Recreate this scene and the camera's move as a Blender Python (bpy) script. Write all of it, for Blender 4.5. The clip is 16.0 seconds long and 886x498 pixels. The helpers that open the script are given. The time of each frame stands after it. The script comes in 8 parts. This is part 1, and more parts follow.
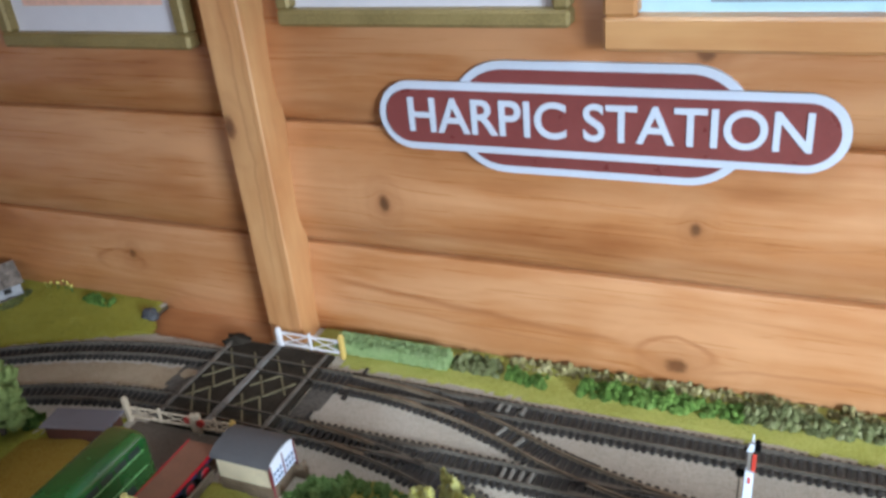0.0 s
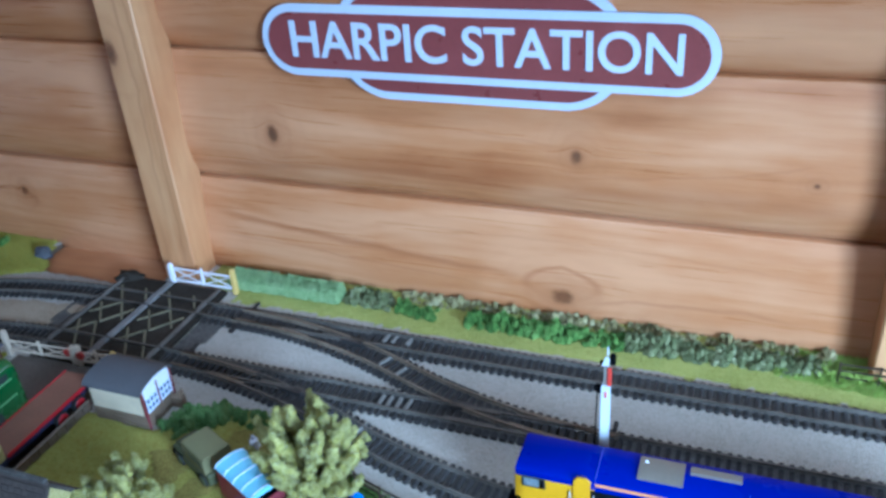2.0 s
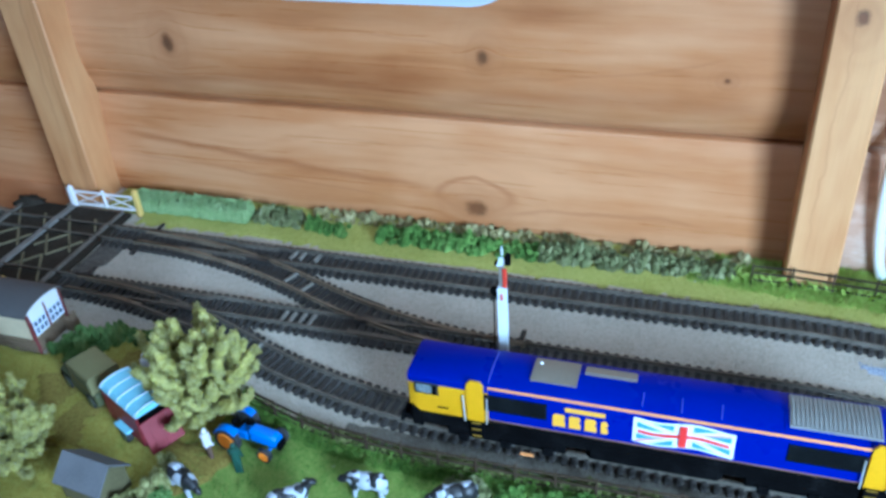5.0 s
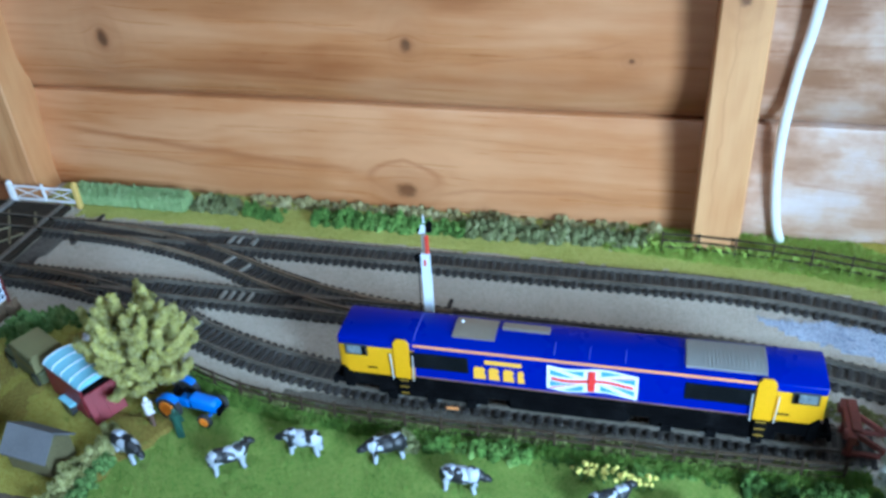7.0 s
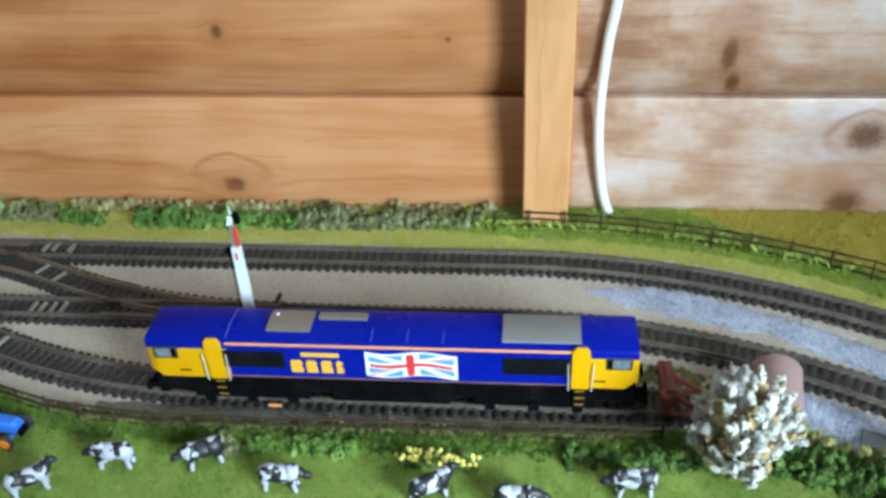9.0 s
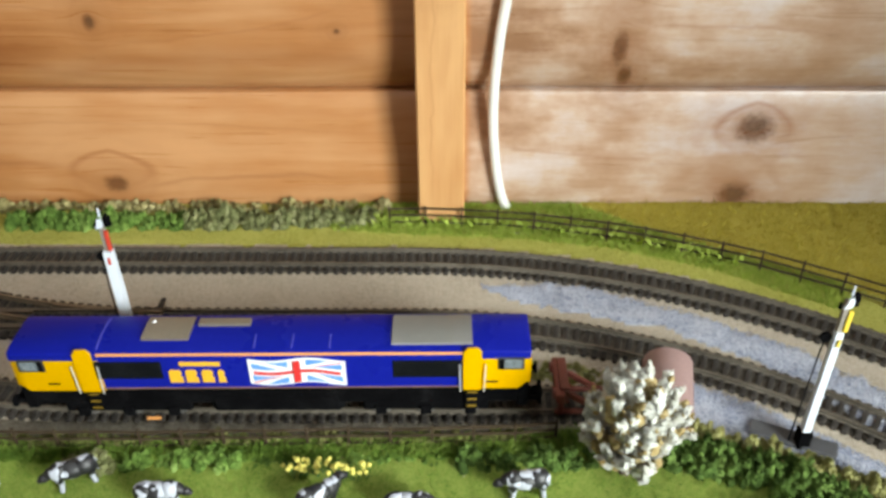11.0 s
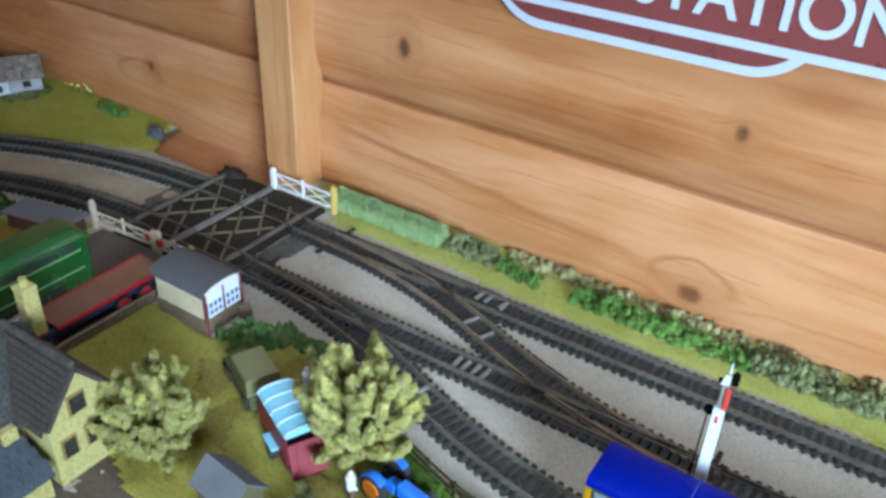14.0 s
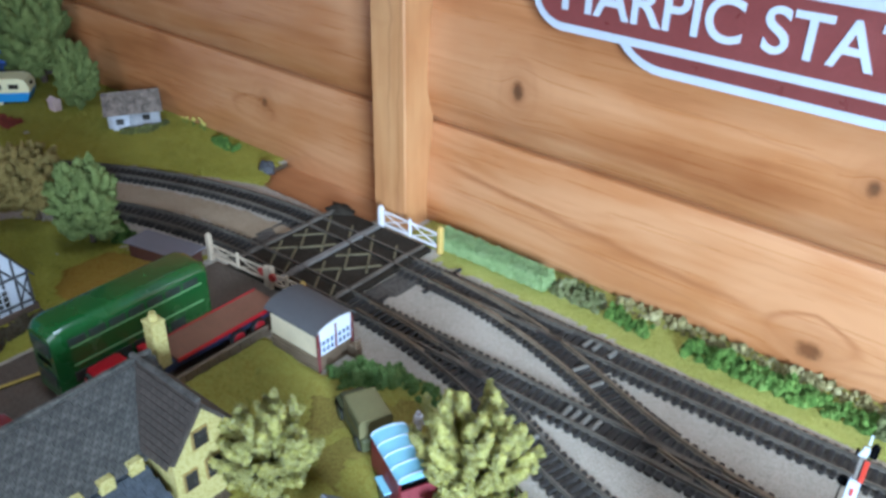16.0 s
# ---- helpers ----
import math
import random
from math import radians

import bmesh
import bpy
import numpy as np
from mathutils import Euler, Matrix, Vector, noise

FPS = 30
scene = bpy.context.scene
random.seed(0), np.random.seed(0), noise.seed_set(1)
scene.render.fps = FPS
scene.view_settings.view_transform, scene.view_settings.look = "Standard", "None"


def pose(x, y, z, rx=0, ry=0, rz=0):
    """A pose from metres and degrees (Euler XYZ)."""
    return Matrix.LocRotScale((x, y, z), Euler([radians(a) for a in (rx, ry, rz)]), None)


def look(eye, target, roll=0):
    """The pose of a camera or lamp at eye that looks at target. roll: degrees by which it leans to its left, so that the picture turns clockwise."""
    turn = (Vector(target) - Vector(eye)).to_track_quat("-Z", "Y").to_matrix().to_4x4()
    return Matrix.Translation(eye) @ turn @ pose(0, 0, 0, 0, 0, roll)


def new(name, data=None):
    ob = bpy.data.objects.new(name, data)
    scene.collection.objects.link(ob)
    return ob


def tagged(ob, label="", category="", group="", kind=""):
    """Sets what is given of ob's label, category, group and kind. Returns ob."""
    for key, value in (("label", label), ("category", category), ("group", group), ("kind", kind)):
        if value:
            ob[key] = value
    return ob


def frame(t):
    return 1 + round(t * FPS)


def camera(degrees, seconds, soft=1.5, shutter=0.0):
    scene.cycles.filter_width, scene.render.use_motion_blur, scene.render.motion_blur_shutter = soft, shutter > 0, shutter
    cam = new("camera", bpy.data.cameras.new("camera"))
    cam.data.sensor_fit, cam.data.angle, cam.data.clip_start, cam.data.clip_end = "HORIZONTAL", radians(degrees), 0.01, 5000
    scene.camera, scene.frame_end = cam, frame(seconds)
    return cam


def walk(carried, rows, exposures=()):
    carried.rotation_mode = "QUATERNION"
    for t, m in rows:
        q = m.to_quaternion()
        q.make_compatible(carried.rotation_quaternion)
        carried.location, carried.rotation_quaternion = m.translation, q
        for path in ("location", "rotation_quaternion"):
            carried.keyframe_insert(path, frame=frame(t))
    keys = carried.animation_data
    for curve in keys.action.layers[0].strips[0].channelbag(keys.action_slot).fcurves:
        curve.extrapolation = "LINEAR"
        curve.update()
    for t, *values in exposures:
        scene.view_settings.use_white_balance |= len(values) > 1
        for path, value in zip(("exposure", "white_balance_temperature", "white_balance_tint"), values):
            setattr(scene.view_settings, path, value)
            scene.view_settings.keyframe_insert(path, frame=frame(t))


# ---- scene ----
cam = camera(55.1, 16.0, soft=3.1)
PATH = [
    (0, (0.0978, -0.5773, 0.4353), (-0.2796, 0.2229, -0.0308), -5.95),
    (0.5, (0.1114, -0.5805, 0.4406), (-0.2419, 0.2349, -0.0179), -5.81),
    (1, (0.1199, -0.5770, 0.4215), (-0.2279, 0.2372, -0.0434), -4.99),
    (1.5, (0.1421, -0.5747, 0.4152), (-0.1954, 0.2346, -0.0656), -4.51),
    (2, (0.1531, -0.5662, 0.3994), (-0.1769, 0.2347, -0.1003), -4.37),
    (2.5, (0.1690, -0.5517, 0.3858), (-0.1488, 0.2403, -0.1354), -4.39),
    (3, (0.1838, -0.5408, 0.3726), (-0.1225, 0.2454, -0.1641), -4.31),
    (5.5, (0.1919, -0.5478, 0.3624), (-0.0850, 0.2337, -0.1967), -4.36),
    (6, (0.1986, -0.5581, 0.3628), (-0.0670, 0.2285, -0.1946), -4.12),
    (6.5, (0.2099, -0.5701, 0.3611), (-0.0435, 0.2215, -0.1949), -4.15),
    (7, (0.2155, -0.5785, 0.3616), (-0.0158, 0.2208, -0.1930), -4.02),
    (7.5, (0.2261, -0.5728, 0.3613), (0.0184, 0.2340, -0.1919), -3.84),
    (8, (0.2361, -0.5700, 0.3569), (0.0578, 0.2428, -0.1977), -3.49),
    (8.5, (0.2439, -0.5687, 0.3496), (0.0974, 0.2467, -0.2104), -3.24),
    (9, (0.2576, -0.5619, 0.3461), (0.1491, 0.2557, -0.2193), -3.06),
    (9.5, (0.2764, -0.5541, 0.3401), (0.2116, 0.2635, -0.2319), -2.92),
    (9.7, (0.2829, -0.5537, 0.3430), (0.2358, 0.2634, -0.2315), -2.93),
    (11.8, (0.255, -0.536, 0.336), (0.237, 1.11, -0.801), 0.1),
    (12, (0.248, -0.532, 0.335), (0.154, 1.115, -0.797), 0.6),
    (12.5, (0.214, -0.519, 0.331), (-0.103, 1.1, -0.801), 1.0),
    (13, (0.198, -0.509, 0.337), (-0.329, 1.062, -0.784), 1.3),
    (13.5, (0.176, -0.495, 0.338), (-0.541, 1.007, -0.772), 2.0),
    (14, (0.1382, -0.5048, 0.3527), (-0.3164, 0.2076, -0.1820), 2.41),
    (14.5, (0.1072, -0.5182, 0.3668), (-0.4022, 0.1710, -0.1485), 2.31),
    (15, (0.1084, -0.5177, 0.3703), (-0.4363, 0.1556, -0.1296), 1.21),
    (15.5, (0.1123, -0.5157, 0.3680), (-0.4348, 0.1534, -0.1350), 0.88),
    (16, (0.1161, -0.5138, 0.3617), (-0.4220, 0.1577, -0.1477), 1.09),
]
EXPOSURES = [
    (0.0, 0.08, 6900, 21),
    (0.5, 0.08, 6100, 20),
    (1.0, 0.08, 5300, 20),
    (1.5, 0.10, 5100, 17),
    (2.0, 0.05, 4950, 14),
    (2.5, 0.0, 4900, 12),
    (3.0, 0.0, 4900, 10),
    (5.5, -0.06, 5300, 9),
    (7.0, -0.11, 5420, 9),
    (8.0, -0.15, 5700, 10),
    (9.0, -0.17, 6900, 13),
    (9.5, -0.16, 7300, 16),
    (12.0, -0.21, 9700, 20),
    (12.5, -0.18, 9350, 20),
    (13.0, -0.06, 7800, 16),
    (13.5, 0.05, 6450, 14),
    (14.0, 0.18, 6150, 14),
    (14.5, 0.32, 6050, 15),
    (15.0, 0.38, 6100, 16),
    (16.0, 0.38, 6000, 17),
]
walk(cam, [(t, look(eye, target, roll)) for t, eye, target, roll in PATH], EXPOSURES)

# ---------------------------------------------------------------- light
world = bpy.data.worlds.new("world")
scene.world = world
world.use_nodes = True
sky = world.node_tree.nodes.new("ShaderNodeTexSky")
sky.sky_type, sky.sun_disc = "NISHITA", False
sky.sun_elevation, sky.sun_rotation = radians(40), radians(150)
world.node_tree.links.new(sky.outputs[0], world.node_tree.nodes["Background"].inputs[0])
world.node_tree.nodes["Background"].inputs[1].default_value = 0.1
scene.view_settings.exposure = 0.0


def area_lamp(name, place, target, width, height, watts, colour, spread=180):
    data = bpy.data.lights.new(name, "AREA")
    data.shape, data.size, data.size_y, data.energy, data.color = "RECTANGLE", width, height, watts, colour
    data.spread = radians(spread)          # narrowed beam, so the upper wall gets less light
    ob = new(name, data)
    ob.matrix_basis = look(place, target)
    return ob


# daylight in the east window opening; south and overhead lamps are added, unseen fill
area_lamp("daylight_east", (0.985, -0.975, 0.42), (0.10, -0.06, -0.12), 0.45, 0.40, 7.6, (0.60, 0.83, 1.0), 62)
area_lamp("fill_south", (-0.20, -1.57, 0.62), (-0.80, -0.14, 0.05), 0.80, 0.55, 1.55, (0.78, 0.90, 1.0), 100)
area_lamp("fill_roof", (0.10, -0.30, 1.29), (0.10, -0.13, 0.0), 0.62, 0.36, 2.2, (0.66, 0.86, 1.0), 75)

# ---------------------------------------------------------------- materials


def nodes_of(name):
    mat = bpy.data.materials.new(name)
    mat.use_nodes = True
    nt = mat.node_tree
    return mat, nt, nt.nodes["Principled BSDF"]


def link(nt, a, b):
    nt.links.new(a, b)


def ramp(nt, fac, stops):
    r = nt.nodes.new("ShaderNodeValToRGB")
    while len(r.color_ramp.elements) < len(stops):
        r.color_ramp.elements.new(0.5)
    for e, (p, c) in zip(r.color_ramp.elements, stops):
        e.position, e.color = p, (*c, 1)
    link(nt, fac, r.inputs[0])
    return r.outputs[0]


def tex(nt, kind, vec, scale, detail=3.0, rough=0.55):
    n = nt.nodes.new(kind)
    n.inputs["Scale"].default_value = scale
    if "Detail" in n.inputs:
        n.inputs["Detail"].default_value = detail
    if "Roughness" in n.inputs:
        n.inputs["Roughness"].default_value = rough
    link(nt, vec, n.inputs["Vector"])
    return n


def mixc(nt, fac, a, b, mode="MIX"):
    m = nt.nodes.new("ShaderNodeMix")
    m.data_type, m.blend_type = "RGBA", mode
    for sock, v in ((m.inputs[0], fac), (m.inputs[6], a), (m.inputs[7], b)):
        if isinstance(v, (int, float)):
            sock.default_value = v
        elif isinstance(v, tuple):
            sock.default_value = (*v, 1)
        else:
            link(nt, v, sock)
    return m.outputs[2]


def maths(nt, op, a, b=0.0, c=0.0):
    m = nt.nodes.new("ShaderNodeMath")
    m.operation = op
    for sock, v in zip(m.inputs, (a, b, c)):
        if isinstance(v, (int, float)):
            sock.default_value = v
        else:
            link(nt, v, sock)
    return m.outputs[0]


def bump(nt, bsdf, height, strength, distance):
    b = nt.nodes.new("ShaderNodeBump")
    b.inputs["Strength"].default_value, b.inputs["Distance"].default_value = strength, distance
    link(nt, height, b.inputs["Height"])
    link(nt, b.outputs[0], bsdf.inputs["Normal"])


def scaled(nt, vec, s):
    m = nt.nodes.new("ShaderNodeMapping")
    m.inputs["Scale"].default_value = s
    link(nt, vec, m.inputs["Vector"])
    return m.outputs[0]


def coords(nt, kind="Object"):
    return nt.nodes.new("ShaderNodeTexCoord").outputs[kind]


def surface(name, colour, rough=0.5, metal=0.0, vary=0.15, grain=900.0, stain=60.0, relief=0.0003, spec=0.5, random_tint=0.0, coat=0.0):
    """A worn painted or moulded surface: fine grain, larger stains, slight relief."""
    mat, nt, bsdf = nodes_of(name)
    vec = coords(nt)
    fine = tex(nt, "ShaderNodeTexNoise", vec, grain, 3).outputs["Fac"]
    large = tex(nt, "ShaderNodeTexNoise", vec, stain, 4).outputs["Fac"]
    both = maths(nt, "ADD", maths(nt, "MULTIPLY", fine, 0.5), maths(nt, "MULTIPLY", large, 0.5))
    dark = tuple(c * (1 - 1.6 * vary) for c in colour)
    light = tuple(min(1.0, c * (1 + 1.3 * vary) + 0.02 * vary) for c in colour)
    col = ramp(nt, both, [(0.32, dark), (0.5, colour), (0.68, light)])
    if random_tint:
        info = nt.nodes.new("ShaderNodeObjectInfo").outputs["Random"]
        col = mixc(nt, random_tint, col, ramp(nt, info, [(0.0, (0.25, 0.25, 0.25)), (1.0, (1, 1, 1))]), "MULTIPLY")
    link(nt, col, bsdf.inputs["Base Color"])
    bsdf.inputs["Roughness"].default_value, bsdf.inputs["Metallic"].default_value = rough, metal
    bsdf.inputs["Specular IOR Level"].default_value = spec
    bsdf.inputs["Coat Weight"].default_value = coat
    link(nt, ramp(nt, large, [(0.2, (max(rough - 0.12, 0.05),) * 3), (0.8, (min(rough + 0.15, 1),) * 3)]), bsdf.inputs["Roughness"])
    if relief:
        bump(nt, bsdf, both, 0.6, relief)
    return mat


def speckled(name, colours, rough=0.95, grain=1200.0, patch=45.0, relief=0.0012, spec=0.2):
    """Loose scenic stuff (ballast, turf, foam): grains of several colours with larger drifts."""
    mat, nt, bsdf = nodes_of(name)
    vec = coords(nt)
    cells = tex(nt, "ShaderNodeTexVoronoi", vec, grain)
    drift = tex(nt, "ShaderNodeTexNoise", vec, patch, 5, 0.65).outputs["Fac"]
    fine = tex(nt, "ShaderNodeTexNoise", vec, grain * 0.35, 3, 0.7).outputs["Fac"]
    sep = nt.nodes.new("ShaderNodeSeparateColor")
    link(nt, cells.outputs["Color"], sep.inputs[0])
    pick = maths(nt, "ADD", maths(nt, "MULTIPLY", sep.outputs[0], 0.34), maths(nt, "ADD", maths(nt, "MULTIPLY", drift, 0.42), maths(nt, "MULTIPLY", fine, 0.24)))
    n = len(colours)
    col = ramp(nt, pick, [(0.26 + 0.48 * i / (n - 1), c) for i, c in enumerate(colours)])
    link(nt, col, bsdf.inputs["Base Color"])
    bsdf.inputs["Roughness"].default_value = rough
    bsdf.inputs["Specular IOR Level"].default_value = spec
    h = maths(nt, "ADD", maths(nt, "MULTIPLY", cells.outputs["Distance"], -0.6), fine)
    bump(nt, bsdf, h, 0.8, relief)
    return mat


def island_stuff(name, colours, rough=0.9, spec=0.2):
    """Grass blades, grains and leaf flakes: one colour for each loose bit."""
    mat, nt, bsdf = nodes_of(name)
    geo = nt.nodes.new("ShaderNodeNewGeometry").outputs["Random Per Island"]
    drift = tex(nt, "ShaderNodeTexNoise", coords(nt), 55, 5, 0.6).outputs["Fac"]
    pick = maths(nt, "ADD", maths(nt, "MULTIPLY", geo, 0.36), maths(nt, "MULTIPLY", drift, 0.64))
    n = len(colours)
    col = ramp(nt, pick, [(0.2 + 0.6 * i / (n - 1), c) for i, c in enumerate(colours)])
    link(nt, col, bsdf.inputs["Base Color"])
    bsdf.inputs["Roughness"].default_value = rough
    bsdf.inputs["Specular IOR Level"].default_value = spec
    return mat


def pine(name, light, mid, dark, knots=(), axis="x", gloss=0.42, pale_from=None, seed=0.0, tint=0.25, eyes=(), veins=()):
    """Varnished softwood: soft grain, rings bending round knots, flame lines, slow colour drift.
    knots: (along, across, half length, half height); eyes: oval flame lines; veins: dark latewood streaks."""
    mat, nt, bsdf = nodes_of(name)
    geo = nt.nodes.new("ShaderNodeNewGeometry").outputs["Position"]
    sep = nt.nodes.new("ShaderNodeSeparateXYZ")
    link(nt, geo, sep.inputs[0])
    along, across, third = {"x": (0, 2, 1), "z": (2, 0, 1), "y": (1, 0, 2)}[axis]
    u, v, w = sep.outputs[along], sep.outputs[across], sep.outputs[third]
    clamp = lambda x: maths(nt, "MINIMUM", maths(nt, "MAXIMUM", x, 0.0), 1.0)
    sway = maths(nt, "SUBTRACT", tex(nt, "ShaderNodeTexNoise", scaled(nt, geo, (16.0, 16.0, 30.0)), 1.0, 3).outputs["Fac"], 0.5)
    fray = maths(nt, "SUBTRACT", tex(nt, "ShaderNodeTexNoise", geo, 260.0, 3).outputs["Fac"], 0.5)
    core, halo, line = None, None, None
    ru, rv = u, v
    for ku, kv, hu, hv in knots:
        du = maths(nt, "MULTIPLY", maths(nt, "SUBTRACT", ru, ku), 1.0 / hu)
        dv = maths(nt, "MULTIPLY", maths(nt, "SUBTRACT", rv, kv), 1.0 / hv)
        d = maths(nt, "SQRT", maths(nt, "ADD", maths(nt, "MULTIPLY", du, du), maths(nt, "MULTIPLY", dv, dv)))
        near = maths(nt, "POWER", 2.718, maths(nt, "MULTIPLY", d, -0.55))
        v = maths(nt, "ADD", v, maths(nt, "MULTIPLY", maths(nt, "MULTIPLY", maths(nt, "TANH", dv), near), -2.2 * hv))
        frayed = maths(nt, "ADD", d, maths(nt, "MULTIPLY", fray, 0.8))
        one = clamp(maths(nt, "MULTIPLY", maths(nt, "SUBTRACT", 1.20, frayed), 1.5))
        core = one if core is None else maths(nt, "MAXIMUM", core, one)
        glow = maths(nt, "POWER", 2.718, maths(nt, "MULTIPLY", d, -0.50))
        halo = glow if halo is None else maths(nt, "MAXIMUM", halo, glow)
        swirl = maths(nt, "MULTIPLY", clamp(maths(nt, "SINE", maths(nt, "ADD", maths(nt, "MULTIPLY", d, 2.6), maths(nt, "MULTIPLY", sway, 14.0)))), maths(nt, "POWER", 2.718, maths(nt, "MULTIPLY", d, -0.30)))
        line = maths(nt, "MULTIPLY", swirl, 0.5) if line is None else maths(nt, "MAXIMUM", line, maths(nt, "MULTIPLY", swirl, 0.5))
    for eu, ev, eru, erv in eyes:
        du = maths(nt, "MULTIPLY", maths(nt, "SUBTRACT", ru, eu), 1.0 / eru)
        dv = maths(nt, "ADD", maths(nt, "MULTIPLY", maths(nt, "SUBTRACT", rv, ev), 1.0 / erv), maths(nt, "MULTIPLY", sway, 0.35))
        d = maths(nt, "ADD", maths(nt, "POWER", maths(nt, "ABSOLUTE", du), 1.15), maths(nt, "MULTIPLY", dv, dv))
        rim = clamp(maths(nt, "SUBTRACT", 1.0, maths(nt, "MULTIPLY", maths(nt, "ABSOLUTE", maths(nt, "SUBTRACT", d, 1.0)), 3.4)))
        rim = maths(nt, "MULTIPLY", rim, clamp(maths(nt, "ADD", maths(nt, "MULTIPLY", dv, 0.8), 0.75)))
        line = rim if line is None else maths(nt, "MAXIMUM", line, rim)
    for u0, v0, u1, v1, sag, wide, deep in veins:
        f = clamp(maths(nt, "MULTIPLY", maths(nt, "SUBTRACT", ru, u0), 1.0 / (u1 - u0)))
        hump = maths(nt, "MULTIPLY", maths(nt, "MULTIPLY", f, maths(nt, "SUBTRACT", 1.0, f)), 4.0)
        mid_v = maths(nt, "ADD", maths(nt, "ADD", v0, maths(nt, "MULTIPLY", f, v1 - v0)), maths(nt, "MULTIPLY", hump, sag))
        off = maths(nt, "ABSOLUTE", maths(nt, "ADD", maths(nt, "SUBTRACT", rv, mid_v), maths(nt, "MULTIPLY", sway, 0.012)))
        one = clamp(maths(nt, "SUBTRACT", 1.0, maths(nt, "MULTIPLY", off, 1.0 / wide)))
        one = maths(nt, "MULTIPLY", maths(nt, "MULTIPLY", one, clamp(maths(nt, "MULTIPLY", hump, 2.2))), deep)
        line = one if line is None else maths(nt, "MAXIMUM", line, one)
    comb = nt.nodes.new("ShaderNodeCombineXYZ")
    info = nt.nodes.new("ShaderNodeObjectInfo").outputs["Random"]
    link(nt, maths(nt, "ADD", u, maths(nt, "MULTIPLY", info, 7.0 + seed)), comb.inputs[0])
    link(nt, v, comb.inputs[1])
    link(nt, maths(nt, "ADD", w, seed), comb.inputs[2])
    p = comb.outputs[0]
    warp = tex(nt, "ShaderNodeTexNoise", scaled(nt, p, (3.0, 14.0, 14.0)), 1.0, 2).outputs["Fac"]
    rings = maths(nt, "SINE", maths(nt, "MULTIPLY", maths(nt, "ADD", v, maths(nt, "MULTIPLY", warp, 0.10)), 520.0))
    growth = maths(nt, "ADD", maths(nt, "MULTIPLY", rings, 0.5), 0.5)
    streak = tex(nt, "ShaderNodeTexNoise", scaled(nt, p, (7.0, 260.0, 260.0)), 1.0, 4, 0.6).outputs["Fac"]
    fibre = tex(nt, "ShaderNodeTexNoise", scaled(nt, p, (60.0, 1500.0, 1500.0)), 1.0, 3).outputs["Fac"]
    drift = tex(nt, "ShaderNodeTexNoise", scaled(nt, p, (4.0, 24.0, 24.0)), 1.0, 4, 0.5).outputs["Fac"]
    cloud = tex(nt, "ShaderNodeTexNoise", scaled(nt, p, (13.0, 20.0, 20.0)), 1.0, 3).outputs["Fac"]
    mixv = maths(nt, "ADD", maths(nt, "MULTIPLY", growth, 0.035), maths(nt, "ADD", maths(nt, "MULTIPLY", streak, 0.10), maths(nt, "ADD", maths(nt, "MULTIPLY", fibre, 0.08), maths(nt, "ADD", maths(nt, "MULTIPLY", drift, 0.54), maths(nt, "MULTIPLY", cloud, 0.23)))))
    col = ramp(nt, mixv, [(0.33, dark), (0.45, mid), (0.57, light), (0.70, tuple(min(1, c * 1.12) for c in light))])
    if tint:
        col = mixc(nt, tint, col, ramp(nt, info, [(0.0, (0.62, 0.52, 0.46)), (1.0, (1, 1, 1))]), "MULTIPLY")
    # boards past this x turn paler and greyer, more so rightwards and lower down
    if pale_from is not None:
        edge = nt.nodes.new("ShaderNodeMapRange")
        edge.inputs[1].default_value, edge.inputs[2].default_value = pale_from, pale_from + 0.004
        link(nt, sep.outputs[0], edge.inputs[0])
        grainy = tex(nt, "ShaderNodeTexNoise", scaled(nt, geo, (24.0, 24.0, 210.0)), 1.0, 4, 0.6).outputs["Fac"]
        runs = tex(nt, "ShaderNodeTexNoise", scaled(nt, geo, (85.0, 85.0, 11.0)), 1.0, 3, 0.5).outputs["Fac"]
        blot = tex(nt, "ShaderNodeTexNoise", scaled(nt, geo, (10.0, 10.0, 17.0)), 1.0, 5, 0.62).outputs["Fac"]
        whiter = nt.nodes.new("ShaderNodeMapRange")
        whiter.inputs[1].default_value, whiter.inputs[2].default_value = pale_from, pale_from + 0.30
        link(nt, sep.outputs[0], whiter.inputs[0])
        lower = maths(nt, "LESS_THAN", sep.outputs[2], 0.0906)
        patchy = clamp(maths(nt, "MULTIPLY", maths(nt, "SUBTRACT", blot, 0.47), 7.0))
        # worn grades the mask; faded holds the paler tones it picks
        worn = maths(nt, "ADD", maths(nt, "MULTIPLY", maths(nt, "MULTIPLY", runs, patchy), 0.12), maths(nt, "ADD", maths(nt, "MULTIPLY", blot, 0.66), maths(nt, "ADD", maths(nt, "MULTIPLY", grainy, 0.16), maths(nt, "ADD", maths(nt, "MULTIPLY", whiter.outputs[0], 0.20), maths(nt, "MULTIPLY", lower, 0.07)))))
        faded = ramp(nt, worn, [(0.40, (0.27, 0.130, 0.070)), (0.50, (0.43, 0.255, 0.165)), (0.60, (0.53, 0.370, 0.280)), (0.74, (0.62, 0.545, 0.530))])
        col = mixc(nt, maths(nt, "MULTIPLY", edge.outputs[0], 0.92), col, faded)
    if core is not None:
        knotty = tex(nt, "ShaderNodeTexNoise", scaled(nt, geo, (300.0, 300.0, 300.0)), 1.0, 3).outputs["Fac"]
        col = mixc(nt, maths(nt, "MULTIPLY", halo, 0.70), col, (0.25, 0.082, 0.026))
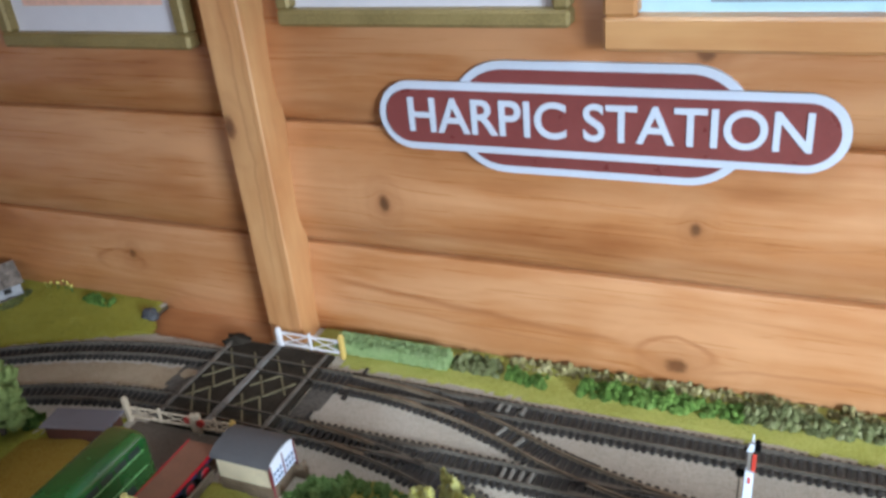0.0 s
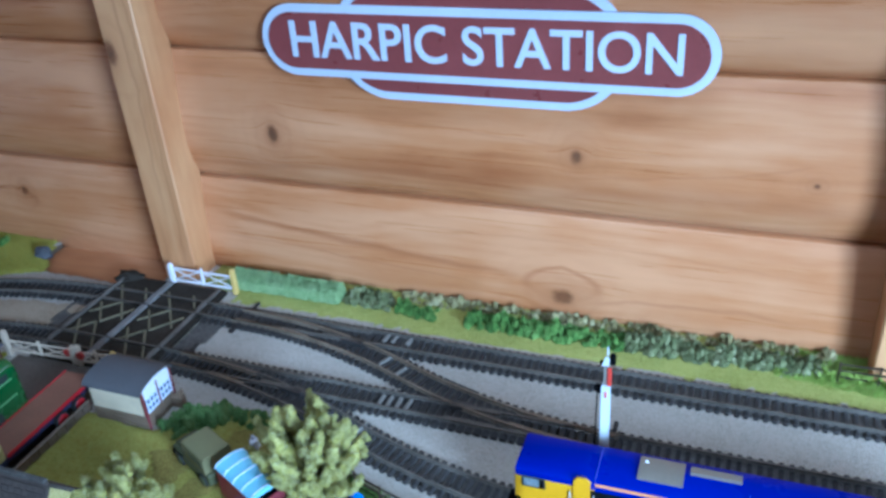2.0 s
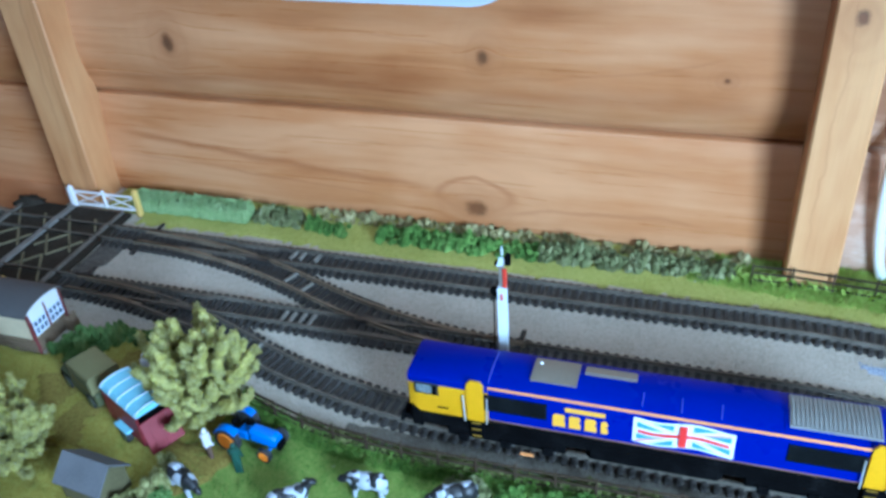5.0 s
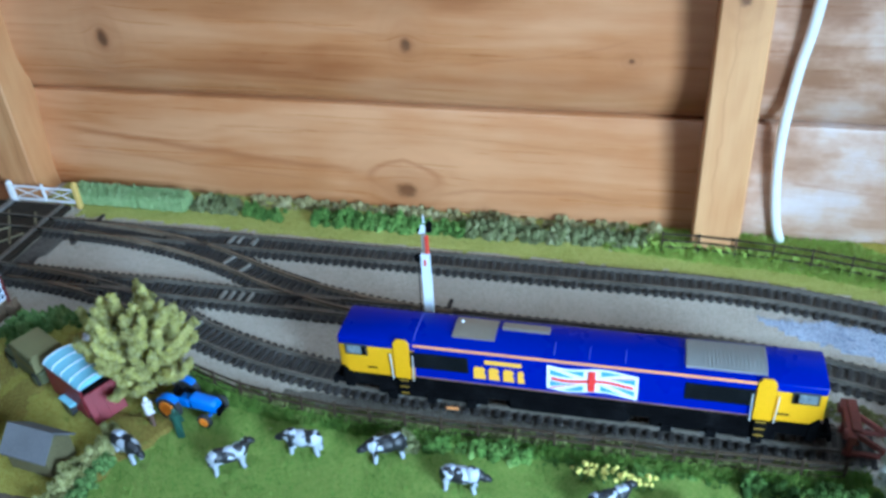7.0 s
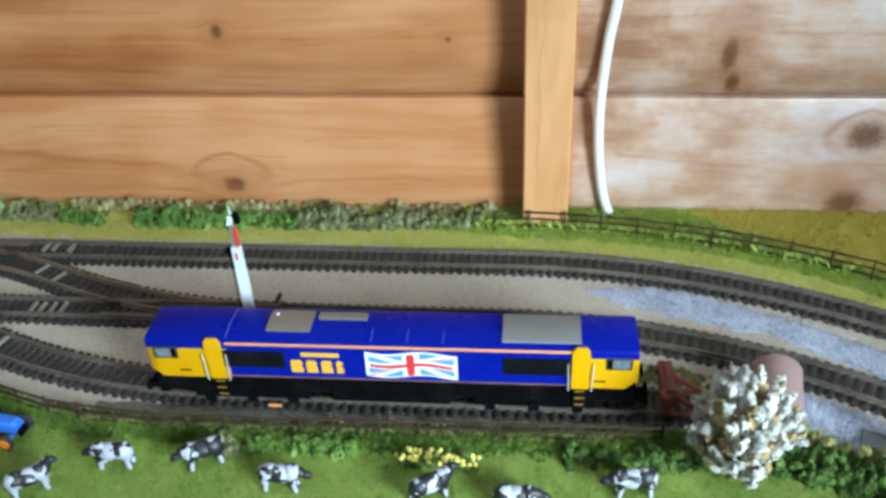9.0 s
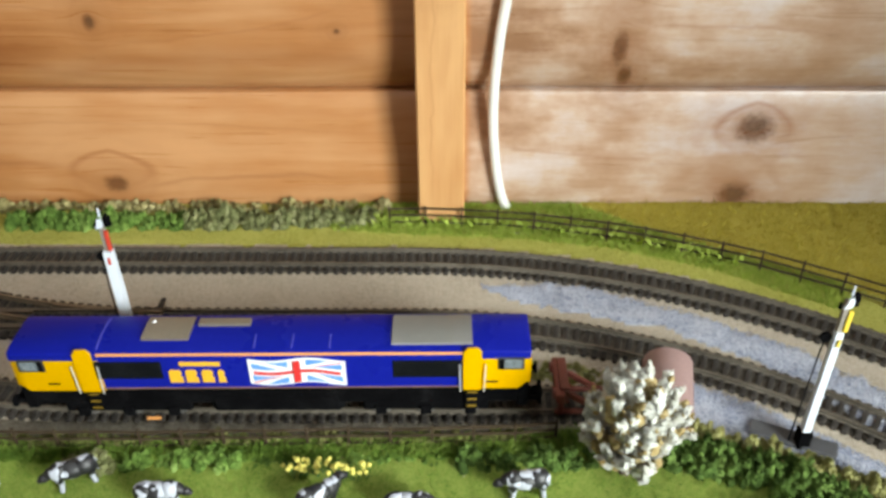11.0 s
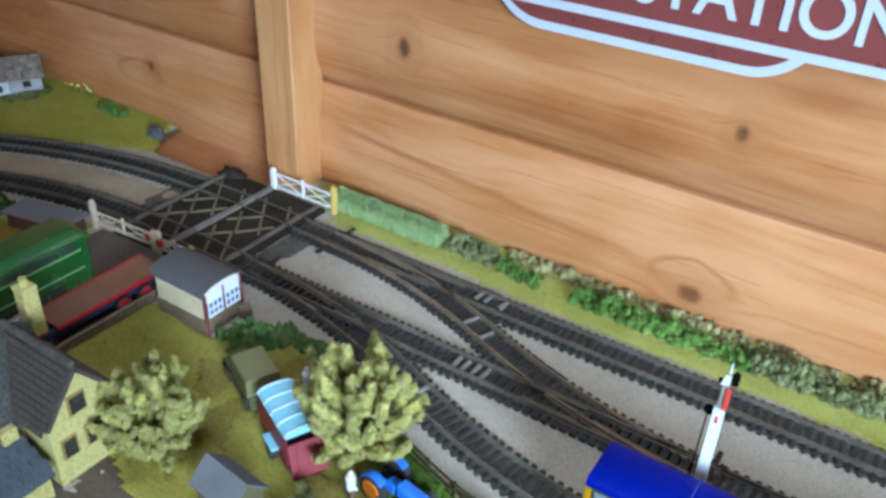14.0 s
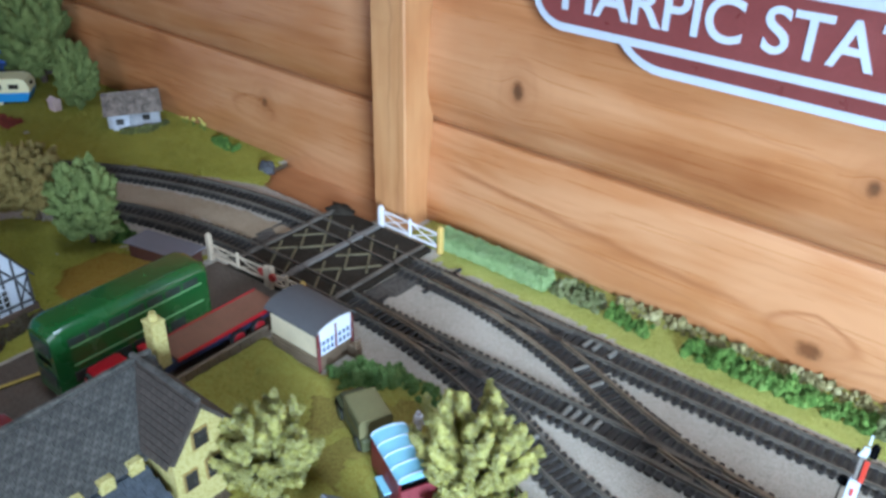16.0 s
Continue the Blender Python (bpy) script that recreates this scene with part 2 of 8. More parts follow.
        col = mixc(nt, maths(nt, "MULTIPLY", core, maths(nt, "ADD", 0.62, maths(nt, "MULTIPLY", knotty, 0.5))), col, (0.105, 0.044, 0.020))
    if line is not None:
        col = mixc(nt, maths(nt, "MULTIPLY", line, 0.58), col, (0.29, 0.092, 0.030))
    link(nt, col, bsdf.inputs["Base Color"])
    bsdf.inputs["Specular IOR Level"].default_value = 0.62
    link(nt, ramp(nt, streak, [(0.25, (gloss - 0.07,) * 3), (0.8, (gloss + 0.13,) * 3)]), bsdf.inputs["Roughness"])
    bump(nt, bsdf, maths(nt, "ADD", streak, maths(nt, "MULTIPLY", growth, 0.3)), 0.22, 0.0005)
    return mat


WALL_KNOTS = [
    (0.0232, 0.0195, 0.0092, 0.0066), (0.0322, 0.1425, 0.0042, 0.0052), (-0.2215, 0.1405, 0.0052, 0.0082),
    (0.4855, 0.0630, 0.0135, 0.0105), (0.4795, 0.0110, 0.0130, 0.0100), (0.3835, 0.1240, 0.0050, 0.0120), (0.3890, 0.1020, 0.0050, 0.0090), (0.1950, 0.1360, 0.0022, 0.0018),
    (-0.5230, 0.0545, 0.0042, 0.0045), (0.0333, 0.2710, 0.0060, 0.0045), (-0.5000, -0.0060, 0.0100, 0.0060), (0.7400, 0.1300, 0.0100, 0.0080),
]
WALL_EYES = [(0.0215, 0.0300, 0.0290, 0.0160), (-0.5400, 0.0440, 0.0300, 0.0150), (0.4850, 0.0620, 0.0260, 0.0190)]
WALL_VEINS = [
    (-0.300, 0.058, -0.005, 0.034, -0.002, 0.0044, 1.0), (-0.300, 0.036, -0.040, 0.020, 0.003, 0.0016, 0.6), (0.040, 0.016, 0.200, 0.024, 0.006, 0.0026, 0.7),
    (-0.200, 0.112, 0.020, 0.104, 0.010, 0.0090, 0.55), (-0.020, 0.100, 0.240, 0.112, 0.012, 0.0110, 0.50), (-0.300, 0.104, -0.100, 0.108, 0.006, 0.0060, 0.5),
    (0.040, 0.128, 0.200, 0.150, -0.004, 0.0016, 0.5), (-0.150, 0.160, 0.030, 0.148, 0.003, 0.0013, 0.5), (-0.320, 0.225, -0.120, 0.214, 0.002, 0.0060, 0.5),
    (-0.620, 0.120, -0.380, 0.126, 0.016, 0.0130, 0.6), (-0.640, 0.020, -0.420, 0.012, 0.006, 0.0030, 0.5), (0.020, 0.198, 0.240, 0.208, 0.006, 0.0050, 0.6),
    (-0.130, 0.066, 0.200, 0.060, 0.004, 0.0012, 0.4), (0.300, 0.050, 0.420, 0.042, -0.004, 0.0018, 0.5), (0.400, 0.138, 0.520, 0.134, 0.002, 0.0016, 0.5),
]
PINE_L, PINE_M, PINE_D = (0.540, 0.258, 0.118), (0.445, 0.179, 0.066), (0.305, 0.098, 0.030)
m_plank = pine("varnished_pine_plank", PINE_L, PINE_M, PINE_D, WALL_KNOTS, pale_from=0.281, gloss=0.30, eyes=WALL_EYES, veins=WALL_VEINS)
m_shed = pine("pine_boarding", PINE_L, PINE_M, PINE_D, (), seed=3.0, gloss=0.5)
m_post = pine("planed_pine_post", (0.63, 0.325, 0.138), (0.53, 0.240, 0.092), (0.37, 0.142, 0.050), [(0.2120, -0.3410, 0.0110, 0.0060), (0.1900, 0.2620, 0.0050, 0.0040)], veins=[(0.06, -0.327, 0.62, -0.331, 0.004, 0.0022, 0.7), (-0.02, -0.318, 0.50, -0.316, 0.002, 0.0014, 0.6), (0.0, 0.256, 0.5, 0.260, 0.002, 0.0012, 0.4)], axis="z", gloss=0.46, seed=1.0, tint=0.0)
m_frame_pine = pine("pine_frame", (0.55, 0.275, 0.11), (0.45, 0.195, 0.07), (0.33, 0.125, 0.042), (), gloss=0.4, seed=5.0, tint=0.0)
m_gold = surface("gold_frame", (0.27, 0.195, 0.075), 0.5, 0.25, 0.2, 500, 40)
m_floorboard = pine("floor_boarding", (0.17, 0.11, 0.065), (0.12, 0.075, 0.043), (0.07, 0.043, 0.027), (), axis="x", gloss=0.6, seed=8.0)
m_ceiling = surface("brown_ceiling_lining", (0.30, 0.19, 0.11), 0.8, 0, 0.1, 80, 6)
m_ply = pine("dirty_plywood_edge", (0.15, 0.10, 0.06), (0.11, 0.072, 0.042), (0.07, 0.045, 0.027), (), gloss=0.6, seed=9.0)
m_white_paper = surface("white_paper", (0.60, 0.58, 0.61), 0.6, 0, 0.03)
m_pink_paper = surface("pink_print", (0.72, 0.43, 0.34), 0.6, 0, 0.12, 300, 90)
m_blue_paper = surface("pale_blue_print", (0.42, 0.66, 0.76), 0.45, 0, 0.05)
m_grey_ink = surface("grey_ink", (0.22, 0.30, 0.36), 0.6)
m_lilac_ink = surface("lilac_rules", (0.60, 0.55, 0.66), 0.6, 0, 0.05)
m_maroon = surface("maroon_enamel", (0.200, 0.046, 0.042), 0.32, 0, 0.08, 700, 30, 0.0001, coat=0.2)
m_sign_white = surface("white_enamel", (0.50, 0.545, 0.62), 0.35, 0, 0.03, 700, 30, 0.0001)
m_cable = surface("white_cable_sheath", (0.72, 0.73, 0.70), 0.4, 0, 0.06)
m_backscene, _nt, _b = nodes_of("sky_backscene")
_cl = tex(_nt, "ShaderNodeTexNoise", scaled(_nt, coords(_nt), (1.0, 6.0, 9.0)), 1.0, 4).outputs["Fac"]
link(_nt, ramp(_nt, _cl, [(0.42, (0.10, 0.22, 0.68)), (0.55, (0.32, 0.52, 0.86)), (0.64, (0.75, 0.83, 0.92))]), _b.inputs["Base Color"])
_b.inputs["Roughness"].default_value = 0.7

m_ground = speckled("fine_ballast", [(0.26, 0.208, 0.155), (0.365, 0.300, 0.230), (0.44, 0.370, 0.290), (0.53, 0.460, 0.375)], grain=1300, patch=30)
m_stone_blue = speckled("blue_grey_granite_chips", [(0.13, 0.15, 0.21), (0.24, 0.27, 0.35), (0.34, 0.37, 0.46), (0.50, 0.53, 0.60)], grain=900, patch=80, relief=0.002)
m_bed = speckled("dark_oily_ballast", [(0.028, 0.024, 0.020), (0.053, 0.046, 0.039), (0.088, 0.077, 0.065), (0.15, 0.13, 0.11)], grain=1000, patch=60)
m_deck = surface("black_crossing_deck", (0.030, 0.023, 0.016), 0.8, 0, 0.35, 600, 70, spec=0.15)
m_turf = speckled("olive_turf", [(0.11, 0.125, 0.012), (0.21, 0.20, 0.022), (0.30, 0.275, 0.035), (0.40, 0.36, 0.06)], grain=1400, patch=22)
m_meadow = speckled("meadow_turf", [(0.049, 0.100, 0.013), (0.090, 0.170, 0.024), (0.150, 0.245, 0.040), (0.235, 0.29, 0.065)], grain=1400, patch=30)
m_straw = speckled("straw_turf", [(0.19, 0.145, 0.02), (0.31, 0.245, 0.03), (0.39, 0.31, 0.045), (0.46, 0.38, 0.08)], grain=1400, patch=22)
m_orange_turf = speckled("ochre_earth", [(0.16, 0.09, 0.015), (0.26, 0.14, 0.02), (0.32, 0.18, 0.025), (0.36, 0.22, 0.04)], grain=900, patch=25)
m_road = speckled("grey_brown_road", [(0.052, 0.036, 0.026), (0.078, 0.055, 0.040), (0.108, 0.078, 0.057), (0.14, 0.104, 0.078)], grain=1500, patch=30, relief=0.0004)
m_verge = speckled("yellow_green_turf", [(0.14, 0.155, 0.022), (0.26, 0.265, 0.045), (0.36, 0.355, 0.075), (0.46, 0.44, 0.12)], grain=1400, patch=22)
m_paddock = speckled("dry_paddock_turf", [(0.14, 0.080, 0.014), (0.24, 0.160, 0.026), (0.31, 0.245, 0.040), (0.38, 0.34, 0.075)], grain=1400, patch=30)
m_bare = speckled("trodden_brown_earth", [(0.085, 0.045, 0.010), (0.150, 0.090, 0.018), (0.215, 0.150, 0.030), (0.28, 0.22, 0.050)], grain=1200, patch=40)
m_siding = speckled("grimy_ballast", [(0.058, 0.046, 0.034), (0.098, 0.082, 0.062), (0.145, 0.124, 0.096), (0.21, 0.185, 0.15)], grain=1200, patch=60)
m_scrub = speckled("brown_olive_scrub", [(0.045, 0.035, 0.014), (0.085, 0.070, 0.026), (0.13, 0.12, 0.04), (0.19, 0.18, 0.07)], grain=1200, patch=70, relief=0.0016)
m_sand = speckled("sandy_ballast", [(0.22, 0.15, 0.09), (0.31, 0.22, 0.135), (0.38, 0.28, 0.18), (0.46, 0.35, 0.24)], grain=1300, patch=30)
m_grass_green = island_stuff("green_grass_fibres", [(0.049, 0.104, 0.014), (0.098, 0.190, 0.027), (0.170, 0.275, 0.047), (0.30, 0.34, 0.090)])
m_grass_olive = island_stuff("olive_grass_fibres", [(0.10, 0.125, 0.018), (0.20, 0.212, 0.035), (0.31, 0.30, 0.065), (0.43, 0.40, 0.12)])
m_grass_straw = island_stuff("straw_grass_fibres", [(0.20, 0.15, 0.02), (0.33, 0.26, 0.035), (0.41, 0.33, 0.05), (0.48, 0.40, 0.10)])
m_grass_lime = island_stuff("lime_grass_fibres", [(0.17, 0.25, 0.035), (0.27, 0.37, 0.06), (0.37, 0.47, 0.09), (0.48, 0.56, 0.15)])
m_grains = island_stuff("ballast_grains", [(0.19, 0.16, 0.125), (0.32, 0.275, 0.22), (0.42, 0.365, 0.30), (0.53, 0.475, 0.41)])
m_chips = island_stuff("granite_chips", [(0.11, 0.13, 0.19), (0.23, 0.26, 0.34), (0.36, 0.39, 0.48), (0.58, 0.61, 0.68)])
m_sleeper = surface("black_brown_sleeper", (0.036, 0.030, 0.026), 0.68, 0, 0.4, 900, 120, 0.0004, spec=0.3, random_tint=0.35)
m_rail = surface("weathered_nickel_rail", (0.120, 0.102, 0.081), 0.5, 0.2, 0.3, 700, 60, spec=0.3)
m_rail_rust = surface("rusty_rail_head", (0.205, 0.158, 0.108), 0.42, 0.35, 0.3, 700, 60)
m_steel = surface("bare_steel", (0.35, 0.34, 0.33), 0.35, 0.8, 0.2)

# ---------------------------------------------------------------- mesh helpers


class Shape:
    """Vertices and faces gathered for one mesh."""

    def __init__(self):
        self.v, self.f = [], []

    def add(self, verts, faces):
        n = len(self.v)
        self.v += [tuple(p) for p in verts]
        self.f += [tuple(i + n for i in f) for f in faces]
        return self

    def box(self, c, s, rz=0.0, bev=0.0, m=None):
        hx, hy, hz = (d / 2 for d in s)
        if bev <= 0:
            pts = [(x, y, z) for x in (-hx, hx) for y in (-hy, hy) for z in (-hz, hz)]
            faces = [(0, 1, 3, 2), (4, 6, 7, 5), (0, 4, 5, 1), (2, 3, 7, 6), (0, 2, 6, 4), (1, 5, 7, 3)]
        else:
            b = min(bev, hx * 0.9, hy * 0.9, hz * 0.9)
            pts, key = [], {}
            for x in (-1, 1):
                for y in (-1, 1):
                    for z in (-1, 1):
                        for k in range(3):
                            q = [x * (hx - b), y * (hy - b), z * (hz - b)]
                            q[k] = (x * hx, y * hy, z * hz)[k]
                            key[x, y, z, k] = len(pts)
                            pts.append(tuple(q))
            faces = []
            ring = [(-1, -1), (1, -1), (1, 1), (-1, 1)]
            for k in range(3):
                for s0 in (-1, 1):
                    quad = []
                    for a, b2 in ring:
                        c3 = [0, 0, 0]
                        c3[k], c3[(k + 1) % 3], c3[(k + 2) % 3] = s0, a, b2
                        quad.append(key[c3[0], c3[1], c3[2], k])
                    faces.append(tuple(quad if s0 > 0 else quad[::-1]))
            for k in range(3):
                for a in (-1, 1):
                    for b2 in (-1, 1):
                        i, j = (k + 1) % 3, (k + 2) % 3
                        ends = []
                        for s0 in (-1, 1):
                            c3 = [0, 0, 0]
                            c3[k], c3[i], c3[j] = s0, a, b2
                            ends.append((key[c3[0], c3[1], c3[2], i], key[c3[0], c3[1], c3[2], j]))
                        quad = (ends[0][0], ends[1][0], ends[1][1], ends[0][1])
                        faces.append(quad if a * b2 > 0 else quad[::-1])
            for x in (-1, 1):
                for y in (-1, 1):
                    for z in (-1, 1):
                        tri = tuple(key[x, y, z, k] for k in range(3))
                        faces.append(tri if x * y * z > 0 else tri[::-1])
        turn = (m or Matrix()) @ Matrix.Translation(c) @ Matrix.Rotation(radians(rz), 4, "Z")
        return self.add([turn @ Vector(p) for p in pts], faces)

    def tube(self, a, b, r0, r1=None, n=10, caps=True):
        a, b = Vector(a), Vector(b)
        r1 = r0 if r1 is None else r1
        q = (b - a).to_track_quat("Z", "Y").to_matrix()
        pts = []
        for p, r in ((a, r0), (b, r1)):
            for i in range(n):
                t = 2 * math.pi * i / n
                pts.append(p + q @ Vector((r * math.cos(t), r * math.sin(t), 0)))
        faces = [(i, (i + 1) % n, n + (i + 1) % n, n + i) for i in range(n)]
        if caps:
            faces += [tuple(range(n - 1, -1, -1)), tuple(range(n, 2 * n))]
        return self.add(pts, faces)

    def prism(self, poly, axis, lo, hi):
        """A polygon (counter-clockwise seen from +axis) drawn out along an axis."""
        def put(p, d):
            return {"x": (d, p[0], p[1]), "y": (p[1], d, p[0]), "z": (p[0], p[1], d)}[axis]
        n = len(poly)
        pts = [put(p, lo) for p in poly] + [put(p, hi) for p in poly]
        faces = [(i, (i + 1) % n, n + (i + 1) % n, n + i) for i in range(n)]
        return self.add(pts, faces + [tuple(range(n - 1, -1, -1)), tuple(range(n, 2 * n))])

    def sweep(self, profile, path, closed_ends=True):
        """A cross-section (offset to the left, height) carried along a plan path of (x, y, z)."""
        n, rings = len(profile), []
        path = [Vector(p) for p in path]
        for i, p in enumerate(path):
            d = path[min(i + 1, len(path) - 1)] - path[max(i - 1, 0)]
            side = Vector((-d.y, d.x, 0)).normalized()
            rings += [p + side * o + Vector((0, 0, h)) for o, h in profile]
        faces = [(k * n + i, k * n + (i + 1) % n, (k + 1) * n + (i + 1) % n, (k + 1) * n + i) for k in range(len(path) - 1) for i in range(n)]
        if closed_ends:
            faces += [tuple(range(n - 1, -1, -1)), tuple(range(len(rings) - n, len(rings)))]
        return self.add(rings, faces)

    def blob(self, c, r, detail=1, rough=0.25, freq=1.6, seed=0.0, m=None):
        """A lumpy ball; r may be three radii."""
        r = (r, r, r) if isinstance(r, (int, float)) else r
        verts, faces = ICO[detail]
        out = []
        for p in verts:
            k = 1 + rough * noise.noise(Vector(p) * freq + Vector((seed * 7.1, seed * 3.3, seed)))
            q = Vector((p[0] * r[0] * k, p[1] * r[1] * k, p[2] * r[2] * k))
            out.append((m @ q if m else q) + Vector(c))
        return self.add(out, faces)

    def moved(self, m):
        self.v = [tuple(m @ Vector(p)) for p in self.v]
        return self

    def mesh(self, name, mat, smooth=0.0):
        me = bpy.data.meshes.new(name)
        me.from_pydata(self.v, [], self.f)
        for one in mat if isinstance(mat, (list, tuple)) else [mat]:
            me.materials.append(one)
        fix = bmesh.new()
        fix.from_mesh(me)
        if len(fix.faces) < 60000:
            bmesh.ops.recalc_face_normals(fix, faces=fix.faces)
        fix.to_mesh(me)
        fix.free()
        if smooth:
            me.polygons.foreach_set("use_smooth", [True] * len(me.polygons))
            me.set_sharp_from_angle(angle=radians(smooth))
        me.update()
        return me


def ico(level):
    bm = bmesh.new()
    bmesh.ops.create_icosphere(bm, subdivisions=level, radius=1.0)
    bm.verts.ensure_lookup_table()
    out = ([tuple(v.co) for v in bm.verts], [tuple(v.index for v in f.verts) for f in bm.faces])
    bm.free()
    return out


ICO = {1: ico(1), 2: ico(2), 3: ico(3)}


def part(name, shape, mat, parent=None, label="", smooth=0.0, at=None):
    ob = new(name, shape.mesh(name, mat, smooth))
    if at is not None:
        ob.matrix_basis = at
    if parent is not None:
        ob.parent = parent
    if label:
        ob["label"] = label
    return ob


def thing(name, label, category, m=None, group="", kind=""):
    ob = new(name)
    ob.empty_display_size = 0.01
    if m is not None:
        ob.matrix_basis = m
    return tagged(ob, label, category, group, kind)


def single(name, shape, mat, label, category, m=None, group="", kind="", smooth=0.0):
    ob = part(name, shape, mat, None, "", smooth, m)
    return tagged(ob, label, category, group, kind)


def blades_mesh(name, pts, height, width, mat, seed):
    """Grass fibres: one bent sliver of two triangles for each root."""
    rng = np.random.default_rng(seed)
    n = len(pts)
    ang, lean = rng.uniform(0, 2 * np.pi, n), rng.uniform(0.1, 0.9, n)
    h = height * rng.uniform(0.5, 1.25, n)
    side = np.stack([np.cos(ang), np.sin(ang), np.zeros(n)], 1) * (width * rng.uniform(0.6, 1.4, n))[:, None]
    dire = np.stack([-np.sin(ang), np.cos(ang), np.zeros(n)], 1) * (h * lean)[:, None]
    tip = pts + dire + np.stack([np.zeros(n), np.zeros(n), h], 1)
    mid = pts + dire * 0.35 + np.stack([np.zeros(n), np.zeros(n), h * 0.6], 1)
    v = np.stack([pts - side, pts + side, mid + side * 0.7, tip, mid - side * 0.7], 1).reshape(-1, 3)
    f = (np.arange(n)[:, None] * 5 + np.arange(5)[None]).tolist()
    me = bpy.data.meshes.new(name)
    me.from_pydata(v.tolist(), [], f)
    me.materials.append(mat)
    return me


def grains_mesh(name, pts, size, mat, seed):
    """Angular stone chips, each a squashed octahedron."""
    rng = np.random.default_rng(seed)
    n = len(pts)
    base = np.array([(1, 0, 0), (0, 1, 0), (-1, 0, 0), (0, -1, 0), (0, 0, 0.8), (0, 0, -0.8)], float)
    s = size * rng.uniform(0.5, 1.3, (n, 1, 1))
    a = rng.uniform(0, 2 * np.pi, n)
    c, d = np.cos(a)[:, None], np.sin(a)[:, None]
    b = np.repeat(base[None], n, 0) * (1 + rng.uniform(-0.35, 0.35, (n, 6, 3)))
    x, y = b[..., 0] * c - b[..., 1] * d, b[..., 0] * d + b[..., 1] * c
    v = (np.stack([x, y, b[..., 2]], -1) * s + pts[:, None]).reshape(-1, 3)
    tri = np.array([(0, 1, 4), (1, 2, 4), (2, 3, 4), (3, 0, 4), (1, 0, 5), (2, 1, 5), (3, 2, 5), (0, 3, 5)])
    f = (np.arange(n)[:, None, None] * 6 + tri[None]).reshape(-1, 3).tolist()
    me = bpy.data.meshes.new(name)
    me.from_pydata(v.tolist(), [], f)
    me.materials.append(mat)
    return me


def inside(poly, pts):
    """Which points lie in a plan polygon."""
    x, y = pts[:, 0], pts[:, 1]
    out = np.zeros(len(pts), bool)
    for (x0, y0), (x1, y1) in zip(poly, poly[1:] + poly[:1]):
        hit = (y0 > y) != (y1 > y)
        with np.errstate(divide="ignore", invalid="ignore"):
            out ^= hit & (x < (x1 - x0) * (y - y0) / (y1 - y0) + x0)
    return out


def rough_edge(poly, step=0.004, amount=0.0022, seed=0):
    """The outline of a scattered patch: the polygon with a wandering edge."""
    out = []
    for (x0, y0), (x1, y1) in zip(poly, poly[1:] + poly[:1]):
        k = max(1, int(math.hypot(x1 - x0, y1 - y0) / step))
        for i in range(k):
            x, y = x0 + (x1 - x0) * i / k, y0 + (y1 - y0) * i / k
            p = Vector((x * 160, y * 160, seed * 5.7))
            out.append((x + amount * noise.noise(p), y + amount * noise.noise(p + Vector((9, 4, 2)))))
    return out


def patch(name, poly, z, mat, label, category, relief=0.0012, cell=0.004, seed=0, edge=0.0022, kind="structure"):
    """A scattered layer on the board: a gridded sheet with uneven height, falling to the board at its edge."""
    outline = rough_edge(poly, amount=edge, seed=seed)
    xs, ys = [p[0] for p in outline], [p[1] for p in outline]
    gx, gy = np.arange(min(xs) - cell, max(xs) + 2 * cell, cell), np.arange(min(ys) - cell, max(ys) + 2 * cell, cell)
    grid = np.array([(x, y) for y in gy for x in gx])
    ok = inside(outline, grid).reshape(len(gy), len(gx))
    used, verts, faces = {}, [], []
    for j in range(len(gy) - 1):
        for i in range(len(gx) - 1):
            if ok[j, i] or ok[j, i + 1] or ok[j + 1, i] or ok[j + 1, i + 1]:
                quad = []
                for jj, ii in ((j, i), (j, i + 1), (j + 1, i + 1), (j + 1, i)):
                    if (jj, ii) not in used:
                        used[jj, ii] = len(verts)
                        x, y = gx[ii], gy[jj]
                        inn = ok[jj, ii]
                        h = z + relief * noise.noise(Vector((x * 55, y * 55, seed))) + relief * 0.5 * noise.noise(Vector((x * 210, y * 210, seed + 3))) if inn else -0.0008
                        jx, jy = 0.3 * cell * noise.noise(Vector((x * 400, y * 400, 1))), 0.3 * cell * noise.noise(Vector((x * 400, y * 400, 8)))
                        verts.append((x + jx, y + jy, max(h, 0.0004) if inn else h))
                    quad.append(used[jj, ii])
                faces.append(tuple(quad))
    me = bpy.data.meshes.new(name)
    me.from_pydata(verts, [], faces)
    me.materials.append(mat)
    me.polygons.foreach_set("use_smooth", [True] * len(me.polygons))
    ob = new(name, me)
    return tagged(ob, label, category, kind=kind), outline


def roots(outline, n, z, seed, density=None):
    rng = np.random.default_rng(seed)
    xs, ys = [p[0] for p in outline], [p[1] for p in outline]
    pts = np.stack([rng.uniform(min(xs), max(xs), n * 3), rng.uniform(min(ys), max(ys), n * 3)], 1)
    pts = pts[inside(outline, pts)][:n]
    return np.concatenate([pts, np.full((len(pts), 1), z)], 1)


# ---------------------------------------------------------------- the hut: walls, floor, ceiling
WEST, EAST, SOUTH, FLOOR, TOP = -0.935, 0.97, -1.60, -0.90, 1.30
PITCH, FIRST = 0.1164, 0.0906          # board height and the first joint above the layout


def wall_box(name, lo, hi, mat, label):
    c = [(a + b) / 2 for a, b in zip(lo, hi)]
    return single(name, Shape().box(c, [b - a for a, b in zip(lo, hi)]), mat, label, "wall", kind="structure")


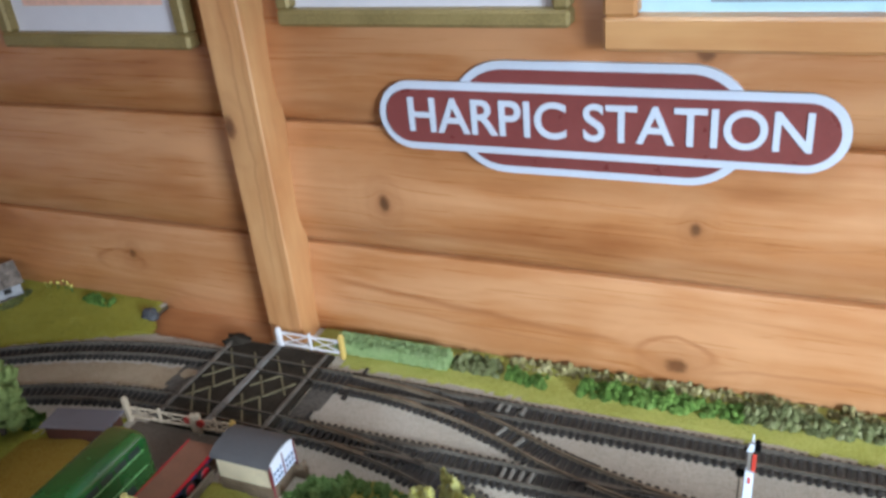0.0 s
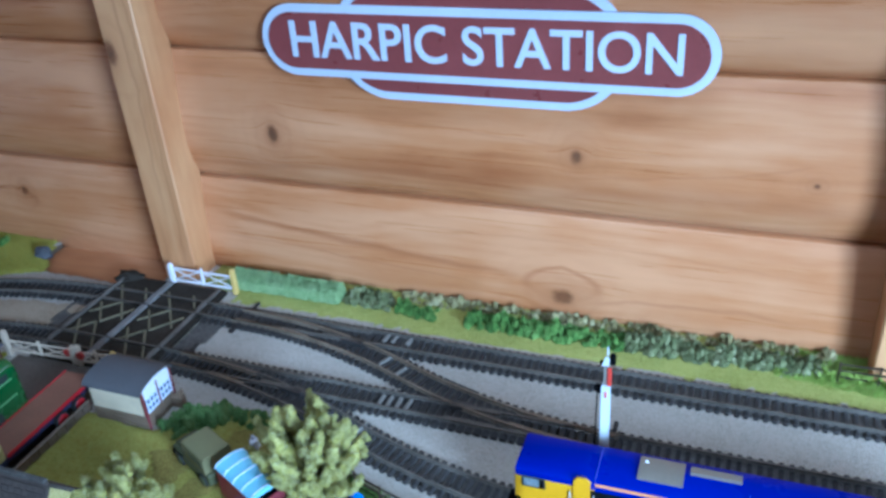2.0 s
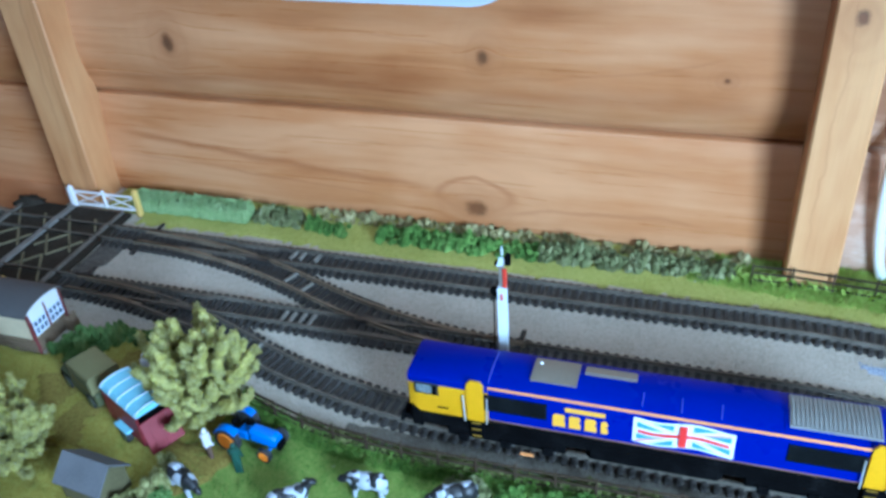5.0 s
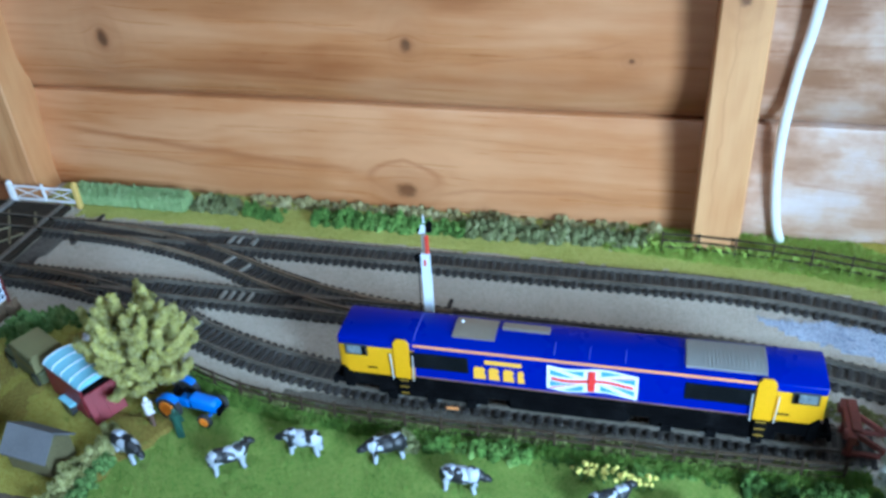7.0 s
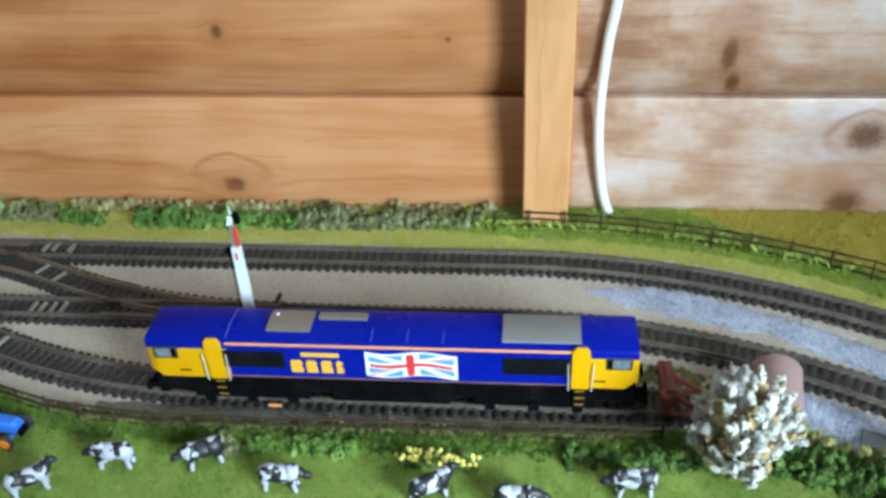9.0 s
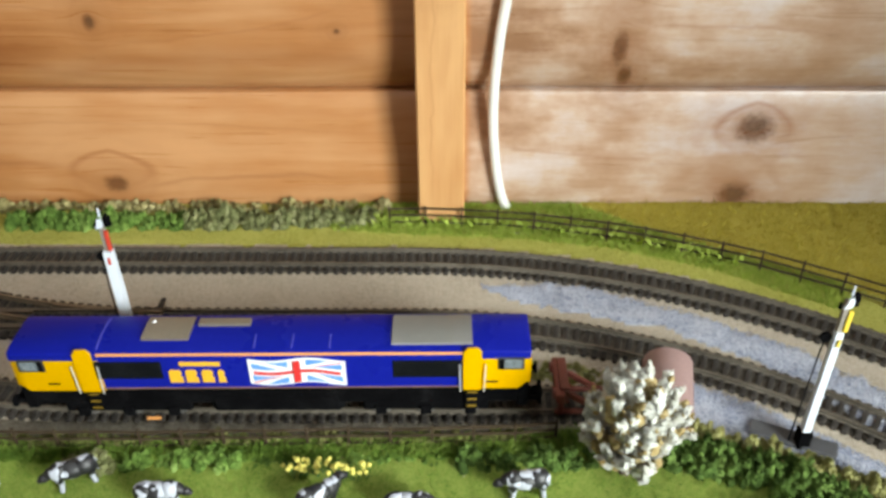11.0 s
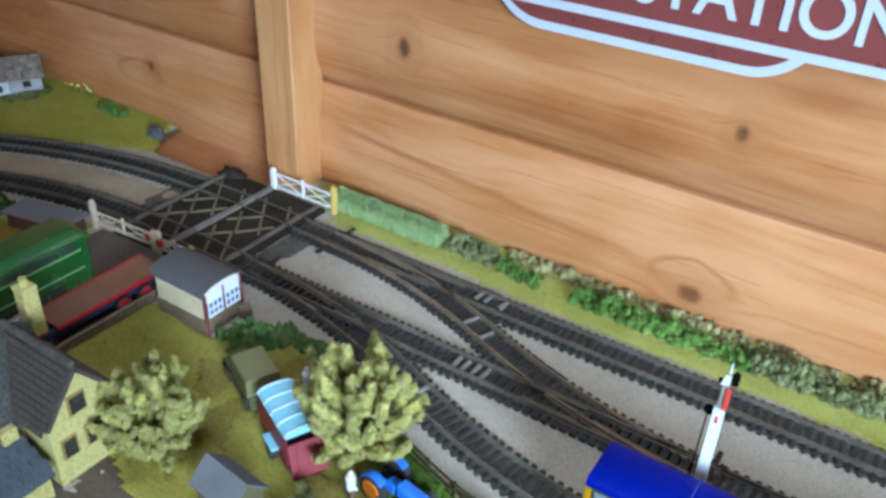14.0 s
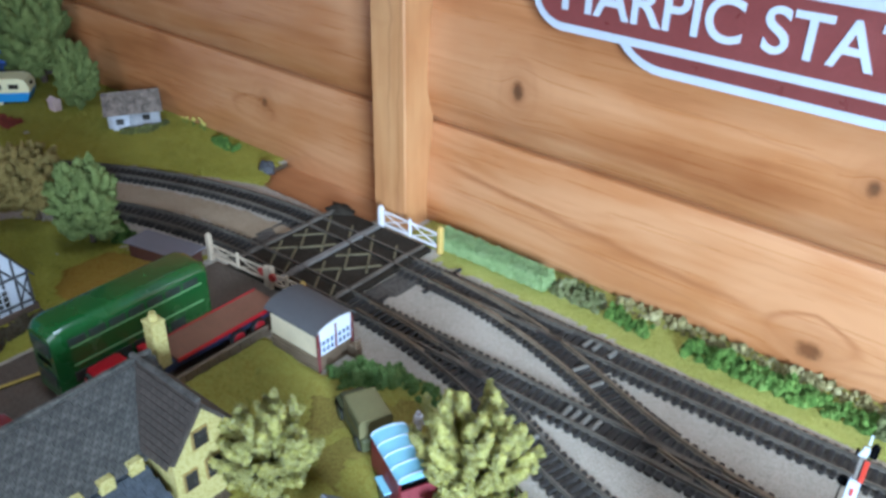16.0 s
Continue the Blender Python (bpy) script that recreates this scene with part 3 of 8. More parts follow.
floor = single("floor", Shape().box(((WEST + EAST) / 2, SOUTH / 2, FLOOR - 0.02), (EAST - WEST + 0.2, -SOUTH + 0.2, 0.04)), m_floorboard, "brown boarded floor of the wooden hut", "floor", kind="structure")
ceiling = single("ceiling", Shape().box(((WEST + EAST) / 2, SOUTH / 2, TOP + 0.02), (EAST - WEST + 0.2, -SOUTH + 0.2, 0.04)), m_ceiling, "brown lined ceiling of the wooden hut", "ceiling", kind="structure")
wall_box("wall_west", (WEST - 0.04, SOUTH, FLOOR), (WEST, 0.04, TOP), m_shed, "plain pine end wall of the hut")
_e = Shape()
for _lo, _hi in (((SOUTH, FLOOR), (-1.20, TOP)), ((-0.75, FLOOR), (0.04, TOP)), ((-1.20, FLOOR), (-0.75, 0.18)), ((-1.20, 0.66), (-0.75, TOP))):
    _e.box((EAST + 0.02, (_lo[0] + _hi[0]) / 2, (_lo[1] + _hi[1]) / 2), (0.04, _hi[0] - _lo[0], _hi[1] - _lo[1]))
single("wall_east", _e, m_shed, "plain pine end wall of the hut with a window", "wall", kind="structure")
wall_north = single("wall_north", Shape().box(((WEST + EAST) / 2, 0.034, (FLOOR + TOP) / 2), (EAST - WEST, 0.03, TOP - FLOOR)), m_shed, "warm varnished pine wall of wide horizontal boards with knots", "wall", kind="structure")


def south_wall():
    """The unseen wall behind the camera, with an opening added for the fill lamp."""
    s = Shape()
    holes = [(-0.62, 0.22, 0.33, 0.91)]
    edge = WEST
    for x0, x1, z0, z1 in holes:
        s.box(((edge + x0) / 2, SOUTH - 0.02, (FLOOR + TOP) / 2), (x0 - edge, 0.04, TOP - FLOOR))
        s.box(((x0 + x1) / 2, SOUTH - 0.02, (FLOOR + z0) / 2), (x1 - x0, 0.04, z0 - FLOOR))
        s.box(((x0 + x1) / 2, SOUTH - 0.02, (z1 + TOP) / 2), (x1 - x0, 0.04, TOP - z1))
        edge = x1
    s.box(((edge + EAST) / 2, SOUTH - 0.02, (FLOOR + TOP) / 2), (EAST - edge, 0.04, TOP - FLOOR))
    single("wall_south", s, m_shed, "plain unseen pine wall of the hut with an opening added for fill light", "wall", kind="structure")


south_wall()

# layout board on its trestle frame
single("layout_board", Shape().box((0.0175, -0.643, -0.010), (1.899, 1.172, 0.019)).box((-0.714, -0.029, -0.010), (0.436, 0.056, 0.019)).box((0.312, -0.029, -0.010), (1.310, 0.056, 0.019)).box((0.0175, -1.215, -0.045), (1.89, 0.02, 0.05)).box((0.0175, -0.068, -0.045), (1.89, 0.02, 0.05)), m_ply, "plywood model railway board fixed against the boarded wall", "baseboard", kind="structure")
patch("ground", [(-0.932, -1.22), (0.967, -1.22), (0.967, -0.003), (-0.340, -0.003), (-0.343, -0.056), (-0.496, -0.056), (-0.496, -0.003), (-0.932, -0.003)], 0.0006, m_ground, "fine beige ballast spread over the railway board", "ground", relief=0.0005, cell=0.006, edge=0.0)

# added infill: covers the dark pit in the notch with lit wood
single("trim", Shape().box((-0.4195, -0.026, -0.0140), (0.150, 0.056, 0.0160), bev=0.001), m_shed, "added pine infill standing in for the wall behind the board's notch", "trim", kind="structure")
# posts on the wall
for x0, x1, lab in ((-0.3455, -0.3095, "planed pine wall post beside the level crossing"), (0.2475, 0.2800, "planed pine wall post beside the white cable"), (0.84, 0.873, "planed pine wall post")):
    single("wall_post", Shape().box(((x0 + x1) / 2, -0.0165, 0.645), (x1 - x0, 0.037, 1.30), bev=0.0012), m_post, lab, "post", kind="structure")
single("wall_post", Shape().box((WEST + 0.014, -0.020, 0.645), (0.026, 0.038, 1.30), bev=0.002), surface("dark_corner_batten", (0.10, 0.075, 0.06), 0.7, 0, 0.25), "dark stained corner batten", "post", kind="structure")
single("backscene", Shape().box((WEST + 0.003, -0.62, 0.145), (0.004, 1.15, 0.285)), m_backscene, "printed blue sky backscene with white clouds", "backscene", kind="structure")

# ---------------------------------------------------------------- tracks
A_Y, B_Y, C_Y, R_A, R_B = -0.0790, -0.1457, -0.2135, 0.505, 0.438
X_L, X_R = -0.365, 0.240                   # where the end curves begin
RAIL_Z, GAUGE = 0.0029, 0.0165


def arc(cx, cy, r, a0, a1, step=2.0):
    n = max(2, int(abs(a1 - a0) / step))
    return [(cx + r * math.cos(radians(a0 + (a1 - a0) * i / n)), cy + r * math.sin(radians(a0 + (a1 - a0) * i / n)), 0.0) for i in range(n + 1)]


def straight(x0, x1, y, step=0.02):
    n = max(1, int(abs(x1 - x0) / step))
    return [(x0 + (x1 - x0) * i / n, y, 0.0) for i in range(n + 1)]


def oval(y, r):
    cy = y - r
    return arc(X_L, cy, r, 200, 90)[:-1] + straight(X_L, X_R, y)[:-1] + arc(X_R, cy, r, 90, -20)


def ess(x0, y0, r, drop_angle=22.5):
    """Two opposed turnout curves from a track at y0 down to the next one."""
    first = arc(x0, y0 - r, r, 90, 90 - drop_angle, 1.5)
    ex, ey, _ = first[-1]
    ux, uy = math.cos(radians(90 - drop_angle)), math.sin(radians(90 - drop_angle))
    second = arc(ex + r * ux, ey + r * uy, r, 270 - drop_angle, 270, 1.5)
    return first + second[1:]


def even(path, pitch):
    """Points at an even pitch along a path, with their headings."""
    out, left = [], pitch / 2
    for p, q in zip(path, path[1:]):
        p, q = Vector(p), Vector(q)
        d = (q - p).length
        while left <= d:
            out.append((p + (q - p) * (left / d), math.atan2(q.y - p.y, q.x - p.x)))
            left += pitch
        left -= d
    return out


RAIL_PROFILE = [(-0.0011, 0.0), (0.0011, 0.0), (0.0011, 0.0005), (0.0004, 0.0009), (0.0004, 0.0024), (0.0008, 0.0027), (0.0008, 0.0034), (-0.0008, 0.0034), (-0.0008, 0.0027), (-0.0004, 0.0024), (-0.0004, 0.0009), (-0.0011, 0.0005)]


def rail(path, side, z=RAIL_Z, profile=None):
    shifted = [(o + side, h + z) for o, h in (profile or RAIL_PROFILE)]
    return Shape().sweep(shifted, path)


SLEEPER = Shape().box((0, 0, 0.00165), (0.0031, 0.0292, 0.0029), bev=0.0004)
CHAIRS = [(dx, dy) for dx in (0,) for dy in (-GAUGE / 2 - 0.0018, -GAUGE / 2 + 0.0018, GAUGE / 2 - 0.0018, GAUGE / 2 + 0.0018)]
for dx, dy in CHAIRS:
    SLEEPER.box((dx, dy, 0.0034), (0.0024, 0.0014, 0.0009))
sleeper_mesh = SLEEPER.mesh("sleeper", m_sleeper)


def far_bend(p):
    return p.x < -0.62 and p.y < -0.33 or p.x > 0.62


def track(name, label, path, pitch=0.0062, skip=None, bed=True, rust=False, ends=None):
    t = thing(name, label, "railway track", group="model railway tracks")
    if bed:
        part("track_bed", Shape().sweep([(-0.0136, -0.0004), (0.0136, -0.0004), (0.0118, 0.0014), (-0.0118, 0.0014)], path), m_bed, t, "dark oily ballast bed")
    for side in (-GAUGE / 2, GAUGE / 2):
        part("rail", rail(path, side), m_rail_rust if rust else m_rail, t, "weathered metal rail", smooth=30)
    k, rest = 0, Shape()
    for p, a in even(path, pitch):
        if skip and skip(p):
            continue
        k += 1
        m = Matrix.Translation(p) @ Matrix.Rotation(a + radians(1.5 * math.sin(k * 2.3)), 4, "Z")
        if far_bend(p):
            rest.add([m @ Vector(v) for v in SLEEPER.v], SLEEPER.f)
            continue
        o = new("sleeper", sleeper_mesh)
        o.parent = t
        o.matrix_basis = m
    if rest.v:
        tagged(part("sleepers", rest, m_sleeper, t, "black-brown sleepers round the bend"), kind="stuff")
    return t


CROSS_X0, TURN_X0 = -0.2400, -0.2580


def under_crossing(p):
    return -0.374 < p.x < -0.270


cross_path = ess(CROSS_X0, A_Y, R_B)
c_path = ess(TURN_X0, B_Y, R_B)
C_SHIFT = C_Y - c_path[-1][1]
c_path = [(x, y + C_SHIFT * min(1, max(0, (x - TURN_X0) / 0.335)), z) for x, y, z in c_path] + straight(c_path[-1][0] + 0.02, 0.345, C_Y)
track("railway_track", "dark sleepered curving outer railway track on the model board", oval(A_Y, R_A), skip=under_crossing)
track("railway_track", "dark sleepered inner railway track passing behind the locomotive", oval(B_Y, R_B), skip=under_crossing)


def branch_gap(main_y):
    return lambda p: main_y - p.y < 0.0150 or p.y - (main_y - 0.067) < 0.0150 and main_y == A_Y


track("railway_track", "rusty-railed crossover track joining both main tracks", cross_path, skip=branch_gap(A_Y), rust=True)
track("railway_track", "dark siding track curving to the buffer stop", c_path, skip=branch_gap(B_Y))


def turnout(label, y, x_toe, way, paths):
    """The moving parts of a set of points: long timbers, check rails, switch blades, frog and a tie bar."""
    t = thing("track_points", label, "railway points", group="model railway points")
    for k in range(24):
        x = x_toe + way * (0.004 + 0.0062 * k)
        drop = R_B - math.sqrt(R_B**2 - (x - x_toe) ** 2)
        s = Shape().box((0, 0, 0.00165), (0.0033, 0.0292 + drop, 0.0029), bev=0.0004)
        part("timber", s, m_sleeper, t, at=Matrix.Translation((x, y - (drop / 2 if way * paths > 0 else -drop / 2), 0.0003)))
    for side in (-1, 1):
        yy = y + side * (GAUGE / 2 - 0.0019)
        part("check_rail", rail(straight(x_toe + way * 0.085, x_toe + way * 0.122, yy), 0.0), m_rail, t)
    blade = [(x_toe + way * 0.004 * k, y + (1 if paths * way < 0 else -1) * ((R_B - math.sqrt(R_B**2 - (0.004 * k) ** 2)) * 1.0) , 0.0) for k in range(1, 20)]
    for side in (-1, 1):
        part("switch_blade", rail(blade, side * (GAUGE / 2 - 0.0013)), m_rail_rust, t)
    part("tie_bar", Shape().box((x_toe + way * 0.008, y, 0.0034), (0.003, 0.046, 0.0012), bev=0.0003).box((x_toe + way * 0.008, y - 0.0215, 0.0045), (0.004, 0.004, 0.0016), bev=0.0004), m_sleeper, t)
    part("frog", Shape().prism([(-0.009, -0.0016), (0.010, -0.0042), (0.010, 0.0042), (-0.009, 0.0016)], "z", 0.0030, 0.0062).moved(Matrix.Translation((x_toe + way * 0.112, y + (-1 if paths * way > 0 else 1) * 0.0085, 0)) @ Matrix.Scale(way, 4, (1, 0, 0))), surface("black_frog", (0.03, 0.027, 0.024), 0.5), t, "black moulded frog")
    return t


turnout("dark points leading off the outer track", A_Y, CROSS_X0, 1, 1)
turnout("dark points where the crossover joins the inner track", B_Y, CROSS_X0 + 0.3355, -1, 1)
turnout("dark points leading to the locomotive siding", B_Y, TURN_X0, 1, 1)
m_worn = surface("worn_grey_sleeper", (0.185, 0.165, 0.138), 0.75, 0, 0.3, 900, 120, 0.0004, spec=0.2)
for x, y, a in ((-0.1033, -0.0745, -6), (-0.0960, -0.0735, -6), (-0.0836, -0.0740, -6), (-0.0926, -0.1030, -24), (-0.0760, -0.1120, -24), (-0.0768, -0.1470, 0), (-0.0703, -0.1468, 0), (-0.0630, -0.1464, 0), (-0.0557, -0.1460, 0), (-0.0786, -0.1780, -20)):
    single("worn_sleeper", Shape().box((0, 0, 0.0021), (0.0026, 0.0125, 0.0030), bev=0.0003), m_worn, "pale worn sleeper where the track lengths join", "sleeper", Matrix.Translation((x, y, 0.0012)) @ Matrix.Rotation(radians(a), 4, "Z"), group="worn sleepers at the points")

# ---------------------------------------------------------------- things on the wall


def pill(w, h, n=30, cx=0.0, cz=0.0):
    """Outline of a bar with round ends, in x and z."""
    r, out = h / 2, []
    for k in range(n + 1):
        t = -math.pi / 2 + math.pi * k / n
        out.append((cx + w / 2 - r + r * math.cos(t), cz + r * math.sin(t)))
    for k in range(n + 1):
        t = math.pi / 2 + math.pi * k / n
        out.append((cx - w / 2 + r + r * math.cos(t), cz + r * math.sin(t)))
    return out


def slab_xz(poly, y0, y1):
    return Shape().prism([(z, x) for x, z in poly], "y", y0, y1)


def letters(name, text, size, mat, parent, place, width=None, depth=0.0008, rot=90):
    cu = bpy.data.curves.new(name, "FONT")
    cu.body, cu.size, cu.extrude, cu.align_x, cu.align_y = text, size, depth, "CENTER", "CENTER"
    cu.offset = size * 0.012
    tmp = bpy.data.objects.new(name, cu)
    scene.collection.objects.link(tmp)
    me = bpy.data.meshes.new_from_object(tmp.evaluated_get(bpy.context.evaluated_depsgraph_get()))
    bpy.data.objects.remove(tmp)
    me.materials.append(mat)
    xs = [v.co.x for v in me.vertices]
    k = width / (max(xs) - min(xs)) if width else 1.0
    ob = new(name, me)
    ob.parent = parent
    ob.matrix_basis = Matrix.Translation(place) @ Matrix.Rotation(radians(rot), 4, "X") @ Matrix.Diagonal((k, 1, 1, 1))
    return ob


SX, SZ = -0.0420, 0.2225
sign = thing("station_sign", "maroon and white totem station name sign on the pine wall", "sign", Matrix.Translation((SX, -0.0080, SZ)))
part("backing_plate", slab_xz(pill(0.2190, 0.0868), -0.002, 0.0022), m_sign_white, sign, "white rimmed back plate", smooth=30)
part("maroon_band", slab_xz(pill(0.2068, 0.0746), -0.0031, -0.0019), m_maroon, sign, smooth=30)
part("name_bar", slab_xz(pill(0.3365, 0.0545), -0.0052, -0.0029), m_sign_white, sign, "white rimmed name bar", smooth=30)
bar = part("name_field", slab_xz(pill(0.3245, 0.0425), -0.0064, -0.0050), m_maroon, sign, "maroon name field", smooth=30)
letters("lettering", "HARPIC STATION", 0.0385, m_sign_white, sign, (0.0015, -0.0068, 0.0), width=0.2880)


def picture(name, label, cx, z0, w, h, border, depth, m_border, m_sheet, tilt=0.0):
    t = thing(name, label, "picture frame", Matrix.Translation((cx, -0.007, z0)) @ Matrix.Rotation(radians(tilt), 4, "Y"), group="framed prints on the wall")
    for nm, c, s in (("bottom_rail", (0, -depth / 2, border / 2), (w, depth, border)), ("top_rail", (0, -depth / 2, h - border / 2), (w, depth, border)), ("side_rail", (-w / 2 + border / 2, -depth / 2, h / 2), (border, depth - 0.0006, h - 2 * border)), ("side_rail", (w / 2 - border / 2, -depth / 2, h / 2), (border, depth - 0.0006, h - 2 * border))):
        part(nm, Shape().box(c, s, bev=0.0022), m_border, t)
    part("print", Shape().box((0, -0.003, h / 2), (w - border, 0.003, h - border)), m_sheet, t)
    return t


f1 = picture("framed_print", "white and pink print in a thin gold frame", -0.4780, 0.2725, 0.210, 0.26, 0.0125, 0.016, m_gold, m_white_paper)
part("pink_drawing", Shape().box((0.0, -0.0052, 0.135), (0.155, 0.0012, 0.20)), m_pink_paper, f1, "pink line drawing")
f2 = picture("framed_print", "ruled white certificate in a gold frame", -0.1690, 0.2925, 0.2303, 0.25, 0.0125, 0.016, m_gold, m_white_paper)
for k in range(22):
    part("ruled_line", Shape().box((-0.098 + 0.0093 * k, -0.0050, 0.12), (0.0009, 0.0008, 0.19)), m_lilac_ink, f2)
f3 = picture("framed_print", "pale blue printed notice in a wide pine frame", 0.1310, 0.2785, 0.3240, 0.25, 0.0225, 0.020, m_frame_pine, m_blue_paper)
for k in range(5):
    part("line_of_print", Shape().box((0.004, -0.0052, 0.0300 + 0.012 * k), (0.20, 0.0012, 0.0024)), m_grey_ink, f3, "unreadable line of small print")

cable = Shape()
cpts = [(0.318, -0.010, 0.32), (0.312, -0.011, 0.235), (0.3075, -0.0115, 0.170), (0.3030, -0.012, 0.138), (0.3003, -0.012, 0.105), (0.2998, -0.012, 0.075), (0.3022, -0.0115, 0.042), (0.3065, -0.011, 0.016), (0.3120, -0.011, 0.0)]


def spline(pts, n=8):
    out = []
    P = [Vector(p) for p in pts]
    for i in range(len(P) - 1):
        a, b, c, d = P[max(i - 1, 0)], P[i], P[i + 1], P[min(i + 2, len(P) - 1)]
        for k in range(n):
            t = k / n
            out.append(0.5 * ((2 * b) + (c - a) * t + (2 * a - 5 * b + 4 * c - d) * t * t + (3 * b - a - 3 * c + d) * t**3))
    return out + [P[-1]]


def pipe(shape, pts, r, n=10):
    r = [r] * len(pts) if isinstance(r, (int, float)) else r
    rings = []
    for i, p in enumerate(pts):
        d = (Vector(pts[min(i + 1, len(pts) - 1)]) - Vector(pts[max(i - 1, 0)])).normalized()
        side = d.cross(Vector((0.31, 0.93, 0.17)))
        side = side.normalized() if side.length > 1e-4 else Vector((1, 0, 0))
        q = Matrix((side, d.cross(side), d)).transposed()
        rings += [Vector(p) + q @ Vector((r[i] * math.cos(2 * math.pi * k / n), r[i] * math.sin(2 * math.pi * k / n), 0)) for k in range(n)]
    m = len(pts)
    faces = [(j * n + k, j * n + (k + 1) % n, (j + 1) * n + (k + 1) % n, (j + 1) * n + k) for j in range(m - 1) for k in range(n)]
    shape.add(rings, faces + [tuple(range(n - 1, -1, -1)), tuple(range((m - 1) * n, m * n))])
    return shape


single("electric_cable", pipe(cable, spline(cpts), 0.0037), m_cable, "white electric cable bowing down the boarded wall", "cable", smooth=60)

# ---------------------------------------------------------------- scenic ground
C_FENCE = [(-0.068, -0.2225), (-0.0577, -0.2280), (-0.0270, -0.2380), (0.0018, -0.2434), (0.0298, -0.2462), (0.0547, -0.2475), (0.1200, -0.2468), (0.1952, -0.2450), (0.2321, -0.2443), (0.2708, -0.2434), (0.3109, -0.2415), (0.3396, -0.2376)]
meadow_poly = [(-0.075, -0.236)] + [(x, y + 0.0010) for x, y in C_FENCE[2:]] + [ (0.385, -0.232), (0.430, -0.247), (0.490, -0.275), (0.53, -0.31), (0.53, -0.47), (-0.085, -0.47), (-0.085, -0.335), (-0.08, -0.27)]
patch("siding_ballast", [(x, -0.226) for x, y in C_FENCE[3:]] + [(x, y + 0.0010) for x, y in C_FENCE[:2:-1]], 0.0013, m_siding, "grimy grey-brown ballast beside the siding", "ballast", relief=0.0005, seed=17, edge=0.0010)
patch("scrub_strip", [(x, y + 0.0050) for x, y in C_FENCE] + [(x, y - 0.0070) for x, y in C_FENCE[::-1]], 0.0021, m_scrub, "brown-olive scrub at the foot of the siding fence", "grass", relief=0.0010, seed=16, edge=0.0030)
_, meadow_edge = patch("meadow", meadow_poly, 0.0016, m_meadow, "bright green static grass meadow on the board", "grass", seed=1)
verge_poly = [(-0.305, -0.004), (-0.305, -0.0400), (-0.262, -0.0420), (-0.262, -0.058), (-0.15, -0.0560), (-0.04, -0.0595), (0.07, -0.0600), (0.15, -0.0610), (0.23, -0.0620), (0.29, -0.0640), (0.36, -0.0745), (0.43, -0.0975), (0.50, -0.1345), (0.56, -0.1850), (0.62, -0.26), (0.70, -0.26), (0.96, -0.26), (0.96, -0.004)]
_, verge_edge = patch("verge", verge_poly, 0.0014, m_verge, "olive and green grass verge below the boarded wall", "grass", seed=2)
straw_poly = [(0.360, -0.004), (0.372, -0.014), (0.394, -0.026), (0.420, -0.045), (0.455, -0.066), (0.50, -0.090), (0.56, -0.125), (0.64, -0.20), (0.96, -0.20), (0.96, -0.004)]
_, straw_edge = patch("straw_field", straw_poly, 0.0030, m_straw, "ripe straw-coloured field behind the fence", "grass", seed=3)
west_poly = [(-0.928, -0.004), (-0.500, -0.004), (-0.494, -0.030), (-0.470, -0.058), (-0.52, -0.080), (-0.60, -0.115), (-0.66, -0.150), (-0.72, -0.205), (-0.79, -0.30), (-0.84, -0.42), (-0.86, -0.60), (-0.928, -0.60)]
_, west_edge = patch("west_green", west_poly, 0.0018, m_turf, "olive green outside the curving track", "grass", seed=4)
inner_poly = [(-0.40, -0.172), (-0.46, -0.188), (-0.53, -0.212), (-0.60, -0.252), (-0.66, -0.31), (-0.70, -0.40), (-0.70, -0.50), (-0.40, -0.50), (-0.395, -0.30)]
_, inner_edge = patch("inner_green", inner_poly, 0.0014, m_turf, "olive grass inside the curving track", "grass", seed=5)
patch("ochre_bank", [(-0.408, -0.205), (-0.440, -0.205), (-0.470, -0.225), (-0.468, -0.262), (-0.440, -0.285), (-0.405, -0.275)], 0.0030, m_orange_turf, "ochre earth bank beside the bus", "earth", seed=6)
paddock_poly = [(-0.284, -0.212), (-0.222, -0.220), (-0.205, -0.196), (-0.160, -0.178), (-0.120, -0.190), (-0.085, -0.205), (-0.066, -0.228), (-0.070, -0.275), (-0.085, -0.335), (-0.160, -0.335), (-0.235, -0.300), (-0.284, -0.284)]
_, paddock_edge = patch("paddock", paddock_poly, 0.0024, m_paddock, "dry olive paddock behind the signal cabin", "grass", seed=7)
for earth, sd in (([(-0.098, -0.270), (-0.078, -0.262), (-0.056, -0.260), (-0.042, -0.271), (-0.052, -0.287), (-0.064, -0.300), (-0.071, -0.322), (-0.079, -0.322), (-0.077, -0.296), (-0.092, -0.286)], 18), ([(-0.212, -0.226), (-0.196, -0.214), (-0.176, -0.205), (-0.150, -0.199), (-0.124, -0.203), (-0.118, -0.222), (-0.130, -0.236), (-0.150, -0.262), (-0.140, -0.286), (-0.166, -0.290), (-0.192, -0.262), (-0.206, -0.246)], 19)):
    patch("bare_earth", earth, 0.0029, m_bare, "bare brown trodden earth in the paddock", "earth", relief=0.0010, seed=sd, edge=0.0060)
patch("sandy_ballast", [(X_L - 0.488 * math.sin(radians(a)), A_Y - R_A + 0.488 * math.cos(radians(a))) for a in range(1, 46, 2)] + [(X_L - 0.455 * math.sin(radians(a)), A_Y - R_A + 0.455 * math.cos(radians(a))) for a in range(45, 0, -2)], 0.0012, m_sand, "tan sandy ballast between the curving tracks", "ballast", relief=0.0005, seed=12, edge=0.001)
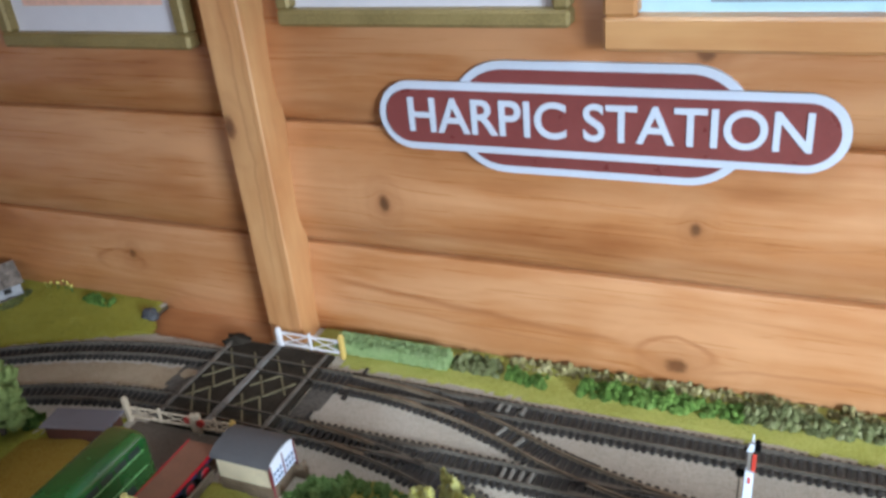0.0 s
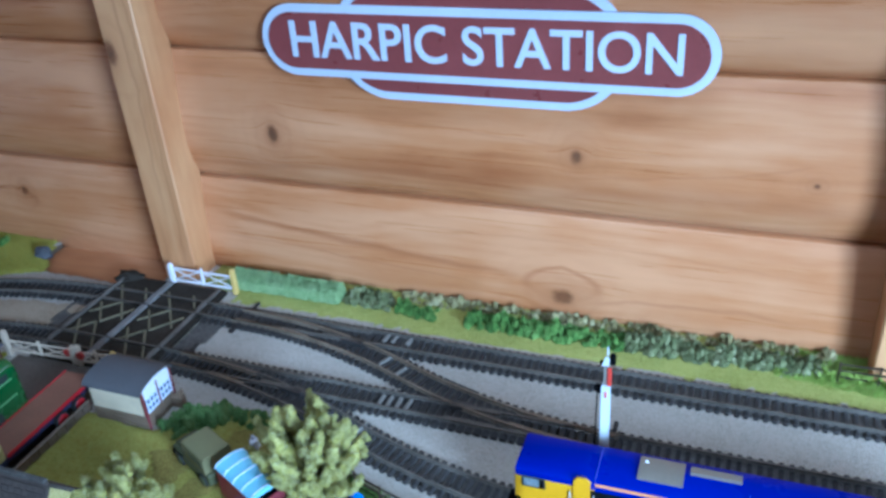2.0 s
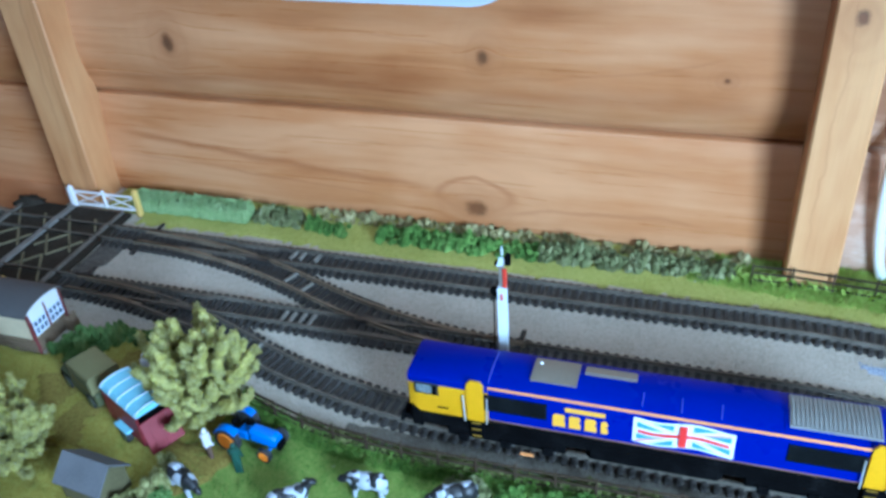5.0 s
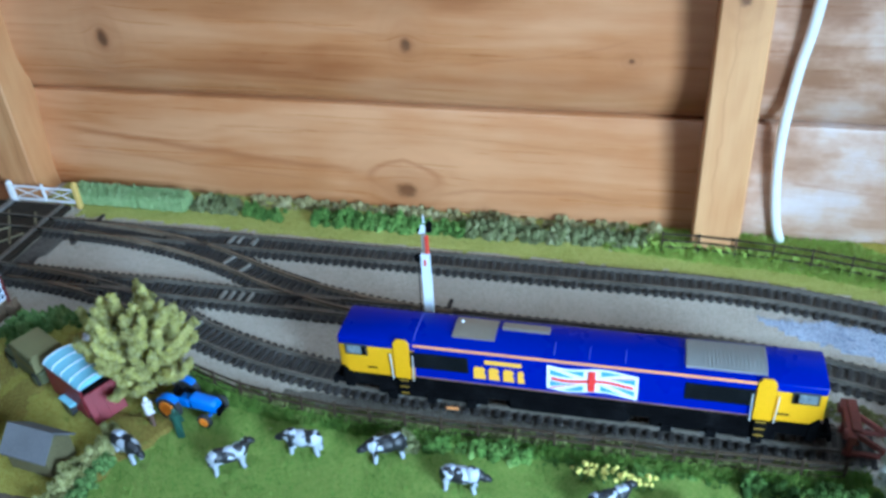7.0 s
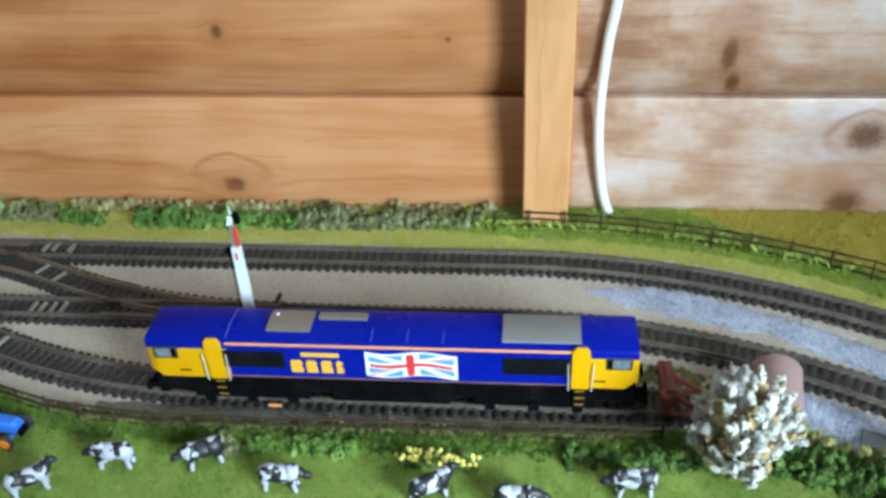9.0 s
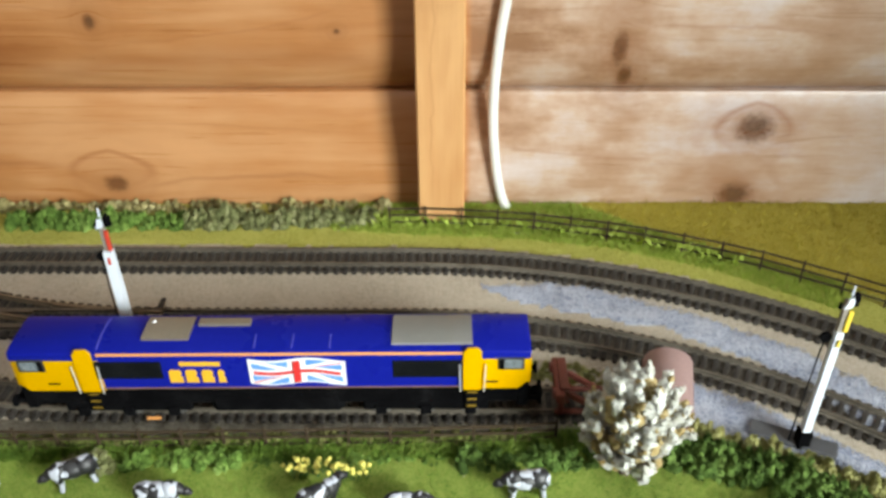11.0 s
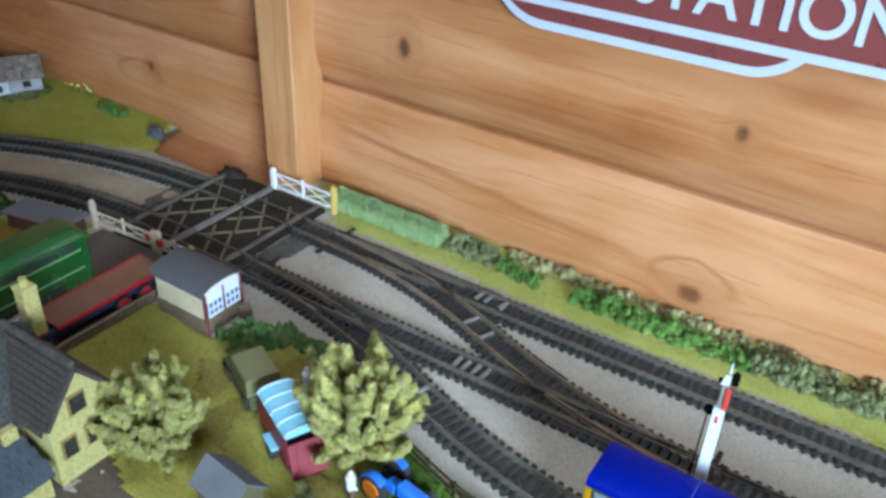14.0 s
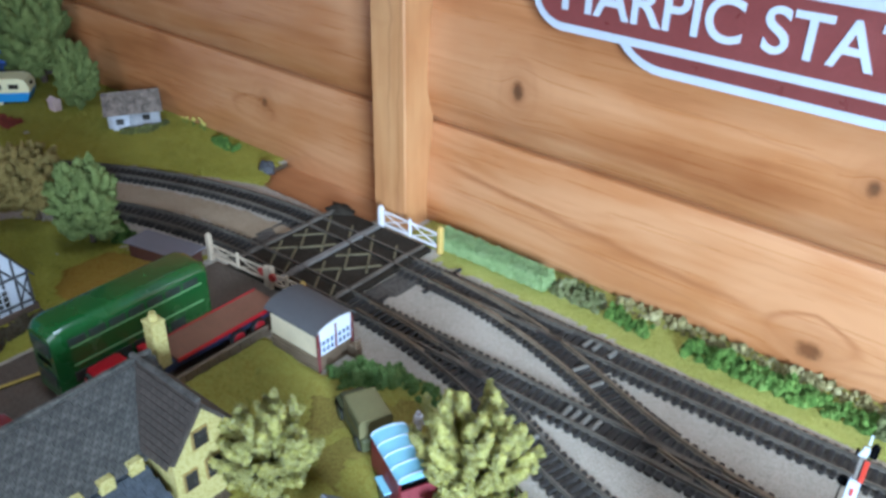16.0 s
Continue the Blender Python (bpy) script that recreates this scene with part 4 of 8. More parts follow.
patch("road", [(-0.394, -0.48), (-0.286, -0.48), (-0.286, -0.168), (-0.270, -0.166), (-0.374, -0.166), (-0.394, -0.172)], 0.0010, m_road, "grey-brown road leading to the level crossing", "road", relief=0.0002, seed=8, edge=0.001)
patch("yard", [(-0.286, -0.48), (-0.286, -0.275), (-0.082, -0.275), (-0.082, -0.48)], 0.0008, m_road, "grey-brown station yard", "road", relief=0.0002, seed=9, edge=0.001)
_, stone_edge = patch("granite_chippings", [(0.290, -0.1055), (0.330, -0.1030), (0.370, -0.1120), (0.420, -0.1330), (0.475, -0.1660), (0.53, -0.2150), (0.57, -0.2700), (0.53, -0.2700), (0.49, -0.2250), (0.45, -0.1790), (0.40, -0.1480), (0.345, -0.1330), (0.310, -0.1220)], 0.0016, m_stone_blue, "blue-grey granite chippings between the tracks", "ballast", seed=10, edge=0.004)
_, stone_edge2 = patch("granite_chippings", [(0.402, -0.1930), (0.440, -0.2130), (0.480, -0.2450), (0.50, -0.262), (0.51, -0.285), (0.47, -0.262), (0.430, -0.243), (0.390, -0.232), (0.396, -0.215)], 0.0016, m_stone_blue, "blue-grey granite chippings beside the inner track", "ballast", seed=11, edge=0.003)


def stuff(name, me, label, category):
    return tagged(new(name, me), label, category, kind="stuff")


stuff("meadow_grass", blades_mesh("meadow_grass", roots(meadow_edge, 26000, 0.0012, 21), 0.0026, 0.00022, m_grass_green, 31), "short bright green static grass fibres", "grass")
stuff("verge_grass", blades_mesh("verge_grass", roots(verge_edge, 14000, 0.0010, 22), 0.0022, 0.00022, m_grass_olive, 32), "olive static grass fibres along the verge", "grass")
stuff("fence_grass", blades_mesh("fence_grass", roots([(x, y + 0.005) for x, y in C_FENCE] + [(x, y - 0.009) for x, y in C_FENCE[::-1]], 13000, 0.0010, 42), 0.0050, 0.00030, m_grass_green, 43), "long green grass growing through the siding fence", "grass")
stuff("straw_grass", blades_mesh("straw_grass", roots(straw_edge, 14000, 0.0022, 23), 0.0042, 0.00030, m_grass_straw, 33), "tall straw-coloured fibres", "grass")
stuff("west_grass", blades_mesh("west_grass", roots(west_edge, 9000, 0.0012, 24), 0.0022, 0.00030, m_grass_olive, 34), "olive static grass fibres", "grass")
stuff("inner_grass", blades_mesh("inner_grass", roots(inner_edge, 5000, 0.0012, 25), 0.0024, 0.00030, m_grass_olive, 35), "olive static grass fibres", "grass")
stuff("paddock_grass", blades_mesh("paddock_grass", roots(paddock_edge, 4500, 0.0020, 26), 0.0020, 0.00022, m_grass_olive, 36), "dry olive grass fibres in the paddock", "grass")
stuff("verge_green", blades_mesh("verge_green", roots([(0.185, -0.006), (0.185, -0.042), (0.24, -0.048), (0.31, -0.052), (0.38, -0.064), (0.45, -0.092), (0.52, -0.135), (0.53, -0.105), (0.455, -0.066), (0.41, -0.040), (0.37, -0.012), (0.36, -0.005)], 15000, 0.0012, 27), 0.0036, 0.00026, m_grass_lime, 37), "bright green grass along the fence", "grass")
ballast_zone = [(-0.27, -0.056), (0.24, -0.056), (0.36, -0.075), (0.50, -0.145), (0.50, -0.25), (0.34, -0.236), (0.05, -0.240), (-0.06, -0.222), (-0.16, -0.172), (-0.27, -0.166)]
stuff("ballast_grains", grains_mesh("ballast_grains", roots(ballast_zone, 22000, 0.0008, 28), 0.00042, m_grains, 38), "loose beige ballast grains between the tracks", "ballast")
stuff("granite_grains", grains_mesh("granite_grains", np.concatenate([roots(stone_edge, 9000, 0.0018, 29), roots(stone_edge2, 3500, 0.0018, 30)]), 0.00060, m_chips, 39), "loose pale granite chips", "ballast")

# ---------------------------------------------------------------- level crossing
m_bar = surface("worn_grey_bar", (0.20, 0.19, 0.175), 0.5, 0.2, 0.3)
m_bar_dark = surface("grimy_bar", (0.125, 0.105, 0.085), 0.6, 0.1, 0.35)
m_batten = surface("olive_batten", (0.155, 0.128, 0.070), 0.65, 0, 0.3)
m_gate_white = surface("white_gate_plastic", (0.74, 0.72, 0.72), 0.5, 0, 0.06)
m_gate_cream = surface("cream_gate_plastic", (0.50, 0.40, 0.285), 0.5, 0, 0.15)
m_post_yellow = surface("yellow_gatepost", (0.62, 0.42, 0.12), 0.5, 0, 0.15)
m_red = surface("red_target", (0.42, 0.035, 0.025), 0.45, 0, 0.15)
XL, XR, YN, YS = -0.380, -0.270, -0.0475, -0.170
crossing = thing("level_crossing", "dark moulded level crossing deck with grey bars and battens", "level crossing", Matrix.Translation((0, 0, 0)))
part("deck", Shape().prism([(XL, YS), (XR, YS), (XR, YN), (XL, YN)], "z", 0.0004, 0.0040), m_deck, crossing, "black ribbed deck")
for x, wid, metal in ((XL + 0.004, 0.0038, m_bar_dark), (-0.3275, 0.0060, m_bar), (XR - 0.0065, 0.0036, m_bar_dark)):
    part("crossing_bar", Shape().box((x, (YN + YS) / 2, 0.0052), (wid, YN - YS - 0.004, 0.0022), bev=0.0005).box((x, -0.075, 0.0064), (wid * 0.8, 0.012, 0.001)).box((x, -0.145, 0.0064), (wid * 0.8, 0.010, 0.001)), metal, crossing, "worn grey bar")


def batten(p, q):
    p, q = Vector(p), Vector(q)
    d = q - p
    return Shape().box((0, 0, 0), (d.length, 0.0017, 0.0013)).moved(Matrix.Translation((*((p + q) / 2), 0.0046)) @ Matrix.Rotation(math.atan2(d.y, d.x), 4, "Z"))


for x0 in (-0.3725, -0.3215):
    for dx, y0, dx1, y1 in ((0.0015, -0.0640, 0.0380, -0.1110), (0.0020, -0.0930, 0.0210, -0.1180), (0.0210, -0.1180, 0.0395, -0.0950), (0.0010, -0.1200, 0.0260, -0.1570), (0.0180, -0.1190, 0.0400, -0.1520), (0.0010, -0.1380, 0.0180, -0.1190), (0.0010, -0.1080, 0.0220, -0.0860), (0.0280, -0.0640, 0.0395, -0.0800)):
        part("batten", batten((x0 + dx, y0), (x0 + dx1, y1)), m_batten, crossing)
for y0 in (A_Y, B_Y):
    for side in (-GAUGE / 2, GAUGE / 2):
        part("rail", rail(straight(XL - 0.002, XR + 0.002, y0), side, 0.0026), m_rail, crossing)


for ax, sgn in ((XR - 0.001, 1), (XL + 0.001, -1)):
    patch("oily_apron", [(ax, -0.062), (ax + sgn * 0.022, -0.064), (ax + sgn * 0.026, -0.1), (ax + sgn * 0.022, -0.126), (ax + sgn * 0.014, -0.150), (ax + sgn * 0.012, -0.166), (ax, -0.168)][::sgn], 0.0014, m_bed, "dark oily ground beside the crossing deck", "ballast", relief=0.0004, seed=14 + sgn, edge=0.0012)


def gate(name, label, p, q, h, mats, posts):
    """A braced crossing gate from p to q."""
    m_frame, m_posts = mats
    p, q = Vector((*p, 0)), Vector((*q, 0))
    t = thing(name, label, "crossing gate", Matrix.Translation(p) @ Matrix.Rotation(math.atan2((q - p).y, (q - p).x), 4, "Z"), group="level crossing gates")
    L = (q - p).length
    z0 = 0.0045
    part("bottom_rail", Shape().box((L / 2, 0, z0 + 0.0010), (L, 0.0016, 0.0018), bev=0.0003), m_frame, t)
    part("top_rail", Shape().box((L / 2, 0, z0 + h - 0.003), (L, 0.0014, 0.0016), bev=0.0003), m_frame, t)
    n = max(2, int(round(L / 0.030)))
    for k in range(n):
        a, b = L * k / n, L * (k + 1) / n
        for (xa, za), (xb, zb) in (((a, z0 + 0.001), (b, z0 + h - 0.003)), ((a, z0 + h - 0.003), (b, z0 + 0.001))):
            part("brace", Shape().tube((xa, 0, za), (xb, 0, zb), 0.00055, n=6), m_frame, t)
    for k in range(1, n):
        part("upright", Shape().box((L * k / n, 0, z0 + h / 2), (0.0024, 0.0022, h + 0.001), bev=0.0004), m_frame, t)
    for x, ph, pm in posts:
        part("gatepost", Shape().box((x * L, 0, (ph + z0) / 2), (0.0046, 0.0046, ph + z0), bev=0.0007).box((x * L, 0, ph + z0 + 0.0006), (0.0032, 0.0032, 0.0016), bev=0.0006), pm, t)
    return t


gate("crossing_gate", "white braced crossing gate with a yellow post", (-0.3285, -0.0450), (-0.2625, -0.0450), 0.0165, (m_gate_white, None), [(0.0, 0.0170, m_gate_white), (1.0, 0.0200, m_post_yellow)])
g2 = gate("crossing_gate", "cream braced crossing gate with red targets", (-0.3975, -0.1730), (-0.3330, -0.1690), 0.0135, (m_gate_cream, None), [(0.0, 0.0190, m_gate_cream), (1.0, 0.0130, m_gate_cream)])
part("red_target", Shape().tube((0.060, -0.0016, 0.012), (0.060, 0.0016, 0.012), 0.0034, n=14), m_red, g2, "red warning target")
g3 = gate("crossing_gate", "short cream crossing gate with a red target", (-0.3270, -0.1695), (-0.2960, -0.1660), 0.0125, (m_gate_cream, None), [(0.0, 0.0150, m_gate_cream), (1.0, 0.0120, m_post_yellow)])
part("red_target", Shape().tube((0.0025, -0.0026, 0.012), (0.0025, -0.0006, 0.012), 0.0034, n=14), m_red, g3, "red warning target")

# ---------------------------------------------------------------- locomotive
m_blue = surface("gloss_royal_blue", (0.0002, 0.0078, 0.205), 0.30, 0, 0.06, 600, 25, 0.0, spec=0.08)
m_yellow = surface("warning_yellow", (0.60, 0.30, 0.002), 0.38, 0, 0.06, 600, 40, 0.0)
m_step = surface("grimy_yellow", (0.26, 0.15, 0.012), 0.6, 0, 0.2)
m_sole = surface("faded_sole_lining", (0.20, 0.10, 0.075), 0.5, 0, 0.3)
m_orange = surface("orange_lining", (0.72, 0.29, 0.09), 0.4, 0, 0.05)
m_black = surface("underframe_black", (0.0026, 0.0026, 0.0030), 0.9, 0, 0.3, spec=0.02)
m_grille = surface("black_grille", (0.004, 0.005, 0.006), 0.6, 0, 0.3, spec=0.08)
m_roof_grey = surface("roof_grey", (0.215, 0.215, 0.205), 0.45, 0.2, 0.08)
m_roof_tan = surface("roof_tan_grey", (0.205, 0.172, 0.130), 0.38, 0.3, 0.1)
m_silver = surface("silver_trim", (0.55, 0.55, 0.54), 0.4, 0.3)
m_glass = surface("smoked_glazing", (0.035, 0.045, 0.05), 0.12, 0, 0.1, 300, 40, 0.0, spec=0.8)
m_cab_glass = surface("grey_cab_glazing", (0.12, 0.145, 0.16), 0.2, 0, 0.35, 500, 120, 0.0)
m_white = surface("white_print", (0.68, 0.69, 0.72), 0.4, 0, 0.03)
m_flag_red = surface("flag_red", (0.60, 0.03, 0.03), 0.4, 0, 0.05)
m_mark = surface("operator_mark_gold", (0.72, 0.37, 0.03), 0.4, 0, 0.05)
m_flag_blue = surface("flag_blue", (0.06, 0.25, 0.60), 0.4, 0, 0.08)

HALF, Z0, ZC, ZT = 0.0152, 0.0305, 0.0537, 0.0565
LX0, LX1 = 0.0480, 0.3120
loco = thing("diesel_locomotive", "blue and yellow model diesel locomotive standing on the siding", "locomotive", Matrix.Translation(((LX0 + LX1) / 2, -0.2158, 0.0)) @ Matrix.Rotation(radians(0.75), 4, "Z"))
L2 = (LX1 - LX0) / 2


def hull(w, z0, zc, zt, top):
    """Cross-section of the body as (y, z), counter-clockwise from +x."""
    return [(-w, z0), (w, z0), (w, zc), (w * 0.97, zc + 0.0006), (w * 0.86, zc + 0.0012), (w * 0.55, zt - 0.0006), (w * 0.2, zt), (-w * 0.2, zt), (-w * 0.55, zt - 0.0006), (-w * 0.86, zc + 0.0012), (-w * 0.97, zc + 0.0006), (-w, zc)]


def stations(shape, rows):
    """Join cross-sections at given x into a skin with closed ends."""
    n = len(rows[0][1])
    verts = [(x, y, z) for x, prof in rows for y, z in prof]
    faces = [(k * n + i, k * n + (i + 1) % n, (k + 1) * n + (i + 1) % n, (k + 1) * n + i) for k in range(len(rows) - 1) for i in range(n)]
    return shape.add(verts, faces + [tuple(range(n - 1, -1, -1)), tuple(range(len(verts) - n, len(verts)))])


CABS = {-1: 0.0455, 1: 0.0350}
CAB = 0.0455
body = stations(Shape(), [(-L2 + CABS[-1], hull(HALF, Z0, ZC, ZT, 0)), (L2 - CABS[1], hull(HALF, Z0, ZC, ZT, 0))])
part("body_shell", body, m_blue, loco, "royal blue body shell", smooth=28)
for way in (-1, 1):
    CAB = CABS[way]

    def st(dx, prof):
        return (way * (L2 - dx), prof)
    lower = [(-HALF, Z0 - 0.0012), (HALF, Z0 - 0.0012), (HALF, ZC - 0.0040), (-HALF, ZC - 0.0040)]
    low_in = [(-HALF * 0.88, Z0 + 0.001), (HALF * 0.88, Z0 + 0.001), (HALF * 0.88, ZC - 0.0040), (-HALF * 0.88, ZC - 0.0040)]
    cab = stations(Shape(), [st(CAB - 0.0003, lower), st(0.0065, lower), st(0.0020, [(y * 0.96, z if z > 0.04 else z + 0.004) for y, z in lower]), st(0.0, low_in)])
    part("cab_side", cab, m_yellow, loco, "warning yellow cab", smooth=25)
    top = hull(HALF, ZC - 0.0039, ZC, ZT, 0)
    part("cab_roof", stations(Shape(), [st(CAB - 0.0002, top), st(0.0024, top), st(0.0006, [(y * 0.97, min(z, ZT - 0.0010)) for y, z in top])]), m_blue, loco, "royal blue cab roof", smooth=28)
    for sy in (-1, 1):
        xw = way * (L2 - (0.0112 if way < 0 else 0.0105))
        win = part("cab_window", Shape().box((xw, sy * (HALF + 0.0002), 0.0466), (0.0118, 0.0012, 0.0062), bev=0.0005), m_cab_glass, loco, "grey side window")
        part("window_surround", Shape().box((0, sy * -0.00015, 0), (0.0136, 0.0010, 0.0080), bev=0.0003).moved(Matrix.Translation((xw, sy * (HALF + 0.0002), 0.0466))), surface("window_rubber", (0.02, 0.02, 0.02), 0.5), win)
        part("window_pillar", Shape().box((xw - way * 0.0046, sy * (HALF + 0.0006), 0.0466), (0.0022, 0.0008, 0.0064)), m_black, win)
        part("number_bar", Shape().box((way * (L2 - 0.020), sy * (HALF + 0.0002), 0.0343), (0.0060, 0.0005, 0.0009)), m_grille, loco, "unreadable small number")
        xd = way * (L2 - CAB + 0.0050) - (0.0020 if way < 0 else 0)
        zd = 0.0572 if sy < 0 else 0.0520
        door = part("cab_door", slab_xz([(-0.0046, Z0 - 0.0012), (0.0046, Z0 - 0.0012), (0.0046, zd - 0.0027), (0.0026, zd), (-0.0026, zd), (-0.0046, zd - 0.0027)], -0.0007, 0.0007).moved(Matrix.Translation((xd, sy * (HALF + 0.0004), 0))), m_yellow, loco, "yellow cab door", smooth=25)
        for hx in (-0.0060, 0.0060):
            part("handrail", Shape().tube((xd + hx, sy * (HALF + 0.0014), Z0 - 0.002), (xd + hx * 1.1, sy * (HALF + 0.0014), 0.0470), 0.00040, n=6), m_silver, loco, "pale handrail")
        part("cab_steps", Shape().box((xd, sy * (HALF - 0.0010), 0.0225), (0.0075, 0.0028, 0.0150), bev=0.0004), m_black, loco, "black cab steps")
        for k in range(3):
            part("step_edge", Shape().box((xd, sy * (HALF + 0.0006), 0.0175 + 0.0048 * k), (0.0050, 0.0006, 0.0006)), m_step, loco, "grimy yellow step edge")
    part("windscreen", Shape().box((way * (L2 - 0.0030), 0, 0.0515), (0.0045, HALF * 1.55, 0.0056), bev=0.0008), m_glass, loco, "dark windscreen")
    part("coupling", Shape().box((way * (L2 + 0.0035), 0, 0.0125), (0.008, 0.006, 0.003), bev=0.0005).box((way * (L2 + 0.0070), 0, 0.0140), (0.0022, 0.010, 0.0055), bev=0.0005), m_black, loco, "black coupling hook")
    for sy in (-1, 1):
        part("buffer", Shape().tube((way * (L2 - 0.001), sy * 0.0115, 0.0190), (way * (L2 + 0.0050), sy * 0.0115, 0.0190), 0.0015, n=10).tube((way * (L2 + 0.0050), sy * 0.0115, 0.0190), (way * (L2 + 0.0062), sy * 0.0115, 0.0190), 0.0034, n=12), m_black, loco)
    part("buffer_beam", Shape().box((way * (L2 - 0.0035), 0, 0.0225), (0.006, HALF * 1.8, 0.0150), bev=0.0006), m_black, loco)
    # bogie with three axles
    bx = way * 0.0780
    bogie = part("bogie", Shape().box((bx, 0, 0.0160), (0.062, 0.0220, 0.0095), bev=0.0008).box((bx, -0.0128, 0.0165), (0.066, 0.0032, 0.0070), bev=0.0008).box((bx, 0.0128, 0.0165), (0.066, 0.0032, 0.0070), bev=0.0008), m_black, loco, "black three-axle bogie")
    for k in (-1, 0, 1):
        for sy in (-1, 1):
            part("wheel", Shape().tube((bx + k * 0.0235, sy * 0.0072, 0.0130), (bx + k * 0.0235, sy * 0.0094, 0.0130), 0.0066, n=20), m_steel, bogie)
            part("axle_box", Shape().box((bx + k * 0.0235, sy * 0.0150, 0.0140), (0.006, 0.0025, 0.0055), bev=0.0006), m_black, bogie)
    part("bogie_tread", Shape().box((bx - way * 0.012, -0.0153, 0.0090), (0.0075, 0.0012, 0.0016), bev=0.0002), m_orange, bogie, "orange bogie detail") if way < 0 else None
for sy in (-1, 1):
    part("orange_stripe", Shape().box((0.00525, sy * (HALF + 0.00015), 0.0537 if sy < 0 else 0.0518), (2 * L2 - 0.0805, 0.0006, 0.0013)), m_orange, loco, "orange lining stripe")
    part("sole_stripe", Shape().box((0.00525, sy * (HALF + 0.00015), Z0 + 0.0005), (2 * L2 - 0.078, 0.0006, 0.0006)), m_sole, loco, "thin orange sole stripe")
    for x0, x1 in ((-0.0898, -0.0552), (0.0618, 0.0965)):
        gr = part("side_grille", Shape().box(((x0 + x1) / 2, sy * (HALF + 0.0001), 0.0434), (x1 - x0, 0.0008, 0.0112)), m_grille, loco, "black ventilation grille")
        for k in range(7):
            part("grille_slat", Shape().box(((x0 + x1) / 2, sy * (HALF + 0.0006), 0.0388 + 0.00155 * k), (x1 - x0 - 0.0012, 0.0005, 0.0006)), m_grille, gr)
    # plain block lettering shapes in place of the operator's mark
    logo = part("operator_mark", Shape().box((-0.0355, sy * (HALF + 0.0002), 0.0475), (0.0205, 0.0005, 0.0026)), m_mark, loco, "orange-yellow operator mark of plain blocks")
    for k, w in enumerate((0.0066, 0.0060, 0.0060, 0.0036)):
        xk = -0.0488 + 0.0082 * k - (0.0012 if k == 3 else 0)
        part("mark_block", slab_xz([(-w / 2, -0.0042), (w / 2, -0.0042), (w / 2, -0.0012), (w / 2 - 0.0012, 0.0004), (w / 2, 0.0020), (w / 2 - 0.0012, 0.0042), (-w / 2 + 0.0008, 0.0042), (-w / 2, 0.0030)], -0.00025, 0.00025).moved(Matrix.Translation((xk, sy * (HALF + 0.0002), 0.0392))), m_mark, logo)
    # union flag sticker with a wavy edge
    FX, FZ, FW, FH = 0.0133, 0.0420, 0.0490, 0.0165

    def sheet(quad, lift, mat, name, parent, label=""):
        """A four-cornered sticker (u, v from -1 to 1) following the flag's wave."""
        sh, n = Shape(), 14
        (a, b, c, d), rows = quad, []
        for k in range(n + 1):
            f = k / n
            for p, q in ((a, b), (d, c)):
                u, v = p[0] + (q[0] - p[0]) * f, p[1] + (q[1] - p[1]) * f
                z = FZ + v * FH / 2 + 0.0012 * math.sin(u * 3.9 + 0.6) - 0.0002 * u
                for off in (0.0, 0.0002):
                    rows.append((FX + u * FW / 2, sy * (HALF + lift + off), z))
        m = 4
        faces = [(k * m + i, k * m + j, (k + 1) * m + j, (k + 1) * m + i) for k in range(n) for i, j in ((0, 1), (1, 3), (3, 2), (2, 0))]
        sh.add(rows, faces + [(0, 1, 3, 2), (n * m, n * m + 2, n * m + 3, n * m + 1)])
        return part(name, sh, mat, parent, label)

    flag = sheet([(-1, -1), (1, -1), (1, 1), (-1, 1)], 0.0002, m_white, "union_flag", loco, "wavy union flag sticker")
    for a in (-1, 1):
        for b in (-1, 1):
            sheet([(a * 0.19, b * 0.40), (a * 0.21, b * 0.40), (a * 0.64, b * 0.86), (a * 0.19, b * 0.86)], 0.0004, m_flag_blue, "flag_blue_field", flag)
            sheet([(a * 0.40, b * 0.28), (a * 0.93, b * 0.28), (a * 0.93, b * 0.70), (a * 0.90, b * 0.70)], 0.0004, m_flag_blue, "flag_blue_field", flag)
            sheet([(a * 0.28, b * 0.27), (a * 0.33, b * 0.27), (a * 0.95, b * 0.86), (a * 0.90, b * 0.88)], 0.0006, m_flag_red, "flag_red_diagonal", flag) if a * b > 0 else None
    sheet([(-0.90, -0.12), (0.90, -0.12), (0.90, 0.12), (-0.90, 0.12)], 0.0008, m_flag_red, "flag_red_cross", flag)
    sheet([(-0.075, -0.86), (0.075, -0.86), (0.075, 0.86), (-0.075, 0.86)], 0.0010, m_flag_red, "flag_red_cross", flag)


def roof_sheet(x0, x1, y0, y1, lift, n=6):
    """A panel that follows the curved roof from one side to the other."""
    prof = sorted((y, z) for y, z in hull(HALF, Z0, ZC, ZT, 0) if z > ZC + 0.001)
    ys = np.linspace(y0, y1, n + 1)
    zs = np.interp(ys, [p[0] for p in prof], [p[1] for p in prof])
    poly = [(y, z + lift) for y, z in zip(ys, zs)] + [(y, z - 0.0008) for y, z in list(zip(ys, zs))[::-1]]
    return Shape().prism(poly[::-1], "x", x0, x1)


